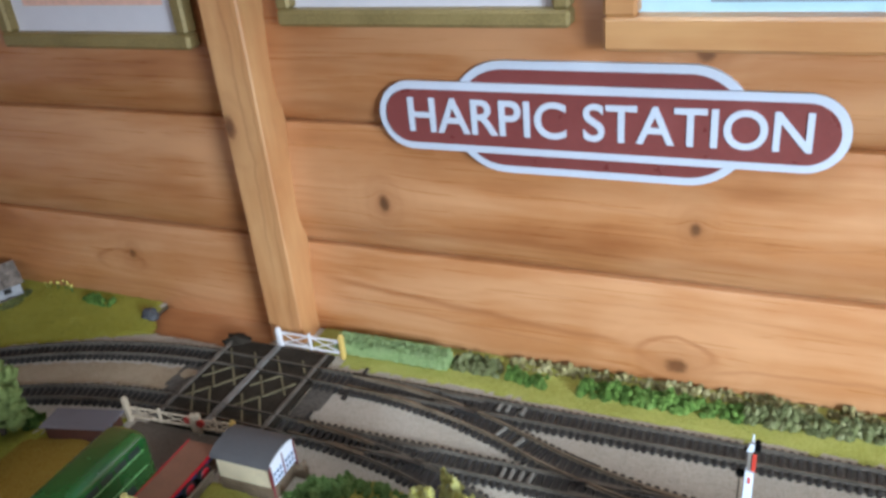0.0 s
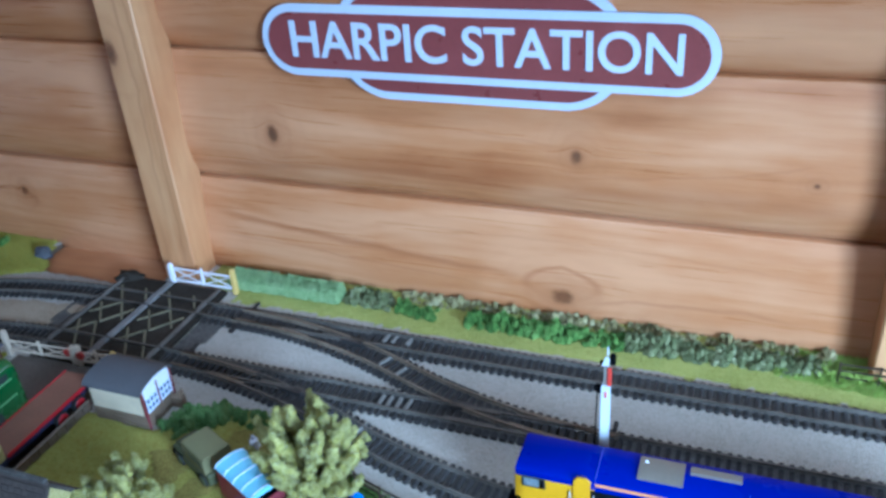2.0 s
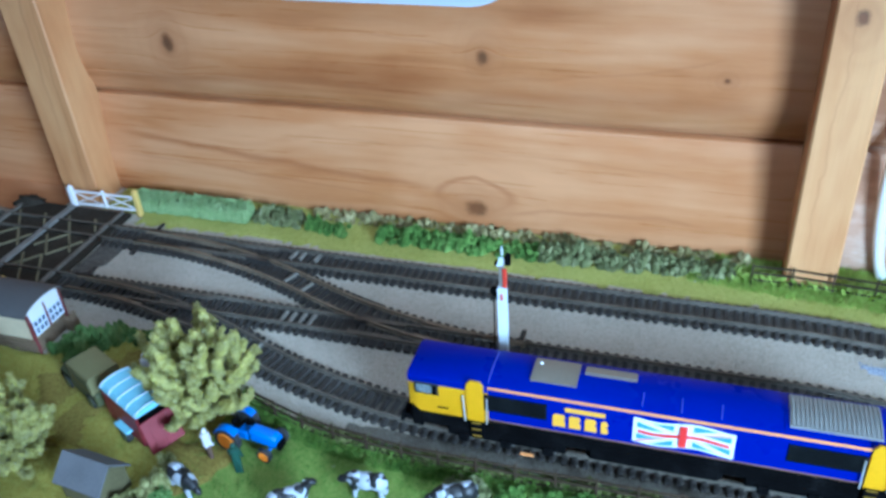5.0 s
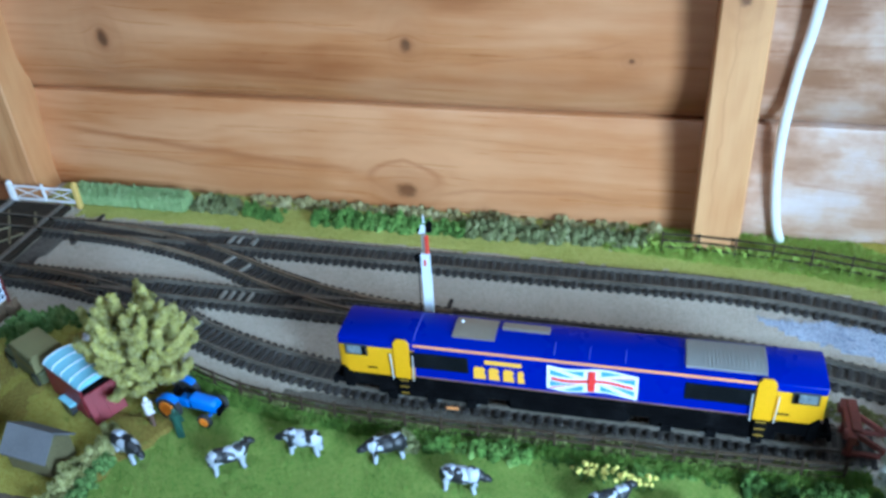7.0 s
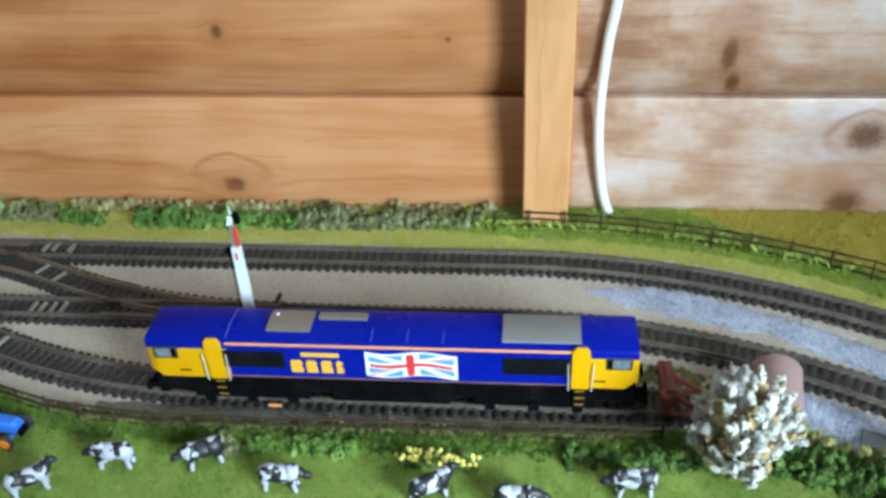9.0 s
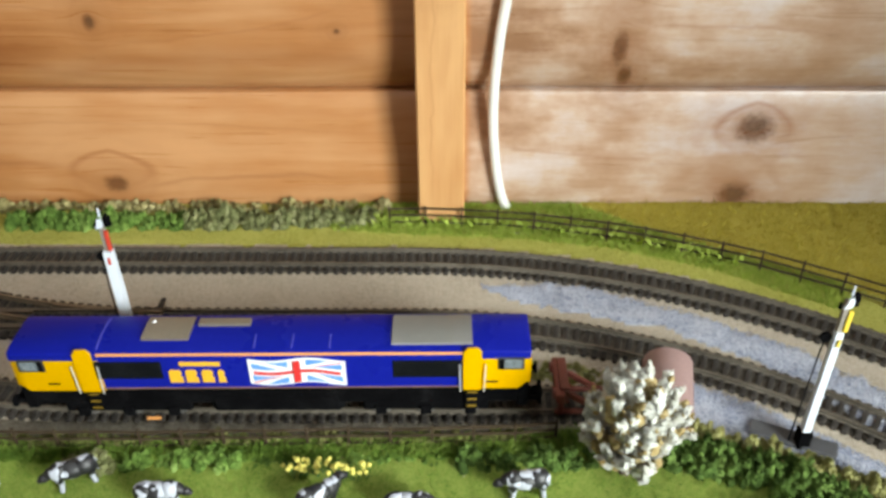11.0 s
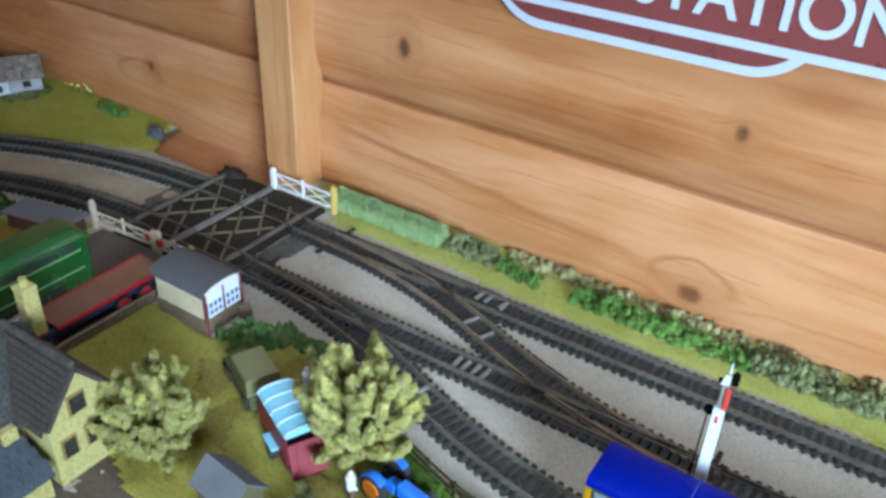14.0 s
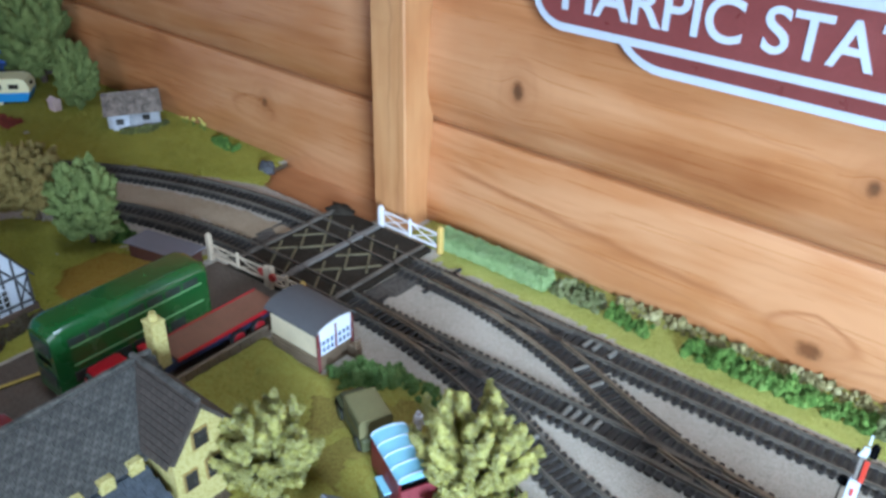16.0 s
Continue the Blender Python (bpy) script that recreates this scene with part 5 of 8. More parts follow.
rad = part("radiator_panel", roof_sheet(0.0612, 0.1020, -0.0108, 0.0120, 0.0008), m_roof_grey, loco, "grey ribbed radiator panel", smooth=25)
for k in range(20):
    part("radiator_rib", roof_sheet(0.0622 + 0.00205 * k, 0.0630 + 0.00205 * k, -0.0104, 0.0116, 0.0013), m_roof_grey, rad)
part("exhaust_panel", roof_sheet(-0.0655, -0.0415, -0.0072, 0.0108, 0.0012), m_roof_tan, loco, "tan-grey exhaust panel", smooth=25)
part("silencer_box", roof_sheet(-0.0385, -0.0120, 0.0030, 0.0080, 0.0022), m_roof_tan, loco, "narrow tan-grey roof hatch", smooth=25)
for x in (-0.0870, -0.0080, 0.0110, 0.0300, 0.0590):
    part("roof_seam", roof_sheet(x, x + 0.0005, -0.0125, 0.0125 if x in (-0.0870, 0.0590) else -0.0035, 0.0004), surface("roof_seam_blue", (0.05, 0.06, 0.40), 0.4) if x != 0.0590 else m_blue, loco)
part("fuel_tank", Shape().box((0.0, 0, 0.0180), (0.070, 0.0290, 0.0150), bev=0.0030), m_black, loco, "black underslung fuel tank", smooth=30)
part("underframe", Shape().box((0, 0, 0.0240), (2 * L2 - 0.012, HALF * 1.84, 0.0120), bev=0.0010), m_black, loco, "black underframe")
part("roof_horn", Shape().blob((-L2 + 0.070, 0.006, ZT + 0.0006), 0.0012, 1, 0.1), m_white, loco, "tiny white roof fitting")

# ---------------------------------------------------------------- vegetation
m_bark = surface("model_bark", (0.085, 0.055, 0.035), 0.85, 0, 0.35)
m_leaf_yellow = speckled("yellow_green_foam", [(0.17, 0.138, 0.026), (0.30, 0.268, 0.060), (0.40, 0.362, 0.100), (0.52, 0.470, 0.16)], grain=850, patch=75, relief=0.0020)
_b = m_leaf_yellow.node_tree.nodes["Principled BSDF"]      # thin foam: light passes through it
_b.inputs["Subsurface Weight"].default_value = 0.45
_b.inputs["Subsurface Radius"].default_value = (1.0, 0.9, 0.4)
_b.inputs["Subsurface Scale"].default_value = 0.004
m_leaf_green = island_stuff("mid_green_foam", [(0.016, 0.036, 0.007), (0.042, 0.088, 0.017), (0.085, 0.155, 0.034), (0.17, 0.26, 0.075)])
m_leaf_sage = speckled("sage_green_foam", [(0.062, 0.090, 0.020), (0.125, 0.170, 0.044), (0.185, 0.240, 0.070), (0.26, 0.32, 0.11)], grain=900, patch=80, relief=0.0018)
m_leaf_bright = island_stuff("bright_green_foam", [(0.027, 0.060, 0.010), (0.072, 0.148, 0.027), (0.135, 0.235, 0.050), (0.235, 0.34, 0.105)])
m_leaf_grey = island_stuff("grey_green_lichen", [(0.050, 0.060, 0.021), (0.120, 0.135, 0.051), (0.20, 0.210, 0.092), (0.34, 0.335, 0.185)])
m_leaf_brown = speckled("brown_olive_foam", [(0.10, 0.064, 0.016), (0.20, 0.135, 0.034), (0.29, 0.20, 0.060), (0.37, 0.28, 0.10)], grain=900, patch=80, relief=0.0018)
m_hedge = speckled("flocked_hedge_green", [(0.10, 0.18, 0.058), (0.17, 0.28, 0.095), (0.25, 0.37, 0.14), (0.36, 0.47, 0.22)], grain=1300, patch=90, relief=0.0012)
m_blossom = speckled("white_blossom_foam", [(0.28, 0.25, 0.17), (0.44, 0.42, 0.34), (0.54, 0.535, 0.475), (0.60, 0.605, 0.57)], grain=700, patch=60, relief=0.0012)
m_blossom_tan = speckled("tan_twig_foam", [(0.14, 0.085, 0.028), (0.25, 0.165, 0.060), (0.34, 0.235, 0.10), (0.43, 0.33, 0.17)], grain=900, patch=60)
m_olive_hedge = speckled("olive_hedge_foam", [(0.070, 0.080, 0.018), (0.16, 0.162, 0.042), (0.27, 0.265, 0.085), (0.41, 0.39, 0.17)], grain=1100, patch=80, relief=0.0014)
m_straw_growth = island_stuff("straw_growth", [(0.12, 0.100, 0.036), (0.24, 0.200, 0.080), (0.37, 0.320, 0.150), (0.51, 0.46, 0.26)])
m_leaf_scrub = island_stuff("dark_olive_scrub", [(0.050, 0.046, 0.017), (0.095, 0.092, 0.030), (0.145, 0.155, 0.050), (0.22, 0.235, 0.085)])
m_leaf_hedge = island_stuff("dull_green_hedge_foam", [(0.044, 0.090, 0.022), (0.092, 0.168, 0.046), (0.150, 0.245, 0.074), (0.23, 0.33, 0.115)])


def flakes(name, centres, size, mat, seed, per=14, spread=1.0):
    """Leaf flakes about each centre: small bent scraps, for a ragged crown."""
    rng = np.random.default_rng(seed)
    c = np.repeat(np.asarray(centres, float), per, 0)
    n = len(c)
    d = rng.normal(size=(n, 3))
    d /= np.linalg.norm(d, axis=1)[:, None]
    p = c[:, :3] + d * (c[:, 3] * spread * rng.uniform(0.75, 1.25, n))[:, None]
    a, b = rng.normal(size=(n, 3)), rng.normal(size=(n, 3))
    a /= np.linalg.norm(a, axis=1)[:, None]
    b -= a * (a * b).sum(1)[:, None]
    b /= np.linalg.norm(b, axis=1)[:, None]
    s = (size * rng.uniform(0.5, 1.4, n))[:, None]
    nrm = np.cross(a, b)
    v = np.stack([p - a * s, p - b * s * 0.7 + nrm * s * 0.3, p + a * s, p + b * s * 0.7 + nrm * s * 0.3], 1).reshape(-1, 3)
    i = np.arange(n)[:, None] * 4
    f = np.concatenate([i + [[0, 1, 2]], i + [[0, 2, 3]]]).tolist()
    return v.tolist(), f


def frond(shape, line, rad, seed, n=8, rough=0.45, cuts=2):
    """A lumpy foam plume along a line, tapering to a knobbly tip."""
    line = [p.lerp(q, f / cuts) for p, q in zip(line, line[1:]) for f in range(cuts)] + [line[-1]]
    rad = [a + (b - a) * f / cuts for a, b in zip(rad, rad[1:]) for f in range(cuts)] + [rad[-1]]
    rings, m = [], len(line)
    for i, p in enumerate(line):
        d = (line[min(i + 1, m - 1)] - line[max(i - 1, 0)]).normalized()
        side = d.cross(Vector((0.31, 0.93, 0.17))).normalized()
        q = Matrix((side, d.cross(side), d)).transposed()
        for k in range(n):
            a = 2 * math.pi * k / n
            r = rad[i] * (1 + rough * noise.noise(Vector((math.cos(a) * 1.4, math.sin(a) * 1.4, i * 1.5 / cuts + seed * 5.3))) * 2.0)
            if cuts > 2:
                r += rad[i] * 0.40 * noise.noise(Vector((math.cos(a) * 4.0, math.sin(a) * 4.0, i * 0.9 + seed * 3.1)))
            rings.append(p + q @ Vector((r * math.cos(a), r * math.sin(a), 0)))
    faces = [(j * n + k, j * n + (k + 1) % n, (j + 1) * n + (k + 1) % n, (j + 1) * n + k) for j in range(m - 1) for k in range(n)]
    shape.add(rings, faces + [tuple(range(n - 1, -1, -1)), tuple(range((m - 1) * n, m * n))])


def plumes(rng, centre, radii, count, thick, lift=0.35, lobes=5, rise=0.0):
    """Spines and radii of the plumes that fill a crown: rising, spreading, each with side lobes."""
    out = []
    c = Vector(centre)
    for k in range(count):
        z = 1 - 1.75 * (k + 0.5) / count
        a = 2.39996 * k + rng.uniform(-0.35, 0.35)
        flat = math.sqrt(max(0.05, 1 - z * z))
        tip = c + Vector((math.cos(a) * flat * radii[0], math.sin(a) * flat * radii[1], z * radii[2])) * rng.uniform(0.80, 1.14)
        tip.z += rise * radii[2] * flat
        root = c + Vector((math.cos(a) * flat * radii[0] * 0.18, math.sin(a) * flat * radii[1] * 0.18, (z * 0.25 - 0.35) * radii[2]))
        bow = Vector((rng.uniform(-0.12, 0.12) * radii[0], rng.uniform(-0.12, 0.12) * radii[1], -lift * 0.4 * radii[2] * flat))
        line = [root.lerp(tip, f) + bow * (4 * f * (1 - f)) + Vector((rng.gauss(0, 1), rng.gauss(0, 1), rng.gauss(0, 1))) * thick * 0.16 for f in (0, 0.2, 0.4, 0.58, 0.74, 0.88, 1.0)]
        out.append((line, [thick * g * rng.uniform(0.8, 1.25) for g in (0.45, 0.75, 1.0, 1.1, 1.05, 0.90, 0.50)]))
        for j in range(lobes):
            f = rng.uniform(0.35, 0.95)
            i = min(5, int(f * 6))
            p = line[i].lerp(line[i + 1], f * 6 - i)
            way = ((tip - root).normalized() * 0.7 + Vector((rng.gauss(0, 0.8), rng.gauss(0, 0.8), rng.uniform(0.1, 1.0)))).normalized()
            size = thick * rng.uniform(1.1, 2.3)
            out.append(([p, p + way * size * 0.4, p + way * size * 0.8 + Vector((0, 0, size * 0.05)), p + way * size * 1.1 + Vector((0, 0, size * 0.12))], [thick * 0.50, thick * 0.62, thick * 0.58, thick * 0.30]))
    return out


def tree(label, x, y, height, radii, mat, seed, count=60, thick=0.0034, trunk=0.0022, leaf=0.0008, group="", per=16, spread=1.02, rough=0.45, sides=8, cuts=2, lobes=5, rise=0.0):
    rng = random.Random(seed)
    t = thing("model_tree", label, "tree", Matrix.Translation((x, y, 0)), group=group)
    cz = height - radii[2]
    wood = pipe(Shape(), [(0, 0, -0.0005), (0.0006, 0.0004, cz * 0.4), (-0.0003, 0.0008, cz * 0.8), (0.0004, 0, cz + radii[2] * 0.3)], [trunk * 1.3, trunk, trunk * 0.8, trunk * 0.35], 8)
    s, tufts = Shape(), []
    for k, (line, rad) in enumerate(plumes(rng, (0, 0, cz), radii, count, thick, lobes=lobes, rise=rise)):
        frond(s, line, rad, seed + k, sides, rough, cuts)
        tufts += [(*p.lerp(q, f), (ra + rb) / 2) for p, q, ra, rb in zip(line, line[1:], rad, rad[1:]) for f in (0.25, 0.75)]
        if len(line) == 7 and k % 3 == 0:
            pipe(wood, [(0, 0, cz * 0.6), line[1], line[3]], [trunk * 0.5, trunk * 0.3, trunk * 0.12], 5)
    part("trunk", wood, m_bark, t, "dark model trunk and limbs", smooth=50)
    v, f = flakes("leaf", tufts, leaf, mat, seed, per=per, spread=spread)
    s.add(v, f)
    part("crown", s, mat, t, "", smooth=180)
    return t


def bush_row(name, label, path, width, height, mat, seed, step=0.0032, leaf=0.0009, per=120, category="hedge"):
    """A hedge or row of bushes along a plan path: tufts of foam with ragged leaf scraps all over."""
    rng = random.Random(seed)
    s, tufts = Shape(), []
    for p, a in even([(x, y, 0) for x, y in path], step):
        for k in range(max(3, int(width / 0.0042))):
            o = (rng.random() - 0.5) * width
            tall = height * max(0.4, 0.80 + 0.60 * noise.noise(Vector((p.x * 70, p.y * 70, seed))) + 0.30 * (rng.random() - 0.5)) * (1 - 0.5 * (2 * o / width) ** 2)
            r = min(tall * 0.40, width * 0.24, 0.0027) * (0.8 + 0.4 * rng.random())
            root = Vector((p.x - math.sin(a) * o, p.y + math.cos(a) * o, -0.0006))
            tip = root + Vector((rng.gauss(0, 1) * r * 0.5, rng.gauss(0, 1) * r * 0.5, tall))
            line = [root.lerp(tip, f) for f in (0.0, 0.3, 0.6, 0.85, 1.0)]
            rad = [r * g for g in (0.9, 1.05, 0.95, 0.62, 0.20)]
            frond(s, line, rad, seed + len(tufts), 7, 0.6)
            tufts += [(*q, w) for q, w in zip(line[1:], rad[1:])]
    v, f = flakes("leaf", tufts, leaf, mat, seed, per=per // 4, spread=1.05)
    s.add(v, f)
    return single(name, s, mat, label, category, smooth=180)


tree("yellow-green foam tree shading the tractor", -0.0765, -0.2455, 0.0720, (0.0340, 0.0290, 0.0345), m_leaf_yellow, 3, count=54, thick=0.0030, leaf=0.0009, per=26, spread=1.16, rough=0.5, sides=10, cuts=3, lobes=4, rise=0.22)
tree("pale yellow-green foam tree beside the stone cottage", -0.1720, -0.3065, 0.0560, (0.0290, 0.0260, 0.0280), m_leaf_yellow, 5, count=50, thick=0.0028, leaf=0.0009, per=26, spread=1.16, rough=0.5, sides=10, cuts=3, lobes=4, rise=0.22)
tree("mid green tree inside the curving track", -0.4930, -0.2200, 0.0760, (0.0250, 0.0250, 0.0370), m_leaf_sage, 7, count=70, thick=0.0034, leaf=0.0012)
tree("brown-olive tree inside the curving track", -0.5650, -0.2290, 0.0700, (0.0360, 0.0330, 0.0300), m_leaf_brown, 9, count=80, thick=0.0038, leaf=0.0012)
tree("small green tree beside the bungalow", -0.7800, -0.0600, 0.0740, (0.0220, 0.0220, 0.0370), m_leaf_sage, 11, count=62, thick=0.0034, leaf=0.0013)
tree("tall green tree against the sky backscene", -0.8850, -0.0470, 0.1350, (0.0380, 0.0380, 0.0640), m_leaf_sage, 13, count=90, thick=0.0058, leaf=0.0016, trunk=0.0035)
tree("tall green tree against the sky backscene", -0.8950, -0.1350, 0.1300, (0.0340, 0.0360, 0.0600), m_leaf_sage, 15, count=84, thick=0.0056, leaf=0.0016, trunk=0.0035)


def blossom_tree():
    """White coral-like blossom: broad knobbly plumes over tan foam, on a dark trunk."""
    rng = random.Random(77)
    t = thing("blossom_tree", "white blossom tree with knobbly branches beside the buffer stop", "tree", Matrix.Translation((0.3585, -0.2600, 0)))
    wood = pipe(Shape(), [(0, 0, -0.0005), (0.0004, 0.0006, 0.010), (0, 0.001, 0.030)], [0.0034, 0.0026, 0.0016], 8)
    tan, white, petals = Shape(), Shape(), []
    for k, (line, rad) in enumerate(plumes(rng, (0, 0, 0.0400), (0.0235, 0.0225, 0.0330), 66, 0.0021, 0.5, 9)):
        pale = rng.random() < 0.86
        frond(white if pale else tan, line, rad, 200 + k, 8, 0.75)
        if pale:
            petals += [(*p, r) for p, r in zip(line[1:], rad[1:])]
        if len(line) == 7 and k % 2 == 0:
            pipe(wood, [(0, 0, 0.012), line[1], line[3]], [0.0012, 0.0008, 0.0004], 5)
    for k, (line, rad) in enumerate(plumes(rng, (0, 0, 0.0380), (0.0195, 0.0185, 0.0275), 22, 0.0029, 0.5, 3)):
        frond(tan, line, rad, 700 + k, 8, 0.5)
    part("trunk", wood, m_bark, t, "dark trunk and twigs", smooth=50)
    v, f = flakes("petal", petals, 0.0006, m_blossom, 7, per=14, spread=1.15)
    white.add(v, f)
    part("blossom", white, m_blossom, t, "white blossom clumps", smooth=60)
    part("bare_foam", tan, m_blossom_tan, t, "tan foam between the blossom", smooth=60)


blossom_tree()
# hedge and undergrowth below the wall
s = Shape()
hx = [(-0.272 + 0.0026 * k) for k in range(42)]
for k, x in enumerate(hx):
    for j in range(4):
        s.blob((x, -0.026 - 0.0042 * j, 0.0070), (0.0023, 0.0034, 0.0075 + 0.0010 * noise.noise(Vector((k * 0.9, j, 1)))), 1, 0.5, 3.0, k * 5 + j)
v, f = flakes("leaf", [(x, -0.026 - 0.0042 * j, z, 0.0030) for x in hx for j in range(4) for z in (0.0060, 0.0120)], 0.0013, m_hedge, 3, per=20)
s.add(v, f)
single("clipped_hedge", s, m_hedge, "clipped flocked green hedge at the foot of the wall", "hedge")
bush_row("undergrowth", "grey rough undergrowth along the foot of the wall", [(-0.163, -0.026), (-0.118, -0.027)], 0.020, 0.0110, m_leaf_grey, 41, category="bush")
bush_row("undergrowth", "low bright green undergrowth along the foot of the wall", [(-0.112, -0.033), (-0.078, -0.034)], 0.015, 0.0105, m_leaf_bright, 42, category="bush")
bush_row("undergrowth", "bright green bushes along the foot of the wall", [(-0.048, -0.034), (0.078, -0.033)], 0.018, 0.0125, m_leaf_bright, 43, category="bush")
bush_row("undergrowth", "grey-green lichen bushes along the foot of the wall", [(0.078, -0.031), (0.150, -0.031)], 0.020, 0.0130, m_leaf_grey, 44, category="bush")
bush_row("undergrowth", "pale stony undergrowth along the foot of the wall", [(0.150, -0.029), (0.218, -0.030)], 0.018, 0.0120, m_leaf_grey, 45, category="bush")
bush_row("undergrowth", "straw-coloured dead growth at the foot of the boards", [(-0.115, -0.014), (0.225, -0.013)], 0.014, 0.0085, m_straw_growth, 46, step=0.005, category="bush")
# meadow edge growth
bush_row("undergrowth", "green undergrowth along the meadow fence", [(0.078, -0.2560), (0.100, -0.2580)], 0.011, 0.0100, m_leaf_grey, 47, category="bush")
bush_row("undergrowth", "green undergrowth along the meadow fence", [(0.104, -0.2560), (0.165, -0.2550)], 0.011, 0.0090, m_leaf_bright, 48, category="bush")
bush_row("undergrowth", "low green growth along the meadow fence", [(0.170, -0.2540), (0.270, -0.2530)], 0.008, 0.0050, m_leaf_bright, 49, category="bush")
bush_row("undergrowth", "dark green bushes by the blossom tree", [(0.275, -0.2540), (0.345, -0.2520)], 0.013, 0.0110, m_leaf_green, 50, category="bush")
bush_row("undergrowth", "dark green bushes beside the granite chippings", [(0.378, -0.2460), (0.418, -0.2580), (0.470, -0.2790)], 0.022, 0.0150, m_leaf_green, 51, category="bush")
bush_row("olive_hedge", "olive flocked hedge beside the granite chippings", [(0.385, -0.2340), (0.425, -0.2470), (0.470, -0.2680), (0.52, -0.300)], 0.009, 0.0140, m_olive_hedge, 52)
bush_row("undergrowth", "green bushes growing at the meadow edge", [(0.43, -0.272), (0.50, -0.305)], 0.024, 0.0100, m_leaf_bright, 53, category="bush")
bush_row("undergrowth", "low weeds behind the buffer stop", [(0.312, -0.1850), (0.335, -0.1880), (0.360, -0.1930)], 0.014, 0.0060, m_olive_hedge, 54, category="bush")
bush_row("undergrowth", "dark olive scrub growing along the siding fence", [(x, y + 0.0030) for x, y in C_FENCE[2:11]], 0.0085, 0.0090, m_leaf_scrub, 64, leaf=0.0007, category="bush")
bush_row("undergrowth", "green tuft beside the crossing gate", [(-0.394, -0.186), (-0.388, -0.196)], 0.008, 0.0080, m_leaf_bright, 65, category="bush")
bush_row("undergrowth", "thin growth beside the siding fence", [(-0.050, -0.2400), (0.060, -0.2530)], 0.005, 0.0040, m_leaf_green, 55, category="bush")
# cabin bushes
bush_row("undergrowth", "mid green bushes beside the signal cabin", [(-0.2120, -0.2190), (-0.2030, -0.2065), (-0.1880, -0.1985), (-0.1760, -0.1945)], 0.0190, 0.0170, m_leaf_hedge, 56, category="bush")
bush_row("undergrowth", "dark green bushes between cabin and track", [(-0.1840, -0.1880), (-0.1660, -0.1875), (-0.1480, -0.1905), (-0.1240, -0.1990)], 0.0150, 0.0105, m_leaf_hedge, 57, category="bush")
bush_row("olive_hedge", "olive hedge beside the grey-roofed hut", [(-0.0900, -0.3500), (-0.0865, -0.3240), (-0.0815, -0.3060), (-0.0775, -0.2925), (-0.0850, -0.2830)], 0.0125, 0.0140, m_olive_hedge, 58)
bush_row("undergrowth", "grey-green growth round the hut", [(-0.0730, -0.300), (-0.0745, -0.320), (-0.0780, -0.350)], 0.012, 0.0075, m_leaf_hedge, 59, category="bush")
bush_row("undergrowth", "low green bush outside the curving track", [(-0.590, -0.020), (-0.550, -0.024)], 0.016, 0.0110, m_leaf_bright, 60, category="bush")
bush_row("undergrowth", "green shrubs inside the curving track", [(-0.545, -0.185), (-0.500, -0.196), (-0.470, -0.205)], 0.016, 0.0120, m_leaf_green, 61, category="bush")
bush_row("undergrowth", "dark scrub growing round the bungalow", [(-0.668, -0.026), (-0.660, -0.052), (-0.678, -0.078)], 0.010, 0.0085, m_leaf_scrub, 66, category="bush")
bush_row("flower_bed", "dark red flower bed on the green", [(-0.815, -0.150), (-0.780, -0.138)], 0.022, 0.0095, surface("dark_red_flowers", (0.27, 0.050, 0.028), 0.9, 0, 0.4), 62, category="flowers")

# daffodils
m_daff = surface("daffodil_yellow", (0.60, 0.52, 0.12), 0.7, 0, 0.15)
m_stem = surface("daffodil_stem", (0.07, 0.16, 0.03), 0.8, 0, 0.2)


def daffodil(rng, x, y, n, label):
    t = thing("daffodil_clump", label, "flowers", Matrix.Translation((x, y, 0)), group="daffodils in the meadow")
    for k in range(n):
        px, py, h = rng.uniform(-0.0032, 0.0032), rng.uniform(-0.0022, 0.0022), rng.uniform(0.007, 0.0115)
        e = (px * 1.4, py * 1.4, h)
        part("stem", Shape().tube((px * 0.5, py * 0.5, 0), e, 0.00035, 0.00022, n=5), m_stem, t)
        part("flower", Shape().blob(e, (0.0014, 0.0014, 0.0012), 1, 0.5, 2, k + x * 900), m_daff, t)


rng = random.Random(5)
for k in range(9):
    daffodil(rng, 0.1905 + 0.0047 * k + rng.uniform(-0.0012, 0.0012), -0.2632 + rng.uniform(-0.0022, 0.0016) - 0.00025 * k, 5, "small clump of yellow daffodils in the meadow")
for k in range(4):
    daffodil(rng, -0.648 + 0.011 * k, -0.0150 + rng.uniform(-0.004, 0.004), 3, "pale yellow flowers below the boarded wall")

# ---------------------------------------------------------------- fences
m_fence = surface("brown_fence_plastic", (0.046, 0.030, 0.018), 0.9, 0, 0.3, spec=0.1)


def fence(label, path, pitch, height, rails, mat=m_fence, wob=0.0):
    t = thing("lineside_fence", label, "fence", group="lineside fences")
    pts = even([(x, y, 0) for x, y in path], pitch)
    for k, (p, a) in enumerate(pts):
        part("fence_post", Shape().box((0, 0, height / 2), (0.0013, 0.0013, height), bev=0.0002), mat, t, at=Matrix.Translation(p) @ Matrix.Rotation(a, 4, "Z"))
    for h in rails:
        path3 = [(p.x, p.y, h + 0.0003 * math.sin(k * 2.1)) for k, (p, a) in enumerate(pts)]
        part("fence_rail", Shape().sweep([(-0.0004, -0.0006), (0.0004, -0.0006), (0.0004, 0.0006), (-0.0004, 0.0006)], path3), mat, t)
    return t


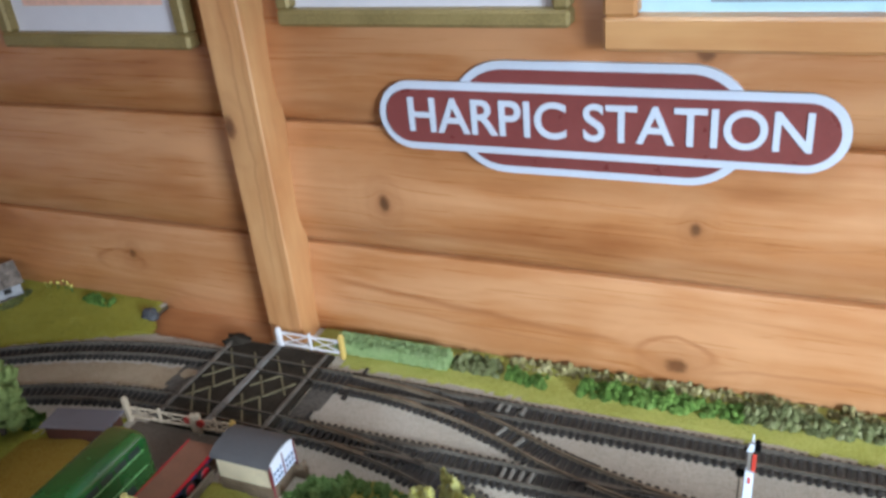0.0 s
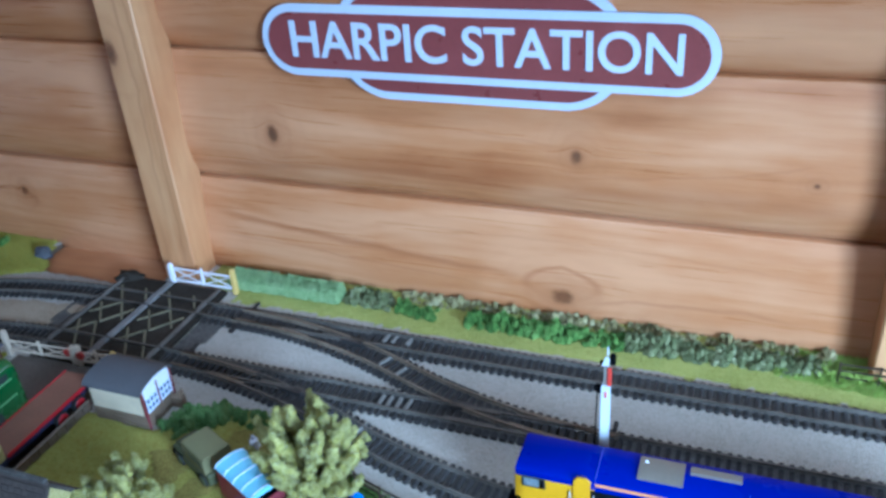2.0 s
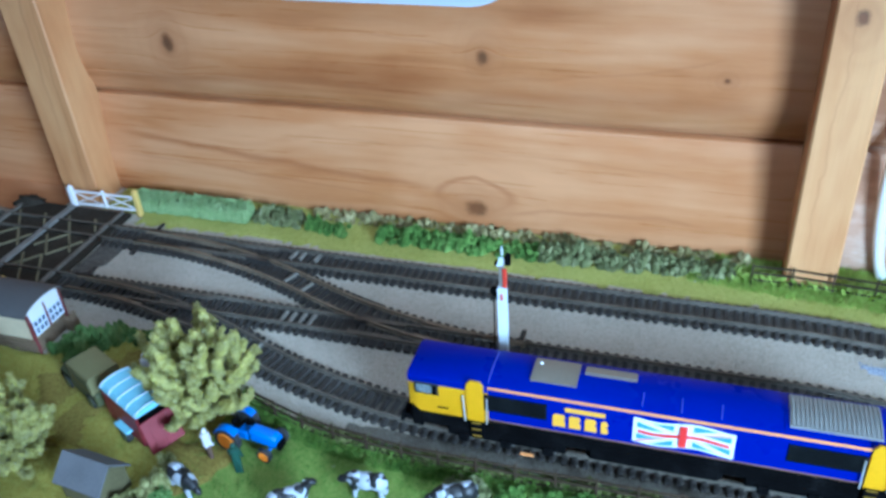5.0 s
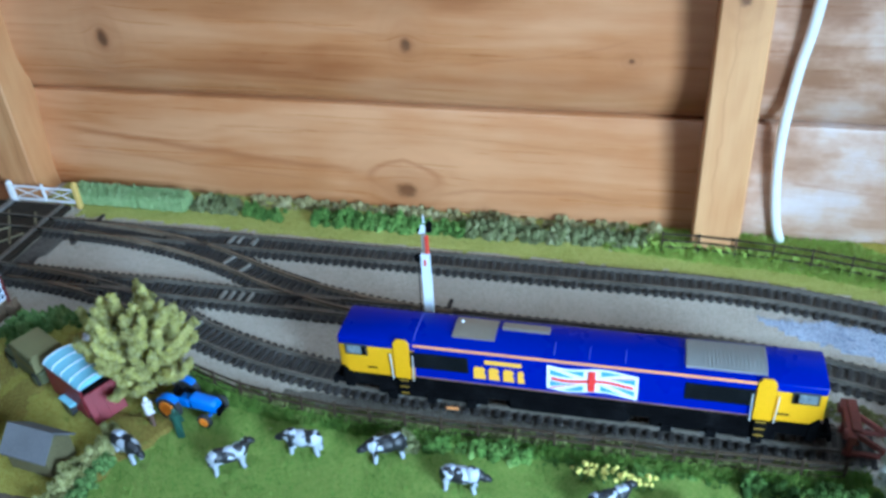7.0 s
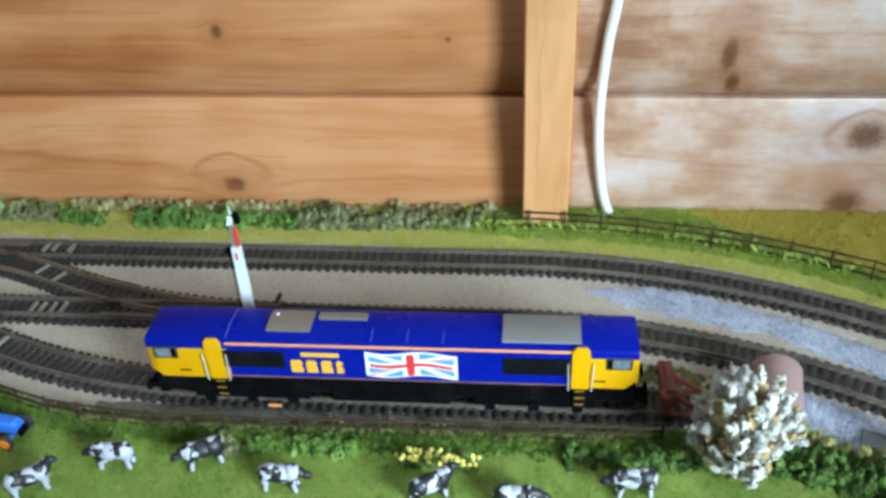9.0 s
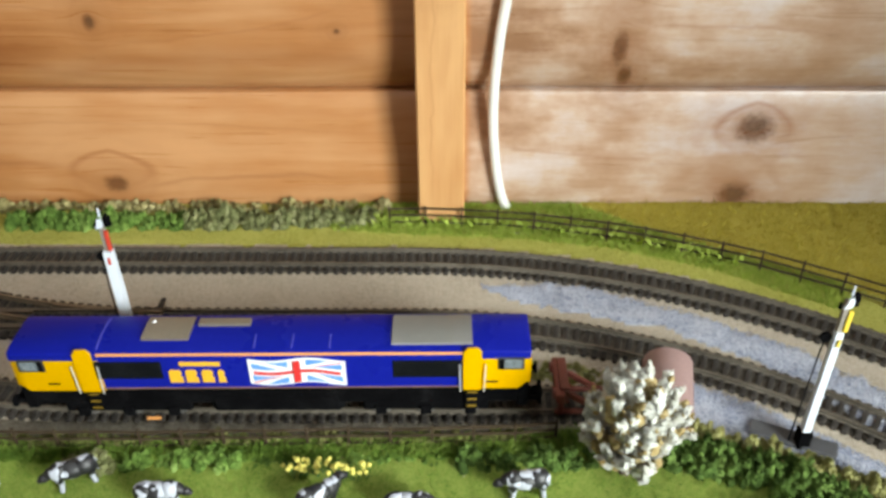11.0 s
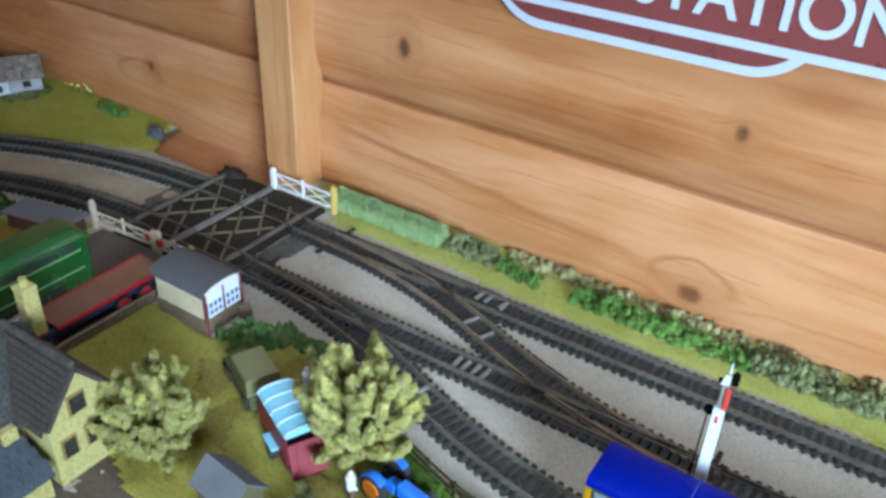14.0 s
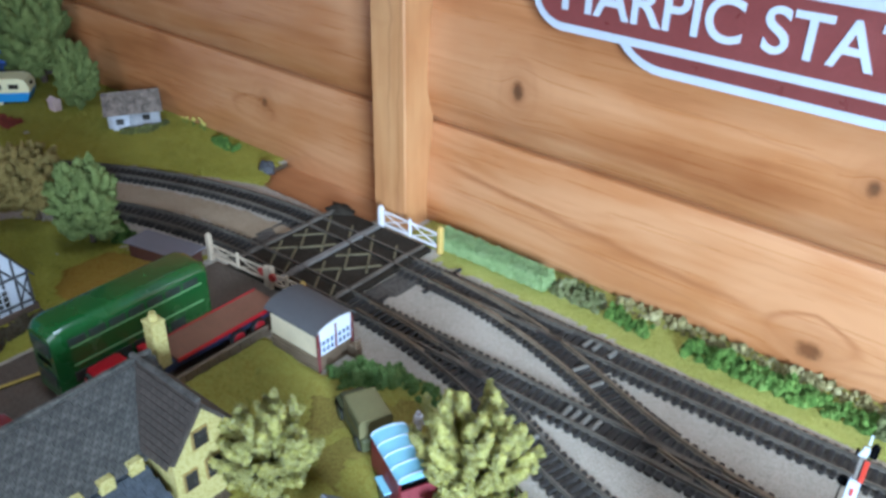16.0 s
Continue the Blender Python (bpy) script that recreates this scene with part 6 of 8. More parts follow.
back_fence = [(0.214, -0.0375), (0.240, -0.0372)] + [(X_R + 0.549 * math.sin(radians(a)), -0.586 + 0.549 * math.cos(radians(a))) for a in range(2, 62, 2)]
stuff("fence_growth", blades_mesh("fence_growth", roots([(x, y + 0.0024) for x, y in back_fence[:14]] + [(x, y + 0.0004) for x, y in back_fence[13::-1]], 7000, 0.0006, 44), 0.0105, 0.00036, m_grass_lime, 45), "long bright green grass growing along the lineside fence", "grass")
fence("brown three-rail lineside fence following the outer track", back_fence, 0.0257, 0.0190, (0.0060, 0.0115, 0.0170))
fence("brown three-rail fence between siding and meadow", C_FENCE, 0.0215, 0.0165, (0.0045, 0.0095, 0.0145))

# low brown wall round the paddock
m_brown_wall = surface("brown_plank_fence", (0.165, 0.115, 0.075), 0.75, 0, 0.25)
pw = thing("plank_fence", "low brown plank fence beside the flatbed lorry", "fence")
for k in range(9):
    part("plank_panel", Shape().box((-0.2835, -0.2850 + 0.0088 * k, 0.0040), (0.0018, 0.0084, 0.0080), bev=0.0003), m_brown_wall, pw)
part("capping", Shape().box((-0.2835, -0.2498, 0.0084), (0.0026, 0.080, 0.0012), bev=0.0003), m_brown_wall, pw)

# ---------------------------------------------------------------- lineside: signals, buffer stop, huts
m_signal_white = surface("signal_white", (0.56, 0.62, 0.69), 0.45, 0, 0.04)
m_signal_grey = surface("grey_brown_ironwork", (0.22, 0.19, 0.16), 0.6, 0, 0.2)
m_brick_red = surface("red_brown_plastic", (0.165, 0.036, 0.026), 0.55, 0, 0.2)
m_mauve = surface("mauve_brown_roof", (0.27, 0.165, 0.155), 0.6, 0, 0.12)
m_rustwall = surface("rust_brown_wall", (0.135, 0.052, 0.036), 0.7, 0, 0.25)
m_slab = surface("dark_slate_slab", (0.060, 0.062, 0.068), 0.6, 0, 0.2)


def semaphore(label, x, y, arm_mat, foot, height=0.1000, slim=1.0):
    t = thing("semaphore_signal", label, "signal", Matrix.Translation((x, y, 0)), group="semaphore signals")
    b, a, neck = 0.0027 * slim, 0.0023 * slim, height - 0.0190
    post = Shape().add([(-b, -b, 0), (b, -b, 0), (b, b, 0), (-b, b, 0), (-a, -a, neck), (a, -a, neck), (a, a, neck), (-a, a, neck)], [(0, 1, 5, 4), (1, 2, 6, 5), (2, 3, 7, 6), (3, 0, 4, 7), (4, 5, 6, 7), (3, 2, 1, 0)])
    part("post", post, m_signal_white, t, "white tapering post")
    if foot:
        part("post_foot", Shape().box((0, 0, 0.0065), (0.0066, 0.0066, 0.0130), bev=0.0004), m_black, t, "black painted foot")
    part("post_neck", Shape().box((-0.0003, 0.0004, height - 0.0100), (0.0028, 0.0024, 0.0190), bev=0.0003), m_signal_grey, t, "grey-brown upper post")
    part("arm", Shape().box((0.0019, -0.0010, height - 0.0122), (0.0022, 0.0014, 0.0125), bev=0.0002), arm_mat, t, "lowered signal arm")
    part("arm_stripe", Shape().box((0.0002, -0.0026, height - 0.0245), (0.0013, 0.0006, 0.0042)), arm_mat, t)
    part("sighting_plate", slab_xz([(-0.0024, -0.0028), (0.0014, -0.0018), (0.0018, 0.0008), (0.0013, 0.0034), (-0.0008, 0.0030), (-0.0011, 0.0006)], -0.0006, 0.0006).moved(Matrix.Translation((-0.0002, -0.0014, height - 0.0016))), m_signal_white, t, "white plate")
    part("lamp", Shape().box((0.0032, 0.0010, height - 0.0010), (0.0034, 0.0034, 0.0066), bev=0.0006).tube((0.0032, 0.0010, height + 0.0022), (0.0032, 0.0010, height + 0.0036), 0.0012, 0.0006, n=8).box((-0.0032, 0.0004, height - 0.0040), (0.0014, 0.0016, 0.0034), bev=0.0003), m_black, t, "black signal lamp")
    part("finial", Shape().tube((0.0004, 0, height + 0.0024), (0.0004, 0, height + 0.0072), 0.0006, 0.0004, n=8).blob((0.0004, 0, height + 0.0072), 0.0006, 1, 0), m_signal_white, t, "pointed white finial")
    part("counterweight", Shape().tube((-0.0048, 0.0004, height - 0.0235), (-0.0048, 0.0022, height - 0.0235), 0.0027, n=12).box((-0.0024, 0.0010, height - 0.0225), (0.005, 0.0008, 0.0010)), m_black, t, "black counterweight")
    part("pull_rod", Shape().tube((-0.0052, 0.0012, height - 0.026), (-0.0064, 0.0012, 0.002), 0.0004, n=6), m_black, t, "thin black pull rod")
    return t


semaphore("white semaphore signal with a red arm between the tracks", 0.0890, -0.1800, surface("signal_red", (0.52, 0.045, 0.025), 0.45, 0, 0.08), False)
sig = semaphore("white semaphore signal with a yellow arm and black foot", 0.4530, -0.2420, surface("signal_yellow", (0.62, 0.42, 0.05), 0.45, 0, 0.08), True, 0.0980, 0.78)
single("slate_slab", Shape().box((0, 0, 0.0014), (0.0440, 0.0110, 0.0028), bev=0.0006), m_slab, "dark grey concrete slab at the foot of the signal", "slab", Matrix.Translation((0.4500, -0.2385, 0.0008)) @ Matrix.Rotation(radians(-24), 4, "Z"))

buf = thing("buffer_stop", "red-brown buffer stop at the end of the siding", "buffer stop", Matrix.Translation((0.3300, C_Y, 0.0036)))
for sy in (-1, 1):
    part("upright", Shape().box((0, sy * 0.0085, 0.0105), (0.0032, 0.0030, 0.0210), bev=0.0003), m_brick_red, buf)
    part("raking_strut", Shape().box((0, 0, 0), (0.0290, 0.0024, 0.0026), m=Matrix.Translation((0.0125, sy * 0.0085, 0.0085)) @ Matrix.Rotation(radians(34), 4, "Y")), m_brick_red, buf)
    part("foot_rail", Shape().box((0.0110, sy * 0.0085, 0.0016), (0.0280, 0.0026, 0.0024), bev=0.0003), m_brick_red, buf)
    part("buffer_pad", Shape().tube((-0.0050, sy * 0.0100, 0.0165), (-0.0022, sy * 0.0100, 0.0165), 0.0030, n=12), m_brick_red, buf)
part("buffer_beam", Shape().box((-0.0012, 0, 0.0165), (0.0050, 0.0300, 0.0060), bev=0.0006).box((0.0010, 0, 0.0210), (0.0050, 0.0240, 0.0020), bev=0.0004), m_brick_red, buf)
part("cross_tie", Shape().box((0.0030, 0, 0.0090), (0.0024, 0.0180, 0.0026), bev=0.0003), m_brick_red, buf)


def arch(w, z0, rise, n=10):
    """Half-round roof outline over a width, as (y, z)."""
    return [(w * math.cos(math.pi * k / n), z0 + rise * math.sin(math.pi * k / n)) for k in range(n + 1)]


def arched_hut(label, m, lx, ly, wall, rise, m_wall, m_roof, over=0.0016):
    t = thing("platelayers_hut", label, "hut", m)
    part("hut_body", Shape().prism([(-ly / 2, 0), (ly / 2, 0)] + arch(ly / 2, wall, rise * 0.9)[0:], "x", -lx / 2, lx / 2), m_wall, t, "", smooth=25)
    outer, inner = arch(ly / 2 + over, wall - 0.0006, rise + 0.0008), arch(ly / 2 + over - 0.001, wall - 0.0006, rise - 0.0002)
    part("roof", Shape().prism(outer + inner[::-1], "x", -lx / 2 - over, lx / 2 + over), m_roof, t, "", smooth=40)
    part("door", Shape().box((lx / 2 + 0.0003, 0, wall * 0.45), (0.0008, ly * 0.32, wall * 0.85), bev=0.0002), m_black, t)
    return t


arched_hut("small brown hut with a rounded mauve roof", Matrix.Translation((0.3860, -0.2200, 0)) @ Matrix.Rotation(radians(-12), 4, "Z") @ Matrix.Rotation(radians(90), 4, "Z"), 0.0380, 0.0240, 0.0200, 0.0110, m_rustwall, m_mauve)

# ---------------------------------------------------------------- signal cabin
m_cream = surface("cream_boarding", (0.66, 0.55, 0.37), 0.6, 0, 0.08)
m_cabin_base = surface("brown_cabin_base", (0.17, 0.115, 0.070), 0.75, 0, 0.25)
m_felt = surface("grey_roof_felt", (0.078, 0.073, 0.074), 0.7, 0, 0.12)
m_bluewhite = surface("bluish_white_frames", (0.66, 0.72, 0.84), 0.45, 0, 0.05)
m_dark_maroon = surface("maroon_post", (0.16, 0.03, 0.03), 0.5, 0, 0.15)
CX, CY, CW, CD = -0.2480, -0.2015, 0.0460, 0.0315
cabin = thing("signal_cabin", "cream and brown signal cabin with a curved grey roof", "signal box", Matrix.Translation((CX, CY, 0)))
part("brown_base", Shape().box((0, 0, 0.0062), (CW, CD, 0.0124), bev=0.0003), m_cabin_base, cabin, "brown timber base")
for k in range(3):
    part("base_board", Shape().box((0, -CD / 2 - 0.0004, 0.0022 + 0.0040 * k), (CW + 0.0008, 0.0010, 0.0034), bev=0.0003), m_cabin_base, cabin)
part("cabin_body", Shape().prism([(-CD / 2, 0.0124), (CD / 2, 0.0124)] + arch(CD / 2, 0.0325, 0.0046, 12), "x", -CW / 2, CW / 2 - 0.0004), m_cream, cabin, "cream boarded walls", smooth=20)
outer, inner = arch(CD / 2 + 0.0028, 0.0318, 0.0066, 14), arch(CD / 2 + 0.0022, 0.0318, 0.0054, 14)
part("cabin_roof", Shape().prism(outer + inner[::-1], "x", -CW / 2 - 0.0030, CW / 2 + 0.0016), m_felt, cabin, "grey felt roof", smooth=40)
for sy in (-1, 1):
    part("corner_post", Shape().box((CW / 2, sy * (CD / 2 - 0.0004), 0.0160), (0.0022, 0.0022, 0.0325), bev=0.0003), m_dark_maroon, cabin, "maroon corner post")
part("corner_post", Shape().box((CW / 2 + 0.0006, 0, 0.0230), (0.0012, 0.0012, 0.0200)), m_dark_maroon, cabin)
part("white_gable", Shape().prism([(-CD / 2 + 0.001, 0.0262), (CD / 2 - 0.001, 0.0262)] + arch(CD / 2 - 0.001, 0.0325, 0.0042, 12), "x", CW / 2 - 0.0002, CW / 2 + 0.0008), m_white, cabin, "white gable panel")
for sy in (-1, 1):
    wc = sy * 0.0074
    w = part("end_window", Shape().box((CW / 2 + 0.0002, wc, 0.0202), (0.0008, 0.0124, 0.0116)), surface("dark_blue_glazing", (0.12, 0.155, 0.215), 0.25, 0, 0.3), cabin, "end window with white glazing bars")
    for k in range(4):
        part("glazing_bar", Shape().box((CW / 2 + 0.0008, wc - 0.0057 + 0.0038 * k, 0.0202), (0.0008, 0.0008, 0.0116)), m_bluewhite, w)
    for k in range(3):
        part("glazing_bar", Shape().box((CW / 2 + 0.0009, wc, 0.0148 + 0.0054 * k), (0.0007, 0.0126, 0.0011)), m_bluewhite, w)
part("cabin_stair", Shape().box((CW / 2 + 0.0050, CD / 2 - 0.0030, 0.0050), (0.0100, 0.0050, 0.0100), bev=0.0004).box((CW / 2 + 0.0080, CD / 2 - 0.0030, 0.0120), (0.0012, 0.0050, 0.0060)), m_cabin_base, cabin, "brown stair landing")

# ---------------------------------------------------------------- road vehicles
m_bus = surface("deep_green_coachwork", (0.008, 0.082, 0.018), 0.24, 0, 0.08, 400, 30, 0.0, coat=0.6)
m_bus_line = surface("pale_green_band", (0.15, 0.35, 0.13), 0.4, 0, 0.05)
m_bus_glass = surface("bus_glazing", (0.030, 0.045, 0.036), 0.15, 0, 0.2, 300, 50, 0.0)
m_tyre = surface("black_tyre", (0.018, 0.018, 0.019), 0.8, 0, 0.2)


def rounded_poly(w, z0, z1, r, n=5):
    """Outline of a body with a rounded top, as (across, z)."""
    out = [(-w, z0), (w, z0)]
    for k in range(n + 1):
        t = math.pi / 2 * k / n
        out.append((w - r + r * math.cos(t), z1 - r + r * math.sin(t)))
    for k in range(n + 1):
        t = math.pi / 2 + math.pi / 2 * k / n
        out.append((-w + r + r * math.cos(t), z1 - r + r * math.sin(t)))
    return out


def wheel(parent, x, y, r, wid, m_rim, name="wheel"):
    s = Shape().tube((x, y - wid / 2, r), (x, y + wid / 2, r), r, n=20)
    w = part(name, s, m_tyre, parent, "black tyre", smooth=40)
    side = 1 if y > 0 else -1
    part("hub", Shape().tube((x, y + side * wid * 0.40, r), (x, y + side * wid * 0.62, r), r * 0.80, r * 0.68, n=16), m_rim, w, "", smooth=40)
    return w


def bus(m):
    """Double-deck bus, nose towards -x of its own frame."""
    t = thing("double_deck_bus", "green model double-deck bus parked on the road", "bus", m)
    L, W, H = 0.1120, 0.0325, 0.0580
    body = stations(Shape(), [(-L / 2, [(y * 0.80, max(z, 0.007) if z < 0.05 else z - 0.005) for y, z in rounded_poly(W / 2, 0.0045, H, 0.0080, 7)]), (-L / 2 + 0.004, [(y * 0.96, z if z < 0.05 else z - 0.0012) for y, z in rounded_poly(W / 2, 0.0045, H, 0.0080, 7)]), (-L / 2 + 0.010, rounded_poly(W / 2, 0.0045, H, 0.0080, 7)), (L / 2 - 0.006, rounded_poly(W / 2, 0.0045, H, 0.0080, 7)), (L / 2, [(y * 0.93, z if z < 0.05 else z - 0.003) for y, z in rounded_poly(W / 2, 0.0045, H, 0.0080, 7)])])
    part("coachwork", body, m_bus, t, "glossy green coachwork", smooth=30)
    for sy in (-1, 1):
        for z, lab in ((0.0300, "pale green waistband"), (0.0435, "pale green window line")):
            part("waistband", Shape().box((0.002, sy * (W / 2 + 0.0001), z), (L - 0.016, 0.0006, 0.0012)), m_bus_line, t, lab)
        for row, z, hh in ((0, 0.0470, 0.0058), (1, 0.0215, 0.0075)):
            for k in range(7):
                if row == 1 and k == 6:
                    continue
                part("side_window", Shape().box((-L / 2 + 0.0150 + 0.0138 * k, sy * (W / 2 + 0.0001), z), (0.0118, 0.0007, hh), bev=0.0003), m_bus_glass, t, "dark side window")
        for x in (-0.034, 0.030):
            wheel(t, x, sy * (W / 2 - 0.0030), 0.0064, 0.0040, m_bus)
    for z, hh in ((0.0430, 0.0095), (0.0200, 0.0095)):
        part("front_window", Shape().box((-L / 2 - 0.0001, 0, z), (0.0016, W * 0.66, hh), bev=0.0004), m_bus_glass, t)
        part("rear_window", Shape().box((L / 2 + 0.0001, 0, z), (0.0010, W * 0.60, hh * 0.8), bev=0.0004), m_bus_glass, t)
    part("destination_panel", Shape().box((-L / 2 + 0.0006, 0, 0.0322), (0.0014, W * 0.5, 0.0050), bev=0.0003), m_black, t, "black destination panel")
    return t


bus(Matrix.Translation((-0.3315, -0.2885, 0.0008)) @ Matrix.Rotation(radians(90), 4, "Z"))

m_lorry_red = surface("lorry_red", (0.42, 0.010, 0.018), 0.38, 0, 0.08)
m_bed_brown = surface("brown_load_bed", (0.195, 0.080, 0.045), 0.65, 0, 0.15)
m_navy = surface("navy_chassis", (0.022, 0.036, 0.085), 0.5, 0, 0.2)
lorry = thing("flatbed_lorry", "red flatbed lorry with a brown load bed", "lorry", Matrix.Translation((-0.3015, -0.2620, 0.0008)) @ Matrix.Rotation(radians(90), 4, "Z"))
part("load_bed", Shape().box((0.0240, 0, 0.0162), (0.0860, 0.0260, 0.0018), bev=0.0003), m_bed_brown, lorry, "brown load bed")
for sy in (-1, 1):
    part("side_rave", Shape().box((0.0240, sy * 0.0135, 0.0162), (0.0864, 0.0010, 0.0028), bev=0.0002), m_lorry_red, lorry, "red bed edge")
    part("chassis_rail", Shape().box((0.0095, sy * 0.0080, 0.0110), (0.1130, 0.0040, 0.0070), bev=0.0005), m_navy, lorry, "navy chassis")
    for x in (-0.0560, 0.0300, 0.0480):
        wheel(lorry, x, sy * 0.0115, 0.0062, 0.0036, m_lorry_red)
part("cab", stations(Shape(), [(-0.0700, rounded_poly(0.0110, 0.0055, 0.0205, 0.003)), (-0.0665, rounded_poly(0.0118, 0.0045, 0.0275, 0.004)), (-0.0480, rounded_poly(0.0118, 0.0045, 0.0280, 0.004)), (-0.0460, rounded_poly(0.0112, 0.0060, 0.0272, 0.004))]), m_lorry_red, lorry, "red cab", smooth=30)
part("headboard", Shape().box((-0.0290, 0, 0.0190), (0.0060, 0.0240, 0.0075), bev=0.0004), m_lorry_red, lorry, "red headboard")
part("windscreen", Shape().box((-0.0688, 0, 0.0215), (0.0022, 0.0180, 0.0062), bev=0.0004), m_bus_glass, lorry)
for sy in (-1, 1):
    part("cab_window", Shape().box((-0.0575, sy * 0.0118, 0.0215), (0.0110, 0.0008, 0.0056), bev=0.0003), m_bus_glass, lorry)

# Land vehicle with a canvas back, and the cattle trailer behind it
m_olive = surface("olive_canvas", (0.165, 0.145, 0.060), 0.75, 0, 0.12)
m_olive_dark = surface("olive_bodywork", (0.070, 0.075, 0.032), 0.5, 0, 0.15)
AXIS = -25.0
jeep = thing("canvas_backed_truck", "olive four-wheel-drive truck with a canvas back in the paddock", "truck", Matrix.Translation((-0.1625, -0.2385, 0.0014)) @ Matrix.Rotation(radians(AXIS), 4, "Z"))
part("canvas_back", Shape().prism(rounded_poly(0.0104, 0.0130, 0.0258, 0.0020, 3), "x", -0.0075, 0.0190), m_olive, jeep, "olive canvas back", smooth=30)
part("bodywork", Shape().box((-0.0010, 0, 0.0088), (0.0460, 0.0205, 0.0090), bev=0.0010).box((-0.0175, 0, 0.0135), (0.0130, 0.0160, 0.0030), bev=0.0010), m_olive_dark, jeep, "olive bodywork", smooth=30)
part("windscreen", Shape().box((-0.0085, 0, 0.0185), (0.0014, 0.0185, 0.0075), bev=0.0003), m_bus_glass, jeep)
part("front_bumper", Shape().box((-0.0250, 0, 0.0060), (0.0024, 0.0210, 0.0026), bev=0.0004), m_black, jeep)
for sy in (-1, 1):
    part("front_wing", Shape().box((-0.0170, sy * 0.0088, 0.0105), (0.0140, 0.0036, 0.0030), bev=0.0008), m_black, jeep, "dark front wing")
    for x in (-0.0165, 0.0130):
        wheel(jeep, x, sy * 0.0092, 0.0050, 0.0034, m_olive_dark)
    part("side_window", Shape().box((0.0090, sy * 0.0105, 0.0205), (0.0160, 0.0005, 0.0045)), m_olive_dark, jeep)

m_trailer_red = surface("trailer_red", (0.195, 0.017, 0.024), 0.5, 0, 0.12)
m_trailer_blue = surface("pale_blue_roof", (0.22, 0.50, 0.62), 0.5, 0, 0.08)
trailer = thing("cattle_trailer", "red cattle trailer with a pale blue ribbed roof", "trailer", Matrix.Translation((-0.1140, -0.2585, 0.0014)) @ Matrix.Rotation(radians(AXIS), 4, "Z"))
TL, TW, TH = 0.0400, 0.0205, 0.0275
part("side_wall", Shape().box((0, -TW / 2, 0.0150), (TL, 0.0014, 0.0220), bev=0.0003), m_trailer_red, trailer)
part("side_wall", Shape().box((0, TW / 2, 0.0150), (TL, 0.0014, 0.0220), bev=0.0003), m_trailer_red, trailer)
part("front_wall", Shape().box((-TL / 2, 0, 0.0150), (0.0014, TW, 0.0220), bev=0.0003), m_trailer_red, trailer)
part("trailer_floor", Shape().box((0, 0, 0.0046), (TL, TW, 0.0018)), m_black, trailer)
# solid black block in place of the shade inside the trailer
part("interior", Shape().box((0.001, 0, 0.0150), (TL - 0.006, TW - 0.002, 0.0190)), m_black, trailer, "black block standing in for the shaded interior")
ramp_door = part("tail_ramp", Shape().box((0, 0, 0), (0.0014, TW + 0.001, 0.0205), bev=0.0003, m=Matrix.Translation((TL / 2 + 0.0040, 0, 0.0118)) @ Matrix.Rotation(radians(-20), 4, "Y")), m_trailer_red, trailer, "red tail ramp")
for k in range(3):
    part("ramp_batten", Shape().box((0.0009, -0.0060 + 0.0060 * k, 0), (0.0008, 0.0007, 0.0195), m=Matrix.Translation((TL / 2 + 0.0040, 0, 0.0118)) @ Matrix.Rotation(radians(-20), 4, "Y")), m_trailer_red, ramp_door)
roof_out = [(TW / 2 + 0.0008, TH - 0.0008)] + [(TW / 2 * math.cos(math.pi * k / 10), TH + 0.0028 * math.sin(math.pi * k / 10)) for k in range(0, 11)] + [(-TW / 2 - 0.0008, TH - 0.0008)]
part("trailer_roof", Shape().prism(roof_out, "x", -TL / 2 - 0.0010, TL / 2 + 0.0010), m_trailer_blue, trailer, "pale blue roof", smooth=40)
for k in range(5):
    x = -TL / 2 + 0.0005 + (TL - 0.001) * k / 4
    part("roof_rib", Shape().prism([(y * 1.02, z + 0.0004) for y, z in roof_out], "x", x - 0.00038, x + 0.00038), m_bluewhite, trailer, "white roof rib", smooth=40)
for sy in (-1, 1):
    wheel(trailer, 0.0030, sy * (TW / 2 + 0.0028), 0.0050, 0.0034, m_olive_dark)
    part("mudguard", Shape().box((0.0030, sy * (TW / 2 + 0.0030), 0.0108), (0.0145, 0.0044, 0.0012), bev=0.0004), m_trailer_blue, trailer, "pale blue mudguard")
part("drawbar", Shape().tube((-TL / 2, 0, 0.0060), (-TL / 2 - 0.0080, 0, 0.0060), 0.0010, n=8), m_black, trailer)

# tractor
m_tr_blue = surface("tractor_blue", (0.017, 0.135, 0.52), 0.4, 0, 0.08)
m_tr_orange = surface("tractor_orange", (0.85, 0.235, 0.014), 0.45, 0, 0.08)
tractor = thing("tractor", "blue model tractor with orange wheels under the tree", "tractor", Matrix.Translation((-0.0415, -0.2555, 0.0014)) @ Matrix.Rotation(radians(-8), 4, "Z") @ Matrix.Scale(0.93, 4))
part("bonnet", stations(Shape(), [(0.0020, rounded_poly(0.0042, 0.0080, 0.0160, 0.0026)), (0.0180, rounded_poly(0.0042, 0.0078, 0.0156, 0.0026)), (0.0205, rounded_poly(0.0036, 0.0085, 0.0140, 0.0026))]), m_tr_blue, tractor, "blue bonnet", smooth=30)
part("engine_block", Shape().box((0.0080, 0, 0.0068), (0.0200, 0.0052, 0.0040), bev=0.0004).box((0.0215, 0, 0.0080), (0.0022, 0.0072, 0.0050), bev=0.0004), m_black, tractor)
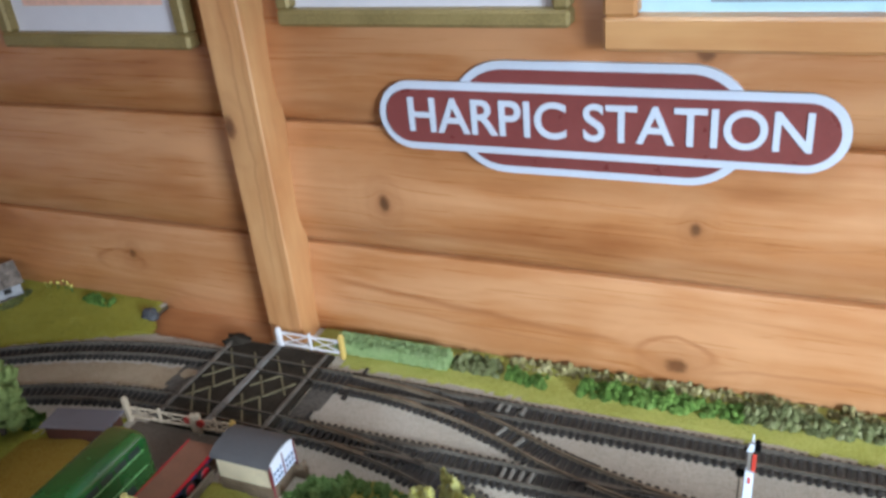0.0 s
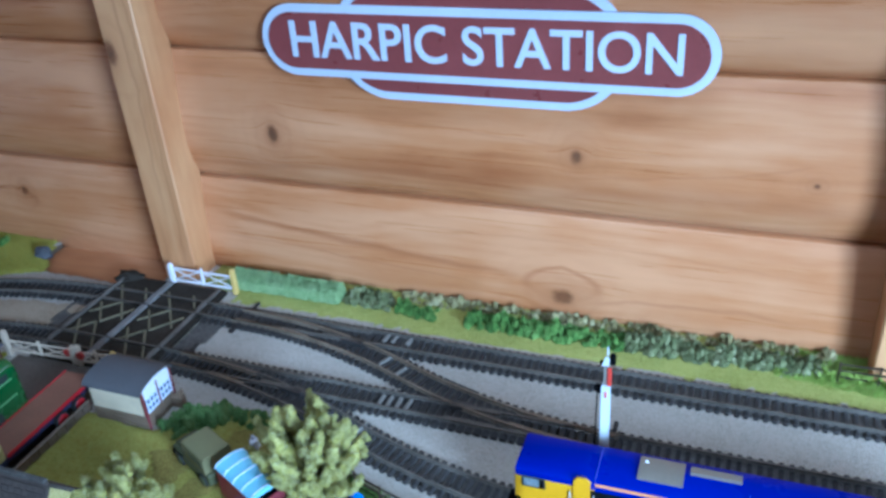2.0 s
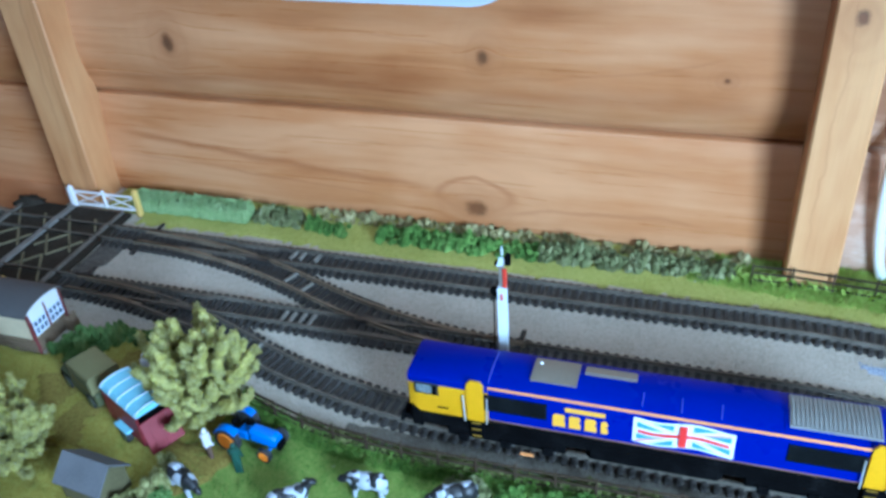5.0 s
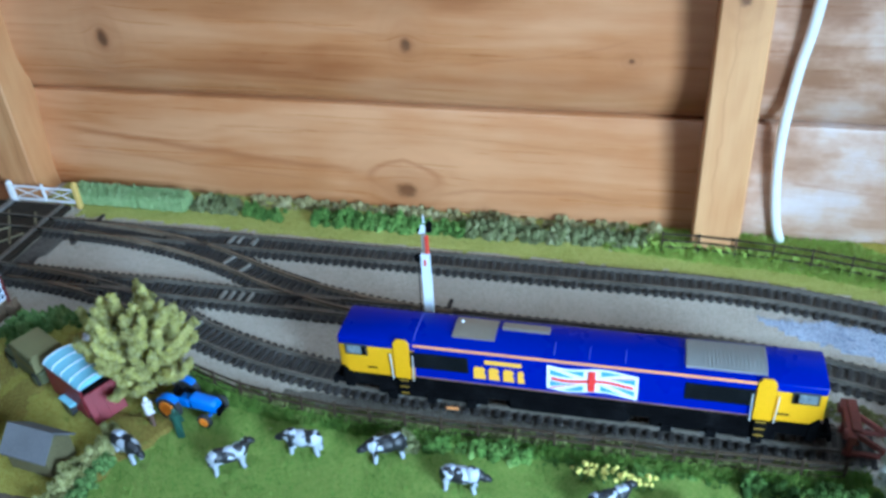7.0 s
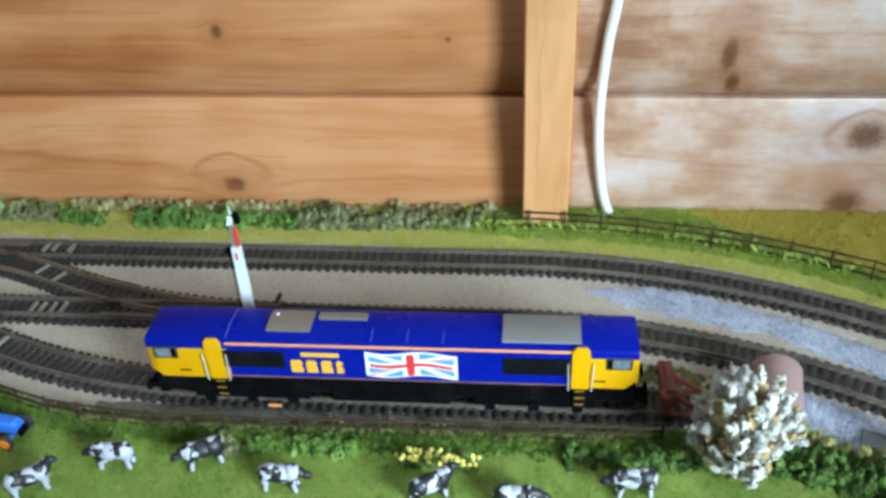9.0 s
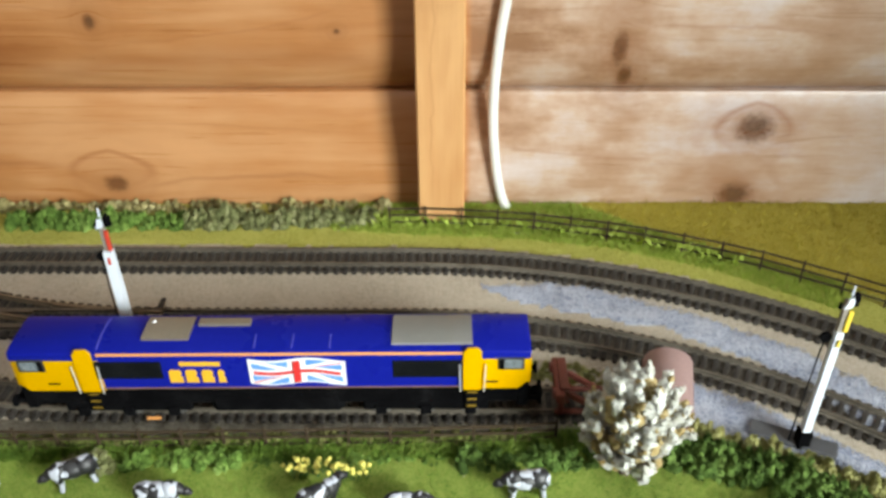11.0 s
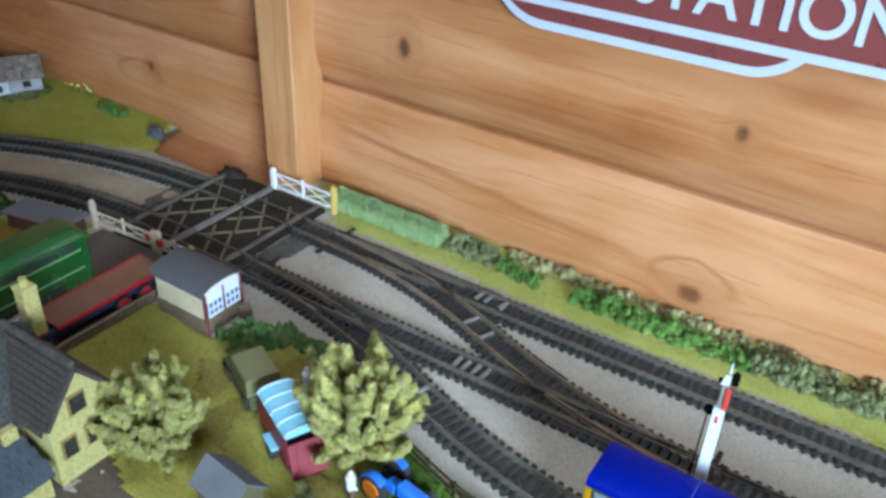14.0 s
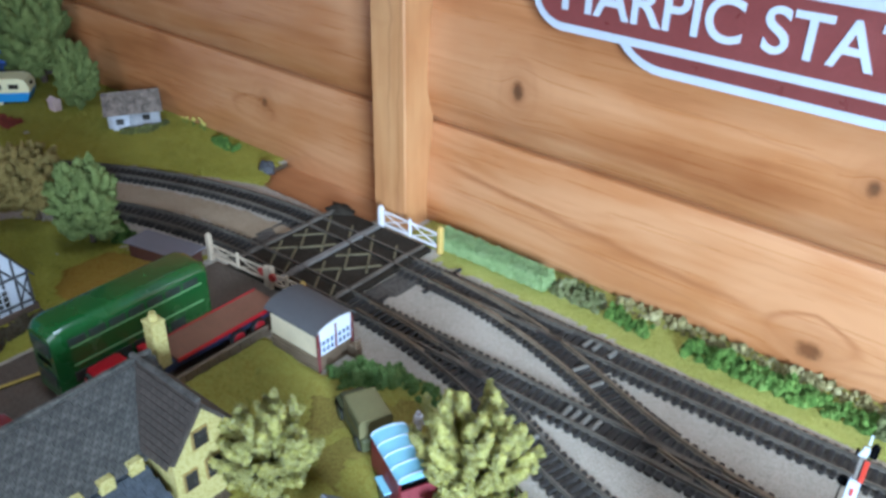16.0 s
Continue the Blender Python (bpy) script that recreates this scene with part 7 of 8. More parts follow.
part("seat", Shape().box((-0.0090, 0, 0.0135), (0.0050, 0.0060, 0.0014), bev=0.0004).box((-0.0115, 0, 0.0158), (0.0012, 0.0060, 0.0040), bev=0.0004), m_black, tractor, "black seat")
part("steering_wheel", Shape().tube((-0.0020, 0, 0.0150), (-0.0036, 0, 0.0180), 0.0005, n=6).tube((-0.0035, 0, 0.0178), (-0.0038, 0, 0.0183), 0.0026, n=14), m_black, tractor)
part("transmission", Shape().box((-0.0080, 0, 0.0085), (0.0140, 0.0070, 0.0070), bev=0.0008), m_tr_blue, tractor)
part("front_axle", Shape().box((0.0150, 0, 0.0048), (0.0020, 0.0170, 0.0018), bev=0.0003), m_tr_blue, tractor)
for sy in (-1, 1):
    wheel(tractor, -0.0110, sy * 0.0098, 0.0088, 0.0042, m_tr_orange, "rear_wheel")
    wheel(tractor, 0.0150, sy * 0.0092, 0.0048, 0.0032, m_tr_orange, "front_wheel")
    part("mudguard", Shape().prism([(0.0100 * math.cos(radians(a)), 0.0100 * math.sin(radians(a))) for a in range(20, 150, 13)] + [(0.0090 * math.cos(radians(a)), 0.0090 * math.sin(radians(a))) for a in range(137, 10, -13)], "x", -0.0024, 0.0024).moved(Matrix.Translation((-0.0110, sy * 0.0090, 0.0088)) @ Matrix.Rotation(radians(90), 4, "Z")), m_tr_blue, tractor, "blue mudguard", smooth=40)

# ---------------------------------------------------------------- figurines (plain shapes)
m_cow, _nt, _b = nodes_of("black_and_white_plastic")
_o = coords(_nt)
_add = _nt.nodes.new("ShaderNodeVectorMath")
_add.operation = "ADD"
link(_nt, _o, _add.inputs[0])
_cmb = _nt.nodes.new("ShaderNodeCombineXYZ")
link(_nt, _nt.nodes.new("ShaderNodeObjectInfo").outputs["Random"], _cmb.inputs[0])
link(_nt, _cmb.outputs[0], _add.inputs[1])
_n = tex(_nt, "ShaderNodeTexNoise", _add.outputs[0], 125, 1.0).outputs["Fac"]
_sx = _nt.nodes.new("ShaderNodeSeparateXYZ")
link(_nt, _o, _sx.inputs[0])
_head = maths(_nt, "GREATER_THAN", _sx.outputs[0], 0.0116)
_high = maths(_nt, "GREATER_THAN", _sx.outputs[2], 0.0075)
_patch = maths(_nt, "MULTIPLY", maths(_nt, "GREATER_THAN", _n, 0.500), _high)
_blk = maths(_nt, "MAXIMUM", _head, _patch)
link(_nt, mixc(_nt, _blk, (0.36, 0.385, 0.44), (0.012, 0.012, 0.014)), _b.inputs["Base Color"])
_b.inputs["Roughness"].default_value = 0.5


def cow_mesh(head_z, head_x):
    s = Shape()
    s.blob((-0.0068, 0, 0.0132), (0.0068, 0.0055, 0.0061), 3, 0.10, 2.0, 1)
    s.blob((0.0000, 0, 0.0126), (0.0085, 0.0057, 0.0060), 3, 0.10, 2.0, 2)
    s.blob((0.0070, 0, 0.0134), (0.0058, 0.0050, 0.0060), 3, 0.10, 2.0, 3)
    pipe(s, [(0.0090, 0, 0.0144), (0.0118, 0, (0.0144 + head_z) / 2 + 0.0006), (head_x - 0.0012, 0, head_z)], [0.0042, 0.0034, 0.0028], 10)
    s.blob((head_x + 0.0008, 0, head_z - 0.0006), (0.0032, 0.0026, 0.0027), 2, 0.1, 2.0, 4)
    s.blob((head_x + 0.0030, 0, head_z - 0.0016), (0.0018, 0.0019, 0.0018), 2, 0.1, 2.0, 5)
    for sy in (-1, 1):
        s.blob((head_x - 0.0008, sy * 0.0024, head_z + 0.0008), (0.0007, 0.0014, 0.0006), 1, 0.1)
        for x, k in ((-0.0098, 1), (0.0080, -1)):
            pipe(s, [(x, sy * 0.0026, 0.0110), (x + 0.0006 * k, sy * 0.0028, 0.0062), (x - 0.0003 * k, sy * 0.0028, 0.0)], [0.0026, 0.0016, 0.0015], 8)
    s.blob((-0.0062, 0, 0.0082), (0.0020, 0.0020, 0.0012), 1, 0.1)
    pipe(s, [(-0.0120, 0, 0.0168), (-0.0132, 0.0004, 0.0120), (-0.0130, 0.0002, 0.0072)], [0.0007, 0.0005, 0.0008], 6)
    return s.mesh("cow_figurine", m_cow, 60)


COW_UP, COW_DOWN = cow_mesh(0.0200, 0.0138), cow_mesh(0.0125, 0.0146)
for x, y, a, up, lab in ((-0.0620, -0.2960, -24, 0, "mostly black cow figurine beside the olive hedge"), (0.0005, -0.2930, 34, 1, "black and white cow figurine looking up in the meadow"), (0.0370, -0.2734, 184, 0, "black and white cow figurine grazing near the fence"), (0.0850, -0.2690, 205, 0, "black and white cow figurine standing in the meadow"), (0.1310, -0.2824, 3, 0, "black and white cow figurine standing in the meadow"), (0.2080, -0.2835, 31, 1, "black and white cow figurine below the daffodils"), (0.2510, -0.2880, 2, 0, "black and white cow figurine standing in the meadow"), (0.3080, -0.2744, 186, 0, "black and white cow figurine near the blossom tree"), (0.4330, -0.2960, 10, 0, "black and white cow figurine beside the green bushes")):
    tagged(new("cow_figurine", COW_UP if up else COW_DOWN), lab, "figurine", "cow figurines in the meadow").matrix_basis = Matrix.Translation((x, y, 0.0014)) @ Matrix.Rotation(radians(a), 4, "Z") @ Matrix.Scale(0.86, 4)


def standing_figurine(label, x, y, a, low, high):
    s = Shape()
    for sy in (-1, 1):
        pipe(s, [(0, sy * 0.0012, 0), (0, sy * 0.0012, 0.0060), (0, sy * 0.0010, 0.0110)], [0.0012, 0.0012, 0.0016], 8)
    lower = len(s.f)
    pipe(s, [(0, 0, 0.0105), (0.0002, 0, 0.0150), (0, 0, 0.0188), (0, 0, 0.0196)], [0.0024, 0.0027, 0.0028, 0.0012], 10)
    for sy in (-1, 1):
        pipe(s, [(0, sy * 0.0028, 0.0182), (0.0006, sy * 0.0034, 0.0140), (0.0022, sy * 0.0028, 0.0115)], [0.0010, 0.0009, 0.0008], 7)
    s.blob((0.0002, 0, 0.0214), (0.0016, 0.0015, 0.0019), 2, 0.05)
    ob = single("standing_figurine", s, [low, high], label, "figurine", Matrix.Translation((x, y, 0.0012)) @ Matrix.Rotation(radians(a), 4, "Z"), "standing figurines", smooth=60)
    for p in ob.data.polygons:
        p.material_index = 1 if p.center.z > 0.0112 else 0
    return ob


m_fig_brown, m_fig_white, m_fig_green = surface("figurine_brown", (0.11, 0.062, 0.045), 0.6), surface("figurine_white", (0.62, 0.60, 0.62), 0.6), surface("figurine_green", (0.012, 0.060, 0.040), 0.6)
standing_figurine("plain figurine with brown lower and white upper half", -0.0610, -0.2715, 60, m_fig_brown, m_fig_white)
standing_figurine("plain dark green figurine beside the tractor", -0.0395, -0.2770, 100, m_fig_green, m_fig_green)
standing_figurine("plain grey and white figurine beside the foam tree", -0.1330, -0.2235, 0, surface("figurine_grey", (0.20, 0.19, 0.22), 0.6), m_fig_white)

# ---------------------------------------------------------------- buildings
m_slate = surface("weathered_slate", (0.078, 0.071, 0.060), 0.75, 0, 0.6, 700, 120, 0.0006, random_tint=0.6)
m_slate_blue = surface("blue_slate", (0.055, 0.066, 0.080), 0.7, 0, 0.3, 900, 90, 0.0005, random_tint=0.35)
m_tile_brown = surface("brown_roof_tile", (0.070, 0.053, 0.042), 0.75, 0, 0.35, 900, 90, 0.0005, random_tint=0.4)
m_stone_yellow = speckled("yellow_stonework", [(0.25, 0.17, 0.045), (0.36, 0.285, 0.090), (0.44, 0.365, 0.125), (0.52, 0.445, 0.18)], grain=700, patch=55, relief=0.0004)
m_stone_stain = surface("stained_stone", (0.26, 0.17, 0.05), 0.85, 0, 0.3)
m_dark_glass = surface("dark_cottage_glazing", (0.035, 0.032, 0.028), 0.25, 0, 0.2)


def slope(p0, p1, q0, q1, mat, parent, rows, cols, thick=0.0007, name="slate"):
    """Slates laid in courses over a roof plane from the eave p0-p1 to the ridge q0-q1, each its own piece."""
    p0, p1, q0, q1 = (Vector(p) for p in (p0, p1, q0, q1))
    up = ((q0 + q1) - (p0 + p1)).normalized()
    along = (p1 - p0).normalized()
    nrm = along.cross(up).normalized()
    if nrm.z < 0:
        nrm = -nrm
    w, h = (p1 - p0).length / cols, ((q0 - p0).length) / rows
    mesh = Shape().add([(-w * 0.48, -h * 0.10, 0.0005), (w * 0.48, -h * 0.10, 0.0005), (w * 0.48, h * 1.05, -0.0004), (-w * 0.48, h * 1.05, -0.0004), (-w * 0.48, -h * 0.10, 0.0005 + thick), (w * 0.48, -h * 0.10, 0.0005 + thick), (w * 0.48, h * 1.05, 0.0004), (-w * 0.48, h * 1.05, 0.0004)], [(3, 2, 1, 0), (4, 5, 6, 7), (0, 1, 5, 4), (1, 2, 6, 5), (2, 3, 7, 6), (3, 0, 4, 7)]).mesh(name, mat)
    m3 = Matrix((along, nrm.cross(along), nrm)).transposed()
    for r in range(rows):
        for c in range(cols + (r % 2)):
            f = (c + (0.0 if r % 2 else 0.5)) / cols
            o = new(name, mesh)
            o.parent = parent
            pos = p0 + (p1 - p0) * min(max(f, 0.02), 0.98) + (q0 - p0) * (r / rows)
            o.matrix_basis = Matrix.Translation(pos) @ m3.to_4x4() @ Matrix.Rotation(radians(1.2 * math.sin(r * 3.7 + c * 1.9)), 4, "Z")


house = thing("stone_cottage", "yellow stone station cottage with slate roofs", "house")
RX, RZ = -0.2440, 0.0705
wingy0, wingy1, wingr = -0.3525, -0.3105, -0.3315
part("main_block", Shape().add([(x, y, z) for y in (-0.478, -0.326) for x, z in ((-0.2780, 0.0), (-0.2140, 0.0), (-0.2140, 0.0400), (RX, RZ - 0.0030), (-0.2780, 0.0400))], [(0, 1, 2, 3, 4), (9, 8, 7, 6, 5), (0, 5, 6, 1), (1, 6, 7, 2), (2, 7, 8, 3), (3, 8, 9, 4), (4, 9, 5, 0)]), m_stone_yellow, house, "yellow stone walls")
part("wing", Shape().add([(x, y, z) for x in (-0.2500, -0.1905) for y, z in ((wingy0 + 0.0015, 0.0), (wingy1 - 0.0015, 0.0), (wingy1 - 0.0015, 0.0455), (wingr, RZ - 0.0020), (wingy0 + 0.0015, 0.0455))], [(0, 1, 2, 3, 4), (9, 8, 7, 6, 5), (0, 5, 6, 1), (1, 6, 7, 2), (2, 7, 8, 3), (3, 8, 9, 4), (4, 9, 5, 0)]), m_stone_yellow, house, "yellow stone gabled wing")
part("roof_deck", Shape().add([(-0.2095, -0.478, 0.0390), (-0.2095, -0.322, 0.0390), (RX, -0.322, RZ), (RX, -0.478, RZ), (-0.2825, -0.478, 0.0390), (-0.2825, -0.322, 0.0390)], [(0, 1, 2, 3), (3, 2, 5, 4), (0, 3, 4), (1, 5, 2), (0, 4, 5, 1)]), m_slate, house, "slate covered main roof")
for yy in (wingy0 - 0.001, wingy1 + 0.001):
    part("wing_roof_deck", Shape().add([(x, y, z + d) for d in (-0.0012, 0.0) for x in (-0.1880, -0.2480) for y, z in ((yy, 0.0435), (wingr, RZ + 0.0008))], [(0, 1, 3, 2), (4, 6, 7, 5), (0, 2, 6, 4), (1, 5, 7, 3), (0, 4, 5, 1), (2, 3, 7, 6)]), m_tile_brown, house, "brown tiled wing roof")
part("ridge_cap", Shape().box((RX, -0.400, RZ + 0.0008), (0.0034, 0.156, 0.0022), bev=0.0006).box((-0.2180, wingr, RZ + 0.0016), (0.0600, 0.0034, 0.0022), bev=0.0006), m_slate, house, "grey ridge tiles")
part("chimney", Shape().box((-0.2560, -0.3105, 0.0640), (0.0098, 0.0088, 0.0320), bev=0.0005).box((-0.2560, -0.3105, 0.0790), (0.0104, 0.0094, 0.0022), bev=0.0005).tube((-0.2560, -0.3105, 0.080), (-0.2560, -0.3105, 0.0850), 0.0026, 0.0021, n=10), m_stone_yellow, house, "yellow stone chimney stack")
for y, z, w, h in ((-0.3330, 0.0470, 0.0082, 0.0100), (-0.3270, 0.0230, 0.0090, 0.0120), (-0.3420, 0.0230, 0.0070, 0.0110)):
    fr = part("gable_window", Shape().box((-0.1902, y, z), (0.0012, w + 0.0024, h + 0.0024), bev=0.0003), m_stone_stain, house, "stained stone window surround")
    part("window_pane", Shape().box((-0.1895, y, z), (0.0008, w, h)), m_dark_glass, fr)
part("barge_board", Shape().box((0, 0, 0), (0.0016, 0.0345, 0.0022), m=Matrix.Translation((-0.1876, (wingy0 + wingr) / 2, 0.0560)) @ Matrix.Rotation(radians(52), 4, "X")).box((0, 0, 0), (0.0016, 0.0345, 0.0022), m=Matrix.Translation((-0.1876, (wingy1 + wingr) / 2, 0.0560)) @ Matrix.Rotation(radians(-52), 4, "X")), m_tile_brown, house, "dark barge boards")
# lean-to with yellow parapet blocks
part("lean_to_walls", Shape().box((-0.2010, -0.4160, 0.0120), (0.0250, 0.118, 0.0240)), m_stone_yellow, house, "yellow stone lean-to")
part("lean_to_roof", Shape().add([(-0.1860, -0.478, 0.0225), (-0.1860, -0.3560, 0.0225), (-0.2140, -0.3560, 0.0345), (-0.2140, -0.478, 0.0345), (-0.1860, -0.478, 0.0210), (-0.1860, -0.3560, 0.0210), (-0.2140, -0.3560, 0.0200), (-0.2140, -0.478, 0.0200)], [(0, 1, 2, 3), (7, 6, 5, 4), (0, 4, 5, 1), (1, 5, 6, 2), (2, 6, 7, 3), (3, 7, 4, 0)]), m_slate_blue, house, "blue slate lean-to roof")
for k, y in enumerate((-0.3620, -0.3790, -0.3960)):
    part("parapet_block", Shape().box((-0.2085, y, 0.0368), (0.0060, 0.0085, 0.0080), bev=0.0005), m_stone_yellow, house, "yellow parapet block")
slope((-0.2095, -0.322, 0.0390), (-0.2095, -0.440, 0.0390), (RX, -0.322, RZ), (RX, -0.440, RZ), m_slate, house, 14, 20)
slope((-0.1880, wingy0 - 0.001, 0.0437), (-0.2470, wingy0 - 0.001, 0.0437), (-0.1880, wingr, RZ + 0.0008), (-0.2470, wingr, RZ + 0.0008), m_tile_brown, house, 10, 12, name="roof_tile")
slope((-0.1860, -0.3570, 0.0228), (-0.1860, -0.430, 0.0228), (-0.2120, -0.3570, 0.0340), (-0.2120, -0.430, 0.0340), m_slate_blue, house, 6, 13)

# timber-framed house
m_half_white = surface("white_plaster", (0.56, 0.58, 0.62), 0.7, 0, 0.06)
m_half_dark = surface("grey_black_timber", (0.055, 0.052, 0.052), 0.7, 0, 0.2)
tudor = thing("timber_framed_house", "black and white timber-framed house inside the loop", "house")
TX, GN, GS, GA, GZ0, GZ1 = -0.4360, -0.3000, -0.3900, -0.3450, 0.0330, 0.0980


def gable_top(y):
    return GZ1 - (GZ1 - GZ0) * abs(y - GA) / (GN - GA)


part("gable_wall", Shape().add([(x, y, z) for x in (TX - 0.070, TX) for y, z in ((GS, 0), (GN, 0), (GN, GZ0), (GA, GZ1), (GS, GZ0))], [(0, 1, 2, 3, 4), (9, 8, 7, 6, 5), (0, 5, 6, 1), (1, 6, 7, 2), (2, 7, 8, 3), (3, 8, 9, 4), (4, 9, 5, 0)]), m_half_white, tudor, "white plaster walls")
part("plinth", Shape().box((TX - 0.035, GA, 0.0032), (0.073, 0.093, 0.0064)), surface("brown_brick_plinth", (0.12, 0.075, 0.055), 0.8, 0, 0.3), tudor, "brown brick plinth")
for yy in (GN + 0.0030, GS - 0.0030):
    part("house_roof", Shape().add([(x, y, z + d) for d in (0.0004, 0.0022) for x in (TX - 0.074, TX + 0.0030) for y, z in ((yy, GZ0 - 0.0042), (GA, GZ1))], [(0, 1, 3, 2), (4, 6, 7, 5), (0, 2, 6, 4), (1, 5, 7, 3), (0, 4, 5, 1), (2, 3, 7, 6)]), m_slate, tudor, "grey slate roof slope")
for k in range(11):
    y = GN - 0.0012 - 0.0088 * k
    part("timber", Shape().box((TX + 0.0004, y, (gable_top(y) + 0.0064) / 2), (0.0010, 0.0015, gable_top(y) - 0.0064)), m_half_dark, tudor)
for z in (0.0110, 0.0330, 0.0560, 0.0760):
    half = (GN - GA) * min(1.0, (GZ1 - z) / (GZ1 - GZ0)) - 0.0005
    part("timber", Shape().box((TX + 0.0006, GA, z), (0.0010, 2 * half, 0.0016)), m_half_dark, tudor)
for y0, z0, y1, z1 in ((-0.3010, 0.0115, -0.3100, 0.0320), (-0.3100, 0.0120, -0.3010, 0.0320), (-0.3120, 0.0340, -0.3270, 0.0550), (-0.3450, 0.0340, -0.3300, 0.0550)):
    part("timber", Shape().tube((TX + 0.0008, y0, z0), (TX + 0.0008, y1, z1), 0.0008, n=4), m_half_dark, tudor)
hw = part("house_window", Shape().box((TX + 0.0009, -0.3270, 0.0200), (0.0012, 0.0190, 0.0150)), m_half_white, tudor, "white barred window")
for k in range(4):
    for j in range(3):
        part("window_pane", Shape().box((TX + 0.0017, -0.3340 + 0.0047 * k, 0.0153 + 0.0047 * j), (0.0008, 0.0033, 0.0034)), m_dark_glass, hw)
bush_row("undergrowth", "dark brown scrub in front of the timber-framed house", [(-0.425, -0.300), (-0.418, -0.335), (-0.405, -0.375)], 0.016, 0.0100, speckled("dark_brown_scrub", [(0.025, 0.02, 0.012), (0.055, 0.042, 0.024), (0.09, 0.068, 0.038), (0.14, 0.11, 0.07)], grain=900, patch=80), 63, category="bush")
single("road_marking", Shape().box((0, 0, 0.0024), (0.0030, 0.0300, 0.0006)), surface("faded_yellow_line", (0.42, 0.29, 0.06), 0.8, 0, 0.3), "faded yellow line along the road's edge", "road marking", Matrix.Translation((-0.3660, -0.3520, 0)) @ Matrix.Rotation(radians(-14), 4, "Z"))

# grey gabled hut by the olive hedge
m_hut_olive = surface("olive_hut_wall", (0.105, 0.088, 0.038), 0.75, 0, 0.3)
m_hut_roof = surface("pale_grey_felt", (0.130, 0.130, 0.140), 0.65, 0, 0.12)
GW, GL, GE, GR = 0.0200, 0.0290, 0.0165, 0.0262
hut = thing("gabled_hut", "olive hut with a grey gabled roof in the yard", "hut", Matrix.Translation((-0.1098, -0.3090, 0.0006)) @ Matrix.Rotation(radians(-6), 4, "Z"))
part("hut_body", Shape().add([(x, y, z) for x in (-GL / 2, GL / 2) for y, z in ((-GW / 2, 0), (GW / 2, 0), (GW / 2, GE), (0, GR - 0.001), (-GW / 2, GE))], [(0, 1, 2, 3, 4), (9, 8, 7, 6, 5), (0, 5, 6, 1), (1, 6, 7, 2), (2, 7, 8, 3), (3, 8, 9, 4), (4, 9, 5, 0)]), m_hut_olive, hut, "olive walls")
for sy in (-1, 1):
    a, b = (GW / 2 + 0.0025, GE - 0.0020), (0.0, GR + 0.0004)
    part("roof_slope", Shape().add([(x, sy * y, z + d) for d in (0, 0.0012) for x in (-GL / 2 - 0.0020, GL / 2 + 0.0016) for y, z in (a, b)], [(0, 1, 3, 2), (4, 6, 7, 5), (0, 2, 6, 4), (1, 5, 7, 3), (0, 4, 5, 1), (2, 3, 7, 6)]), m_hut_roof, hut, "grey felted slope")

# small hut with a lilac roof by the inner track
lil = thing("lineside_hut", "low red-brown hut with a lilac-grey roof beside the inner track", "hut", Matrix.Translation((-0.4230, -0.1975, 0.0008)) @ Matrix.Rotation(radians(13), 4, "Z"))
part("hut_body", Shape().box((0, 0, 0.0065), (0.0560, 0.0220, 0.0130), bev=0.0003), m_rustwall, lil, "red-brown walls")
part("roof", Shape().box((0, 0, 0), (0.0620, 0.0275, 0.0016), bev=0.0004, m=Matrix.Translation((0, 0, 0.0143)) @ Matrix.Rotation(radians(-4), 4, "X")), surface("lilac_grey_felt", (0.175, 0.165, 0.185), 0.65, 0, 0.1), lil, "lilac-grey roof")

# bungalow on the green
bung = thing("bungalow", "small white-grey bungalow with a weathered brown roof", "house", Matrix.Translation((-0.7010, -0.0440, 0.0008)) @ Matrix.Rotation(radians(-30), 4, "Z") @ Matrix.Scale(1.12, 4))
part("hut_body", Shape().box((0, 0, 0.0090), (0.0420, 0.0480, 0.0180), bev=0.0004), surface("grey_white_render", (0.36, 0.36, 0.37), 0.85, 0, 0.4), bung, "grey-white rendered walls")
part("porch", Shape().box((0.0225, -0.0120, 0.0080), (0.0080, 0.0160, 0.0160), bev=0.0004), surface("white_render", (0.47, 0.49, 0.53), 0.85, 0, 0.3), bung, "white porch")
part("roof", Shape().add([(x, y, z) for y in (-0.0270, 0.0270) for x, z in ((-0.0250, 0.0165), (0.0290, 0.0165), (0.0, 0.0300))], [(0, 1, 2), (5, 4, 3), (0, 3, 4, 1), (1, 4, 5, 2), (2, 5, 3, 0)]), surface("weathered_brown_roof", (0.20, 0.165, 0.135), 0.85, 0, 0.6, 500, 140), bung, "weathered brown roof")
for y in (-0.0130, 0.0110):
    part("window", Shape().box((0.0267 if y < 0 else 0.0212, y, 0.0095), (0.0008, 0.0070, 0.0055)), m_dark_glass, bung)

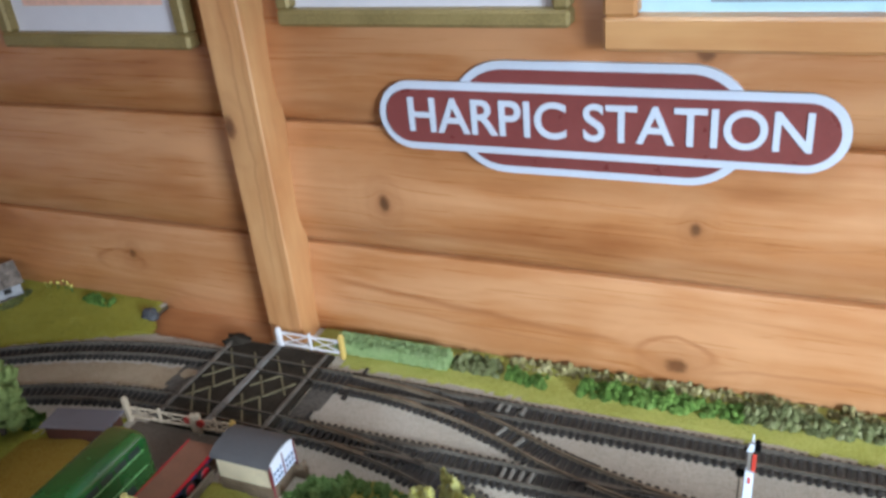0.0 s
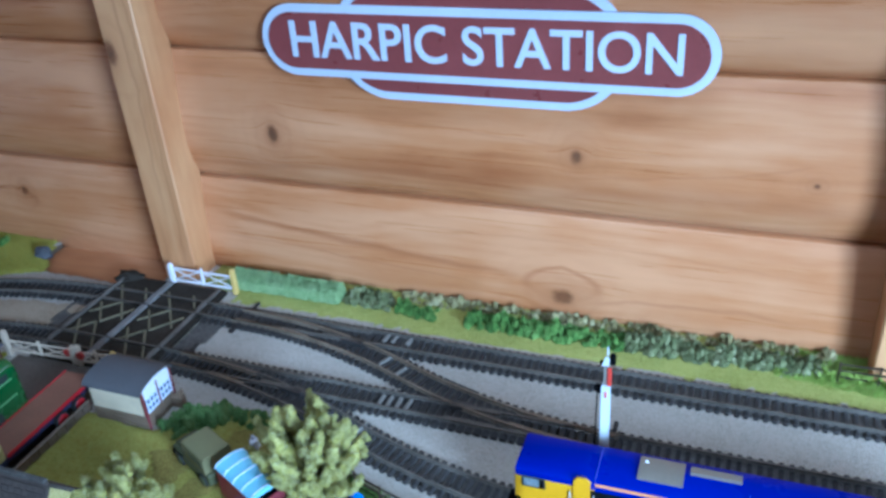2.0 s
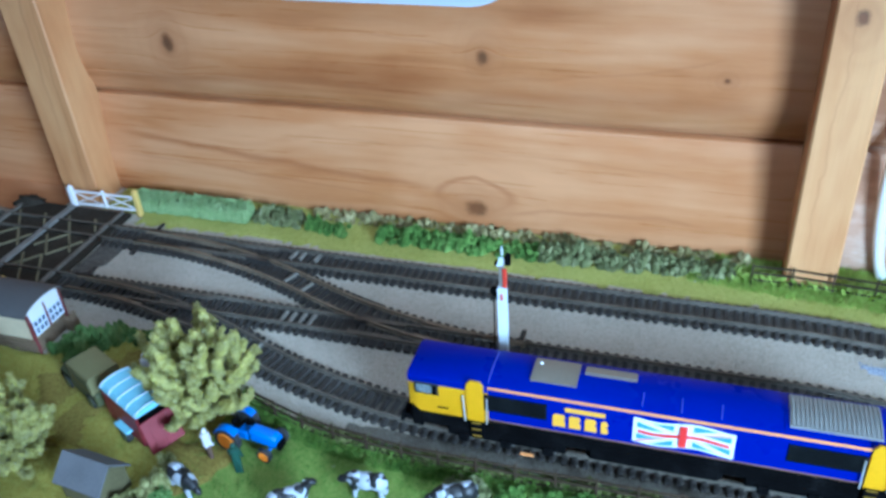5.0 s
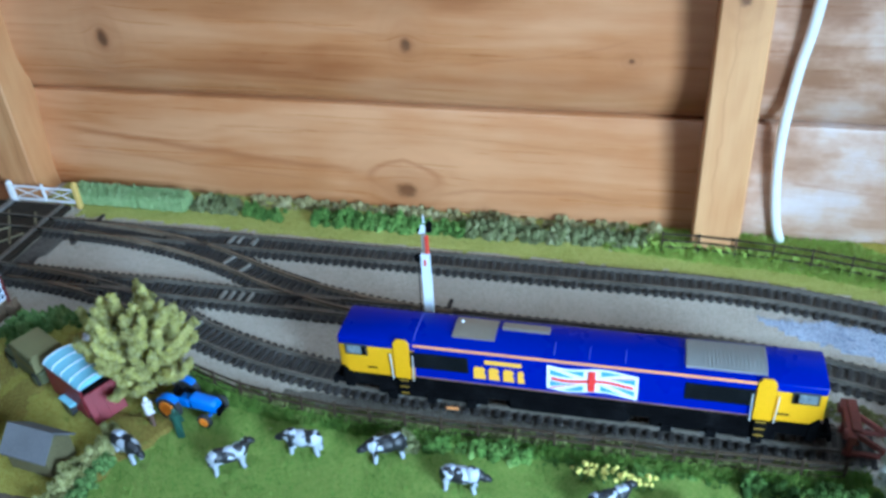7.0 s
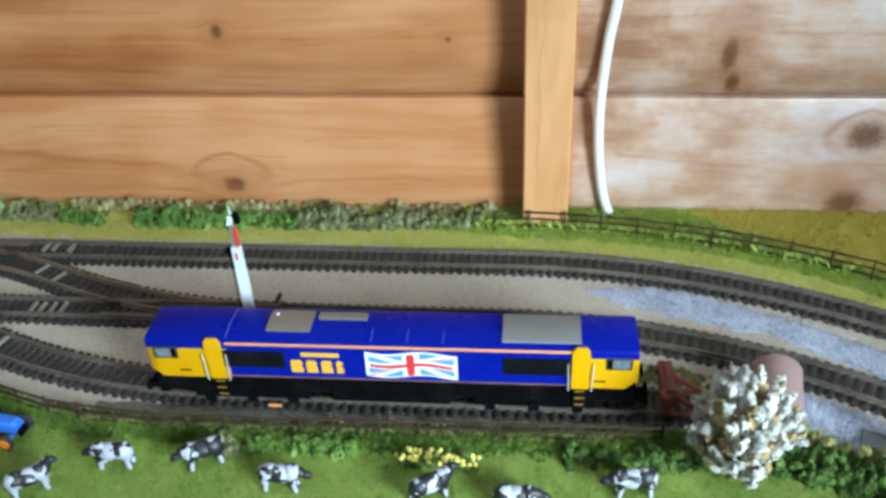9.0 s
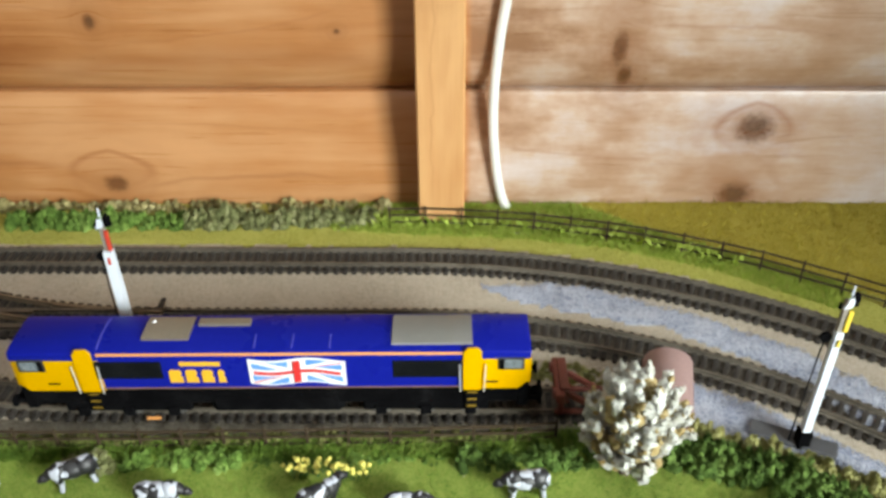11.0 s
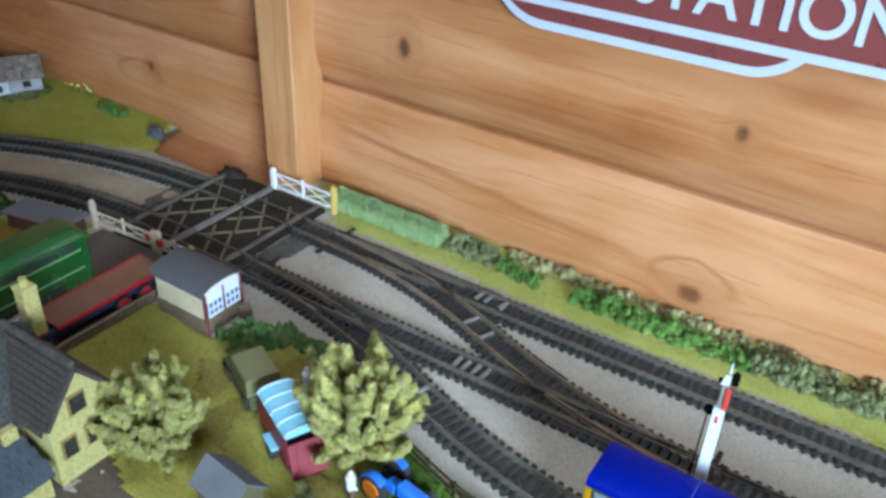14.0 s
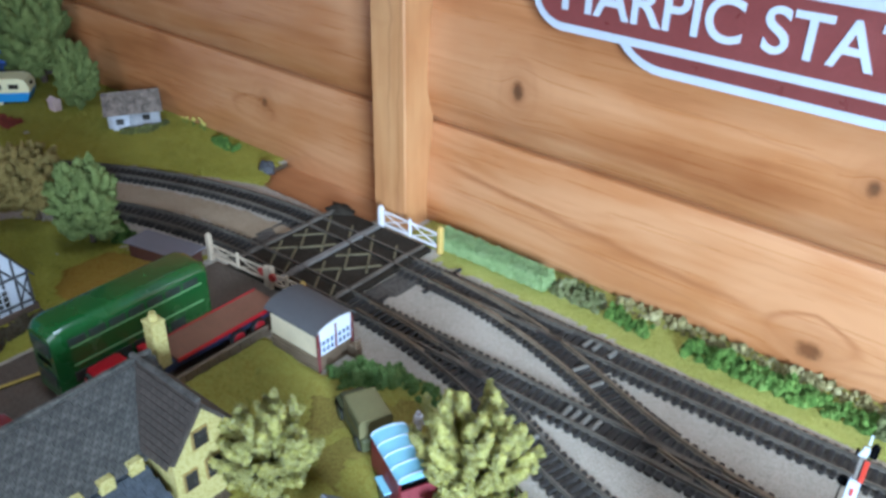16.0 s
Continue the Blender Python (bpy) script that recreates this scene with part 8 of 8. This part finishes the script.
# caravan
m_cara_cream = surface("caravan_cream", (0.80, 0.74, 0.46), 0.4, 0, 0.05)
m_cara_blue = surface("caravan_blue", (0.014, 0.27, 0.62), 0.4, 0, 0.05)
cara = thing("touring_caravan", "cream and blue touring caravan on the green", "caravan", Matrix.Translation((-0.8560, -0.1120, 0.0012)) @ Matrix.Rotation(radians(48), 4, "Z"))
prof = [(-0.034, 0.0150), (0.034, 0.0150), (0.0345, 0.0210), (0.0310, 0.0290), (0.0240, 0.0318), (-0.0240, 0.0318), (-0.0310, 0.0290), (-0.0345, 0.0210)]
part("upper_body", Shape().prism([(z, x) for x, z in prof], "y", -0.0135, 0.0135), m_cara_cream, cara, "cream upper body", smooth=30)
part("lower_body", Shape().prism([(z, x) for x, z in [(-0.0300, 0.0050), (0.0300, 0.0050), (0.0342, 0.0152), (-0.0342, 0.0152)]], "y", -0.0136, 0.0136), m_cara_blue, cara, "blue lower body")
for x in (-0.018, 0.0, 0.018):
    part("caravan_window", Shape().box((x, -0.0137, 0.0225), (0.0105, 0.0008, 0.0055), bev=0.0003), m_dark_glass, cara)
part("end_window", Shape().box((0.0338, 0, 0.0225), (0.0012, 0.0090, 0.0050), bev=0.0003), m_dark_glass, cara)
for sy in (-1, 1):
    wheel(cara, 0.0, sy * 0.0115, 0.0048, 0.0030, m_cara_cream)
single("garden_shed", Shape().box((0, 0, 0.0060), (0.0120, 0.0100, 0.0120), bev=0.0006).prism([(-0.0060, 0.0118), (0.0060, 0.0118), (0.0, 0.0160)], "x", -0.0065, 0.0065), surface("pink_white_kiosk", (0.56, 0.40, 0.36), 0.7, 0, 0.2), "tiny pink and white kiosk beside the small tree", "hut", Matrix.Translation((-0.7900, -0.0860, 0.0012)))
single("coal_heap", Shape().blob((0, 0, 0.0020), (0.0130, 0.0090, 0.0075), 3, 0.6, 2.4, 9), m_deck, "low black heap at the edge of the crossing deck", "heap", Matrix.Translation((-0.3740, -0.0500, 0.0)), smooth=50)
single("rock", Shape().blob((0, 0, 0.0030), (0.0090, 0.0070, 0.0070), 3, 0.5, 2.2, 4), m_slab, "dark lump of rock at the foot of the boarded wall", "rock", Matrix.Translation((-0.4920, -0.0330, 0.0)))

# red car at the road's edge
car = thing("saloon_car", "dark red model car parked in front of the cottage road", "car", Matrix.Translation((-0.3235, -0.4020, 0.0010)) @ Matrix.Rotation(radians(92), 4, "Z"))
part("car_body", stations(Shape(), [(-0.0270, rounded_poly(0.0095, 0.0040, 0.0090, 0.002)), (-0.0120, rounded_poly(0.0108, 0.0035, 0.0105, 0.002)), (0.0200, rounded_poly(0.0108, 0.0035, 0.0105, 0.002)), (0.0270, rounded_poly(0.0095, 0.0040, 0.0090, 0.002))]), surface("dark_red_car", (0.25, 0.012, 0.014), 0.3, 0, 0.05, coat=0.4), car, "dark red bodywork", smooth=30)
part("car_cabin", stations(Shape(), [(-0.0110, rounded_poly(0.0095, 0.0100, 0.0108, 0.0003)), (-0.0050, rounded_poly(0.0085, 0.0100, 0.0170, 0.002)), (0.0120, rounded_poly(0.0085, 0.0100, 0.0170, 0.002)), (0.0180, rounded_poly(0.0095, 0.0100, 0.0108, 0.0003))]), m_bus_glass, car, "dark glazed cabin", smooth=30)
part("car_roof", Shape().box((0.0035, 0, 0.0172), (0.0185, 0.0158, 0.0014), bev=0.0006), bpy.data.materials["dark_red_car"], car, "dark red roof")
for sy in (-1, 1):
    for x in (-0.0165, 0.0160):
        wheel(car, x, sy * 0.0095, 0.0040, 0.0026, m_steel)

# ---------------------------------------------------------------- boards of the long wall
def board_mesh(z0, z1, x0, x1):
    """One loglap board: full face, rounding back to a narrow groove at its foot."""
    h = z1 - z0
    prof = [(0.018, 0.0), (0.0060, 0.0003), (0.0040, 0.0014), (0.0006, 0.0070), (-0.0028, 0.0150), (-0.0058, 0.0270), (-0.0070, 0.0400), (-0.0060, h * 0.52), (-0.0024, h * 0.80), (0.0004, h - 0.0035), (0.0012, h - 0.0016), (0.0034, h - 0.0006), (0.018, h - 0.0006)]
    xs = np.linspace(x0, x1, 40)
    n = len(prof)
    v = [(x, y + 0.0006 * noise.noise(Vector((x * 6, z0 * 40, 1))), z0 + z + 0.0010 * noise.noise(Vector((x * 5, z0 * 31, 7)))) for x in xs for y, z in prof]
    f = [(k * n + i, k * n + (i + 1) % n, (k + 1) * n + (i + 1) % n, (k + 1) * n + i) for k in range(len(xs) - 1) for i in range(n)]
    f += [tuple(range(n - 1, -1, -1)), tuple(range(len(v) - n, len(v)))]
    return Shape().add(v, f)


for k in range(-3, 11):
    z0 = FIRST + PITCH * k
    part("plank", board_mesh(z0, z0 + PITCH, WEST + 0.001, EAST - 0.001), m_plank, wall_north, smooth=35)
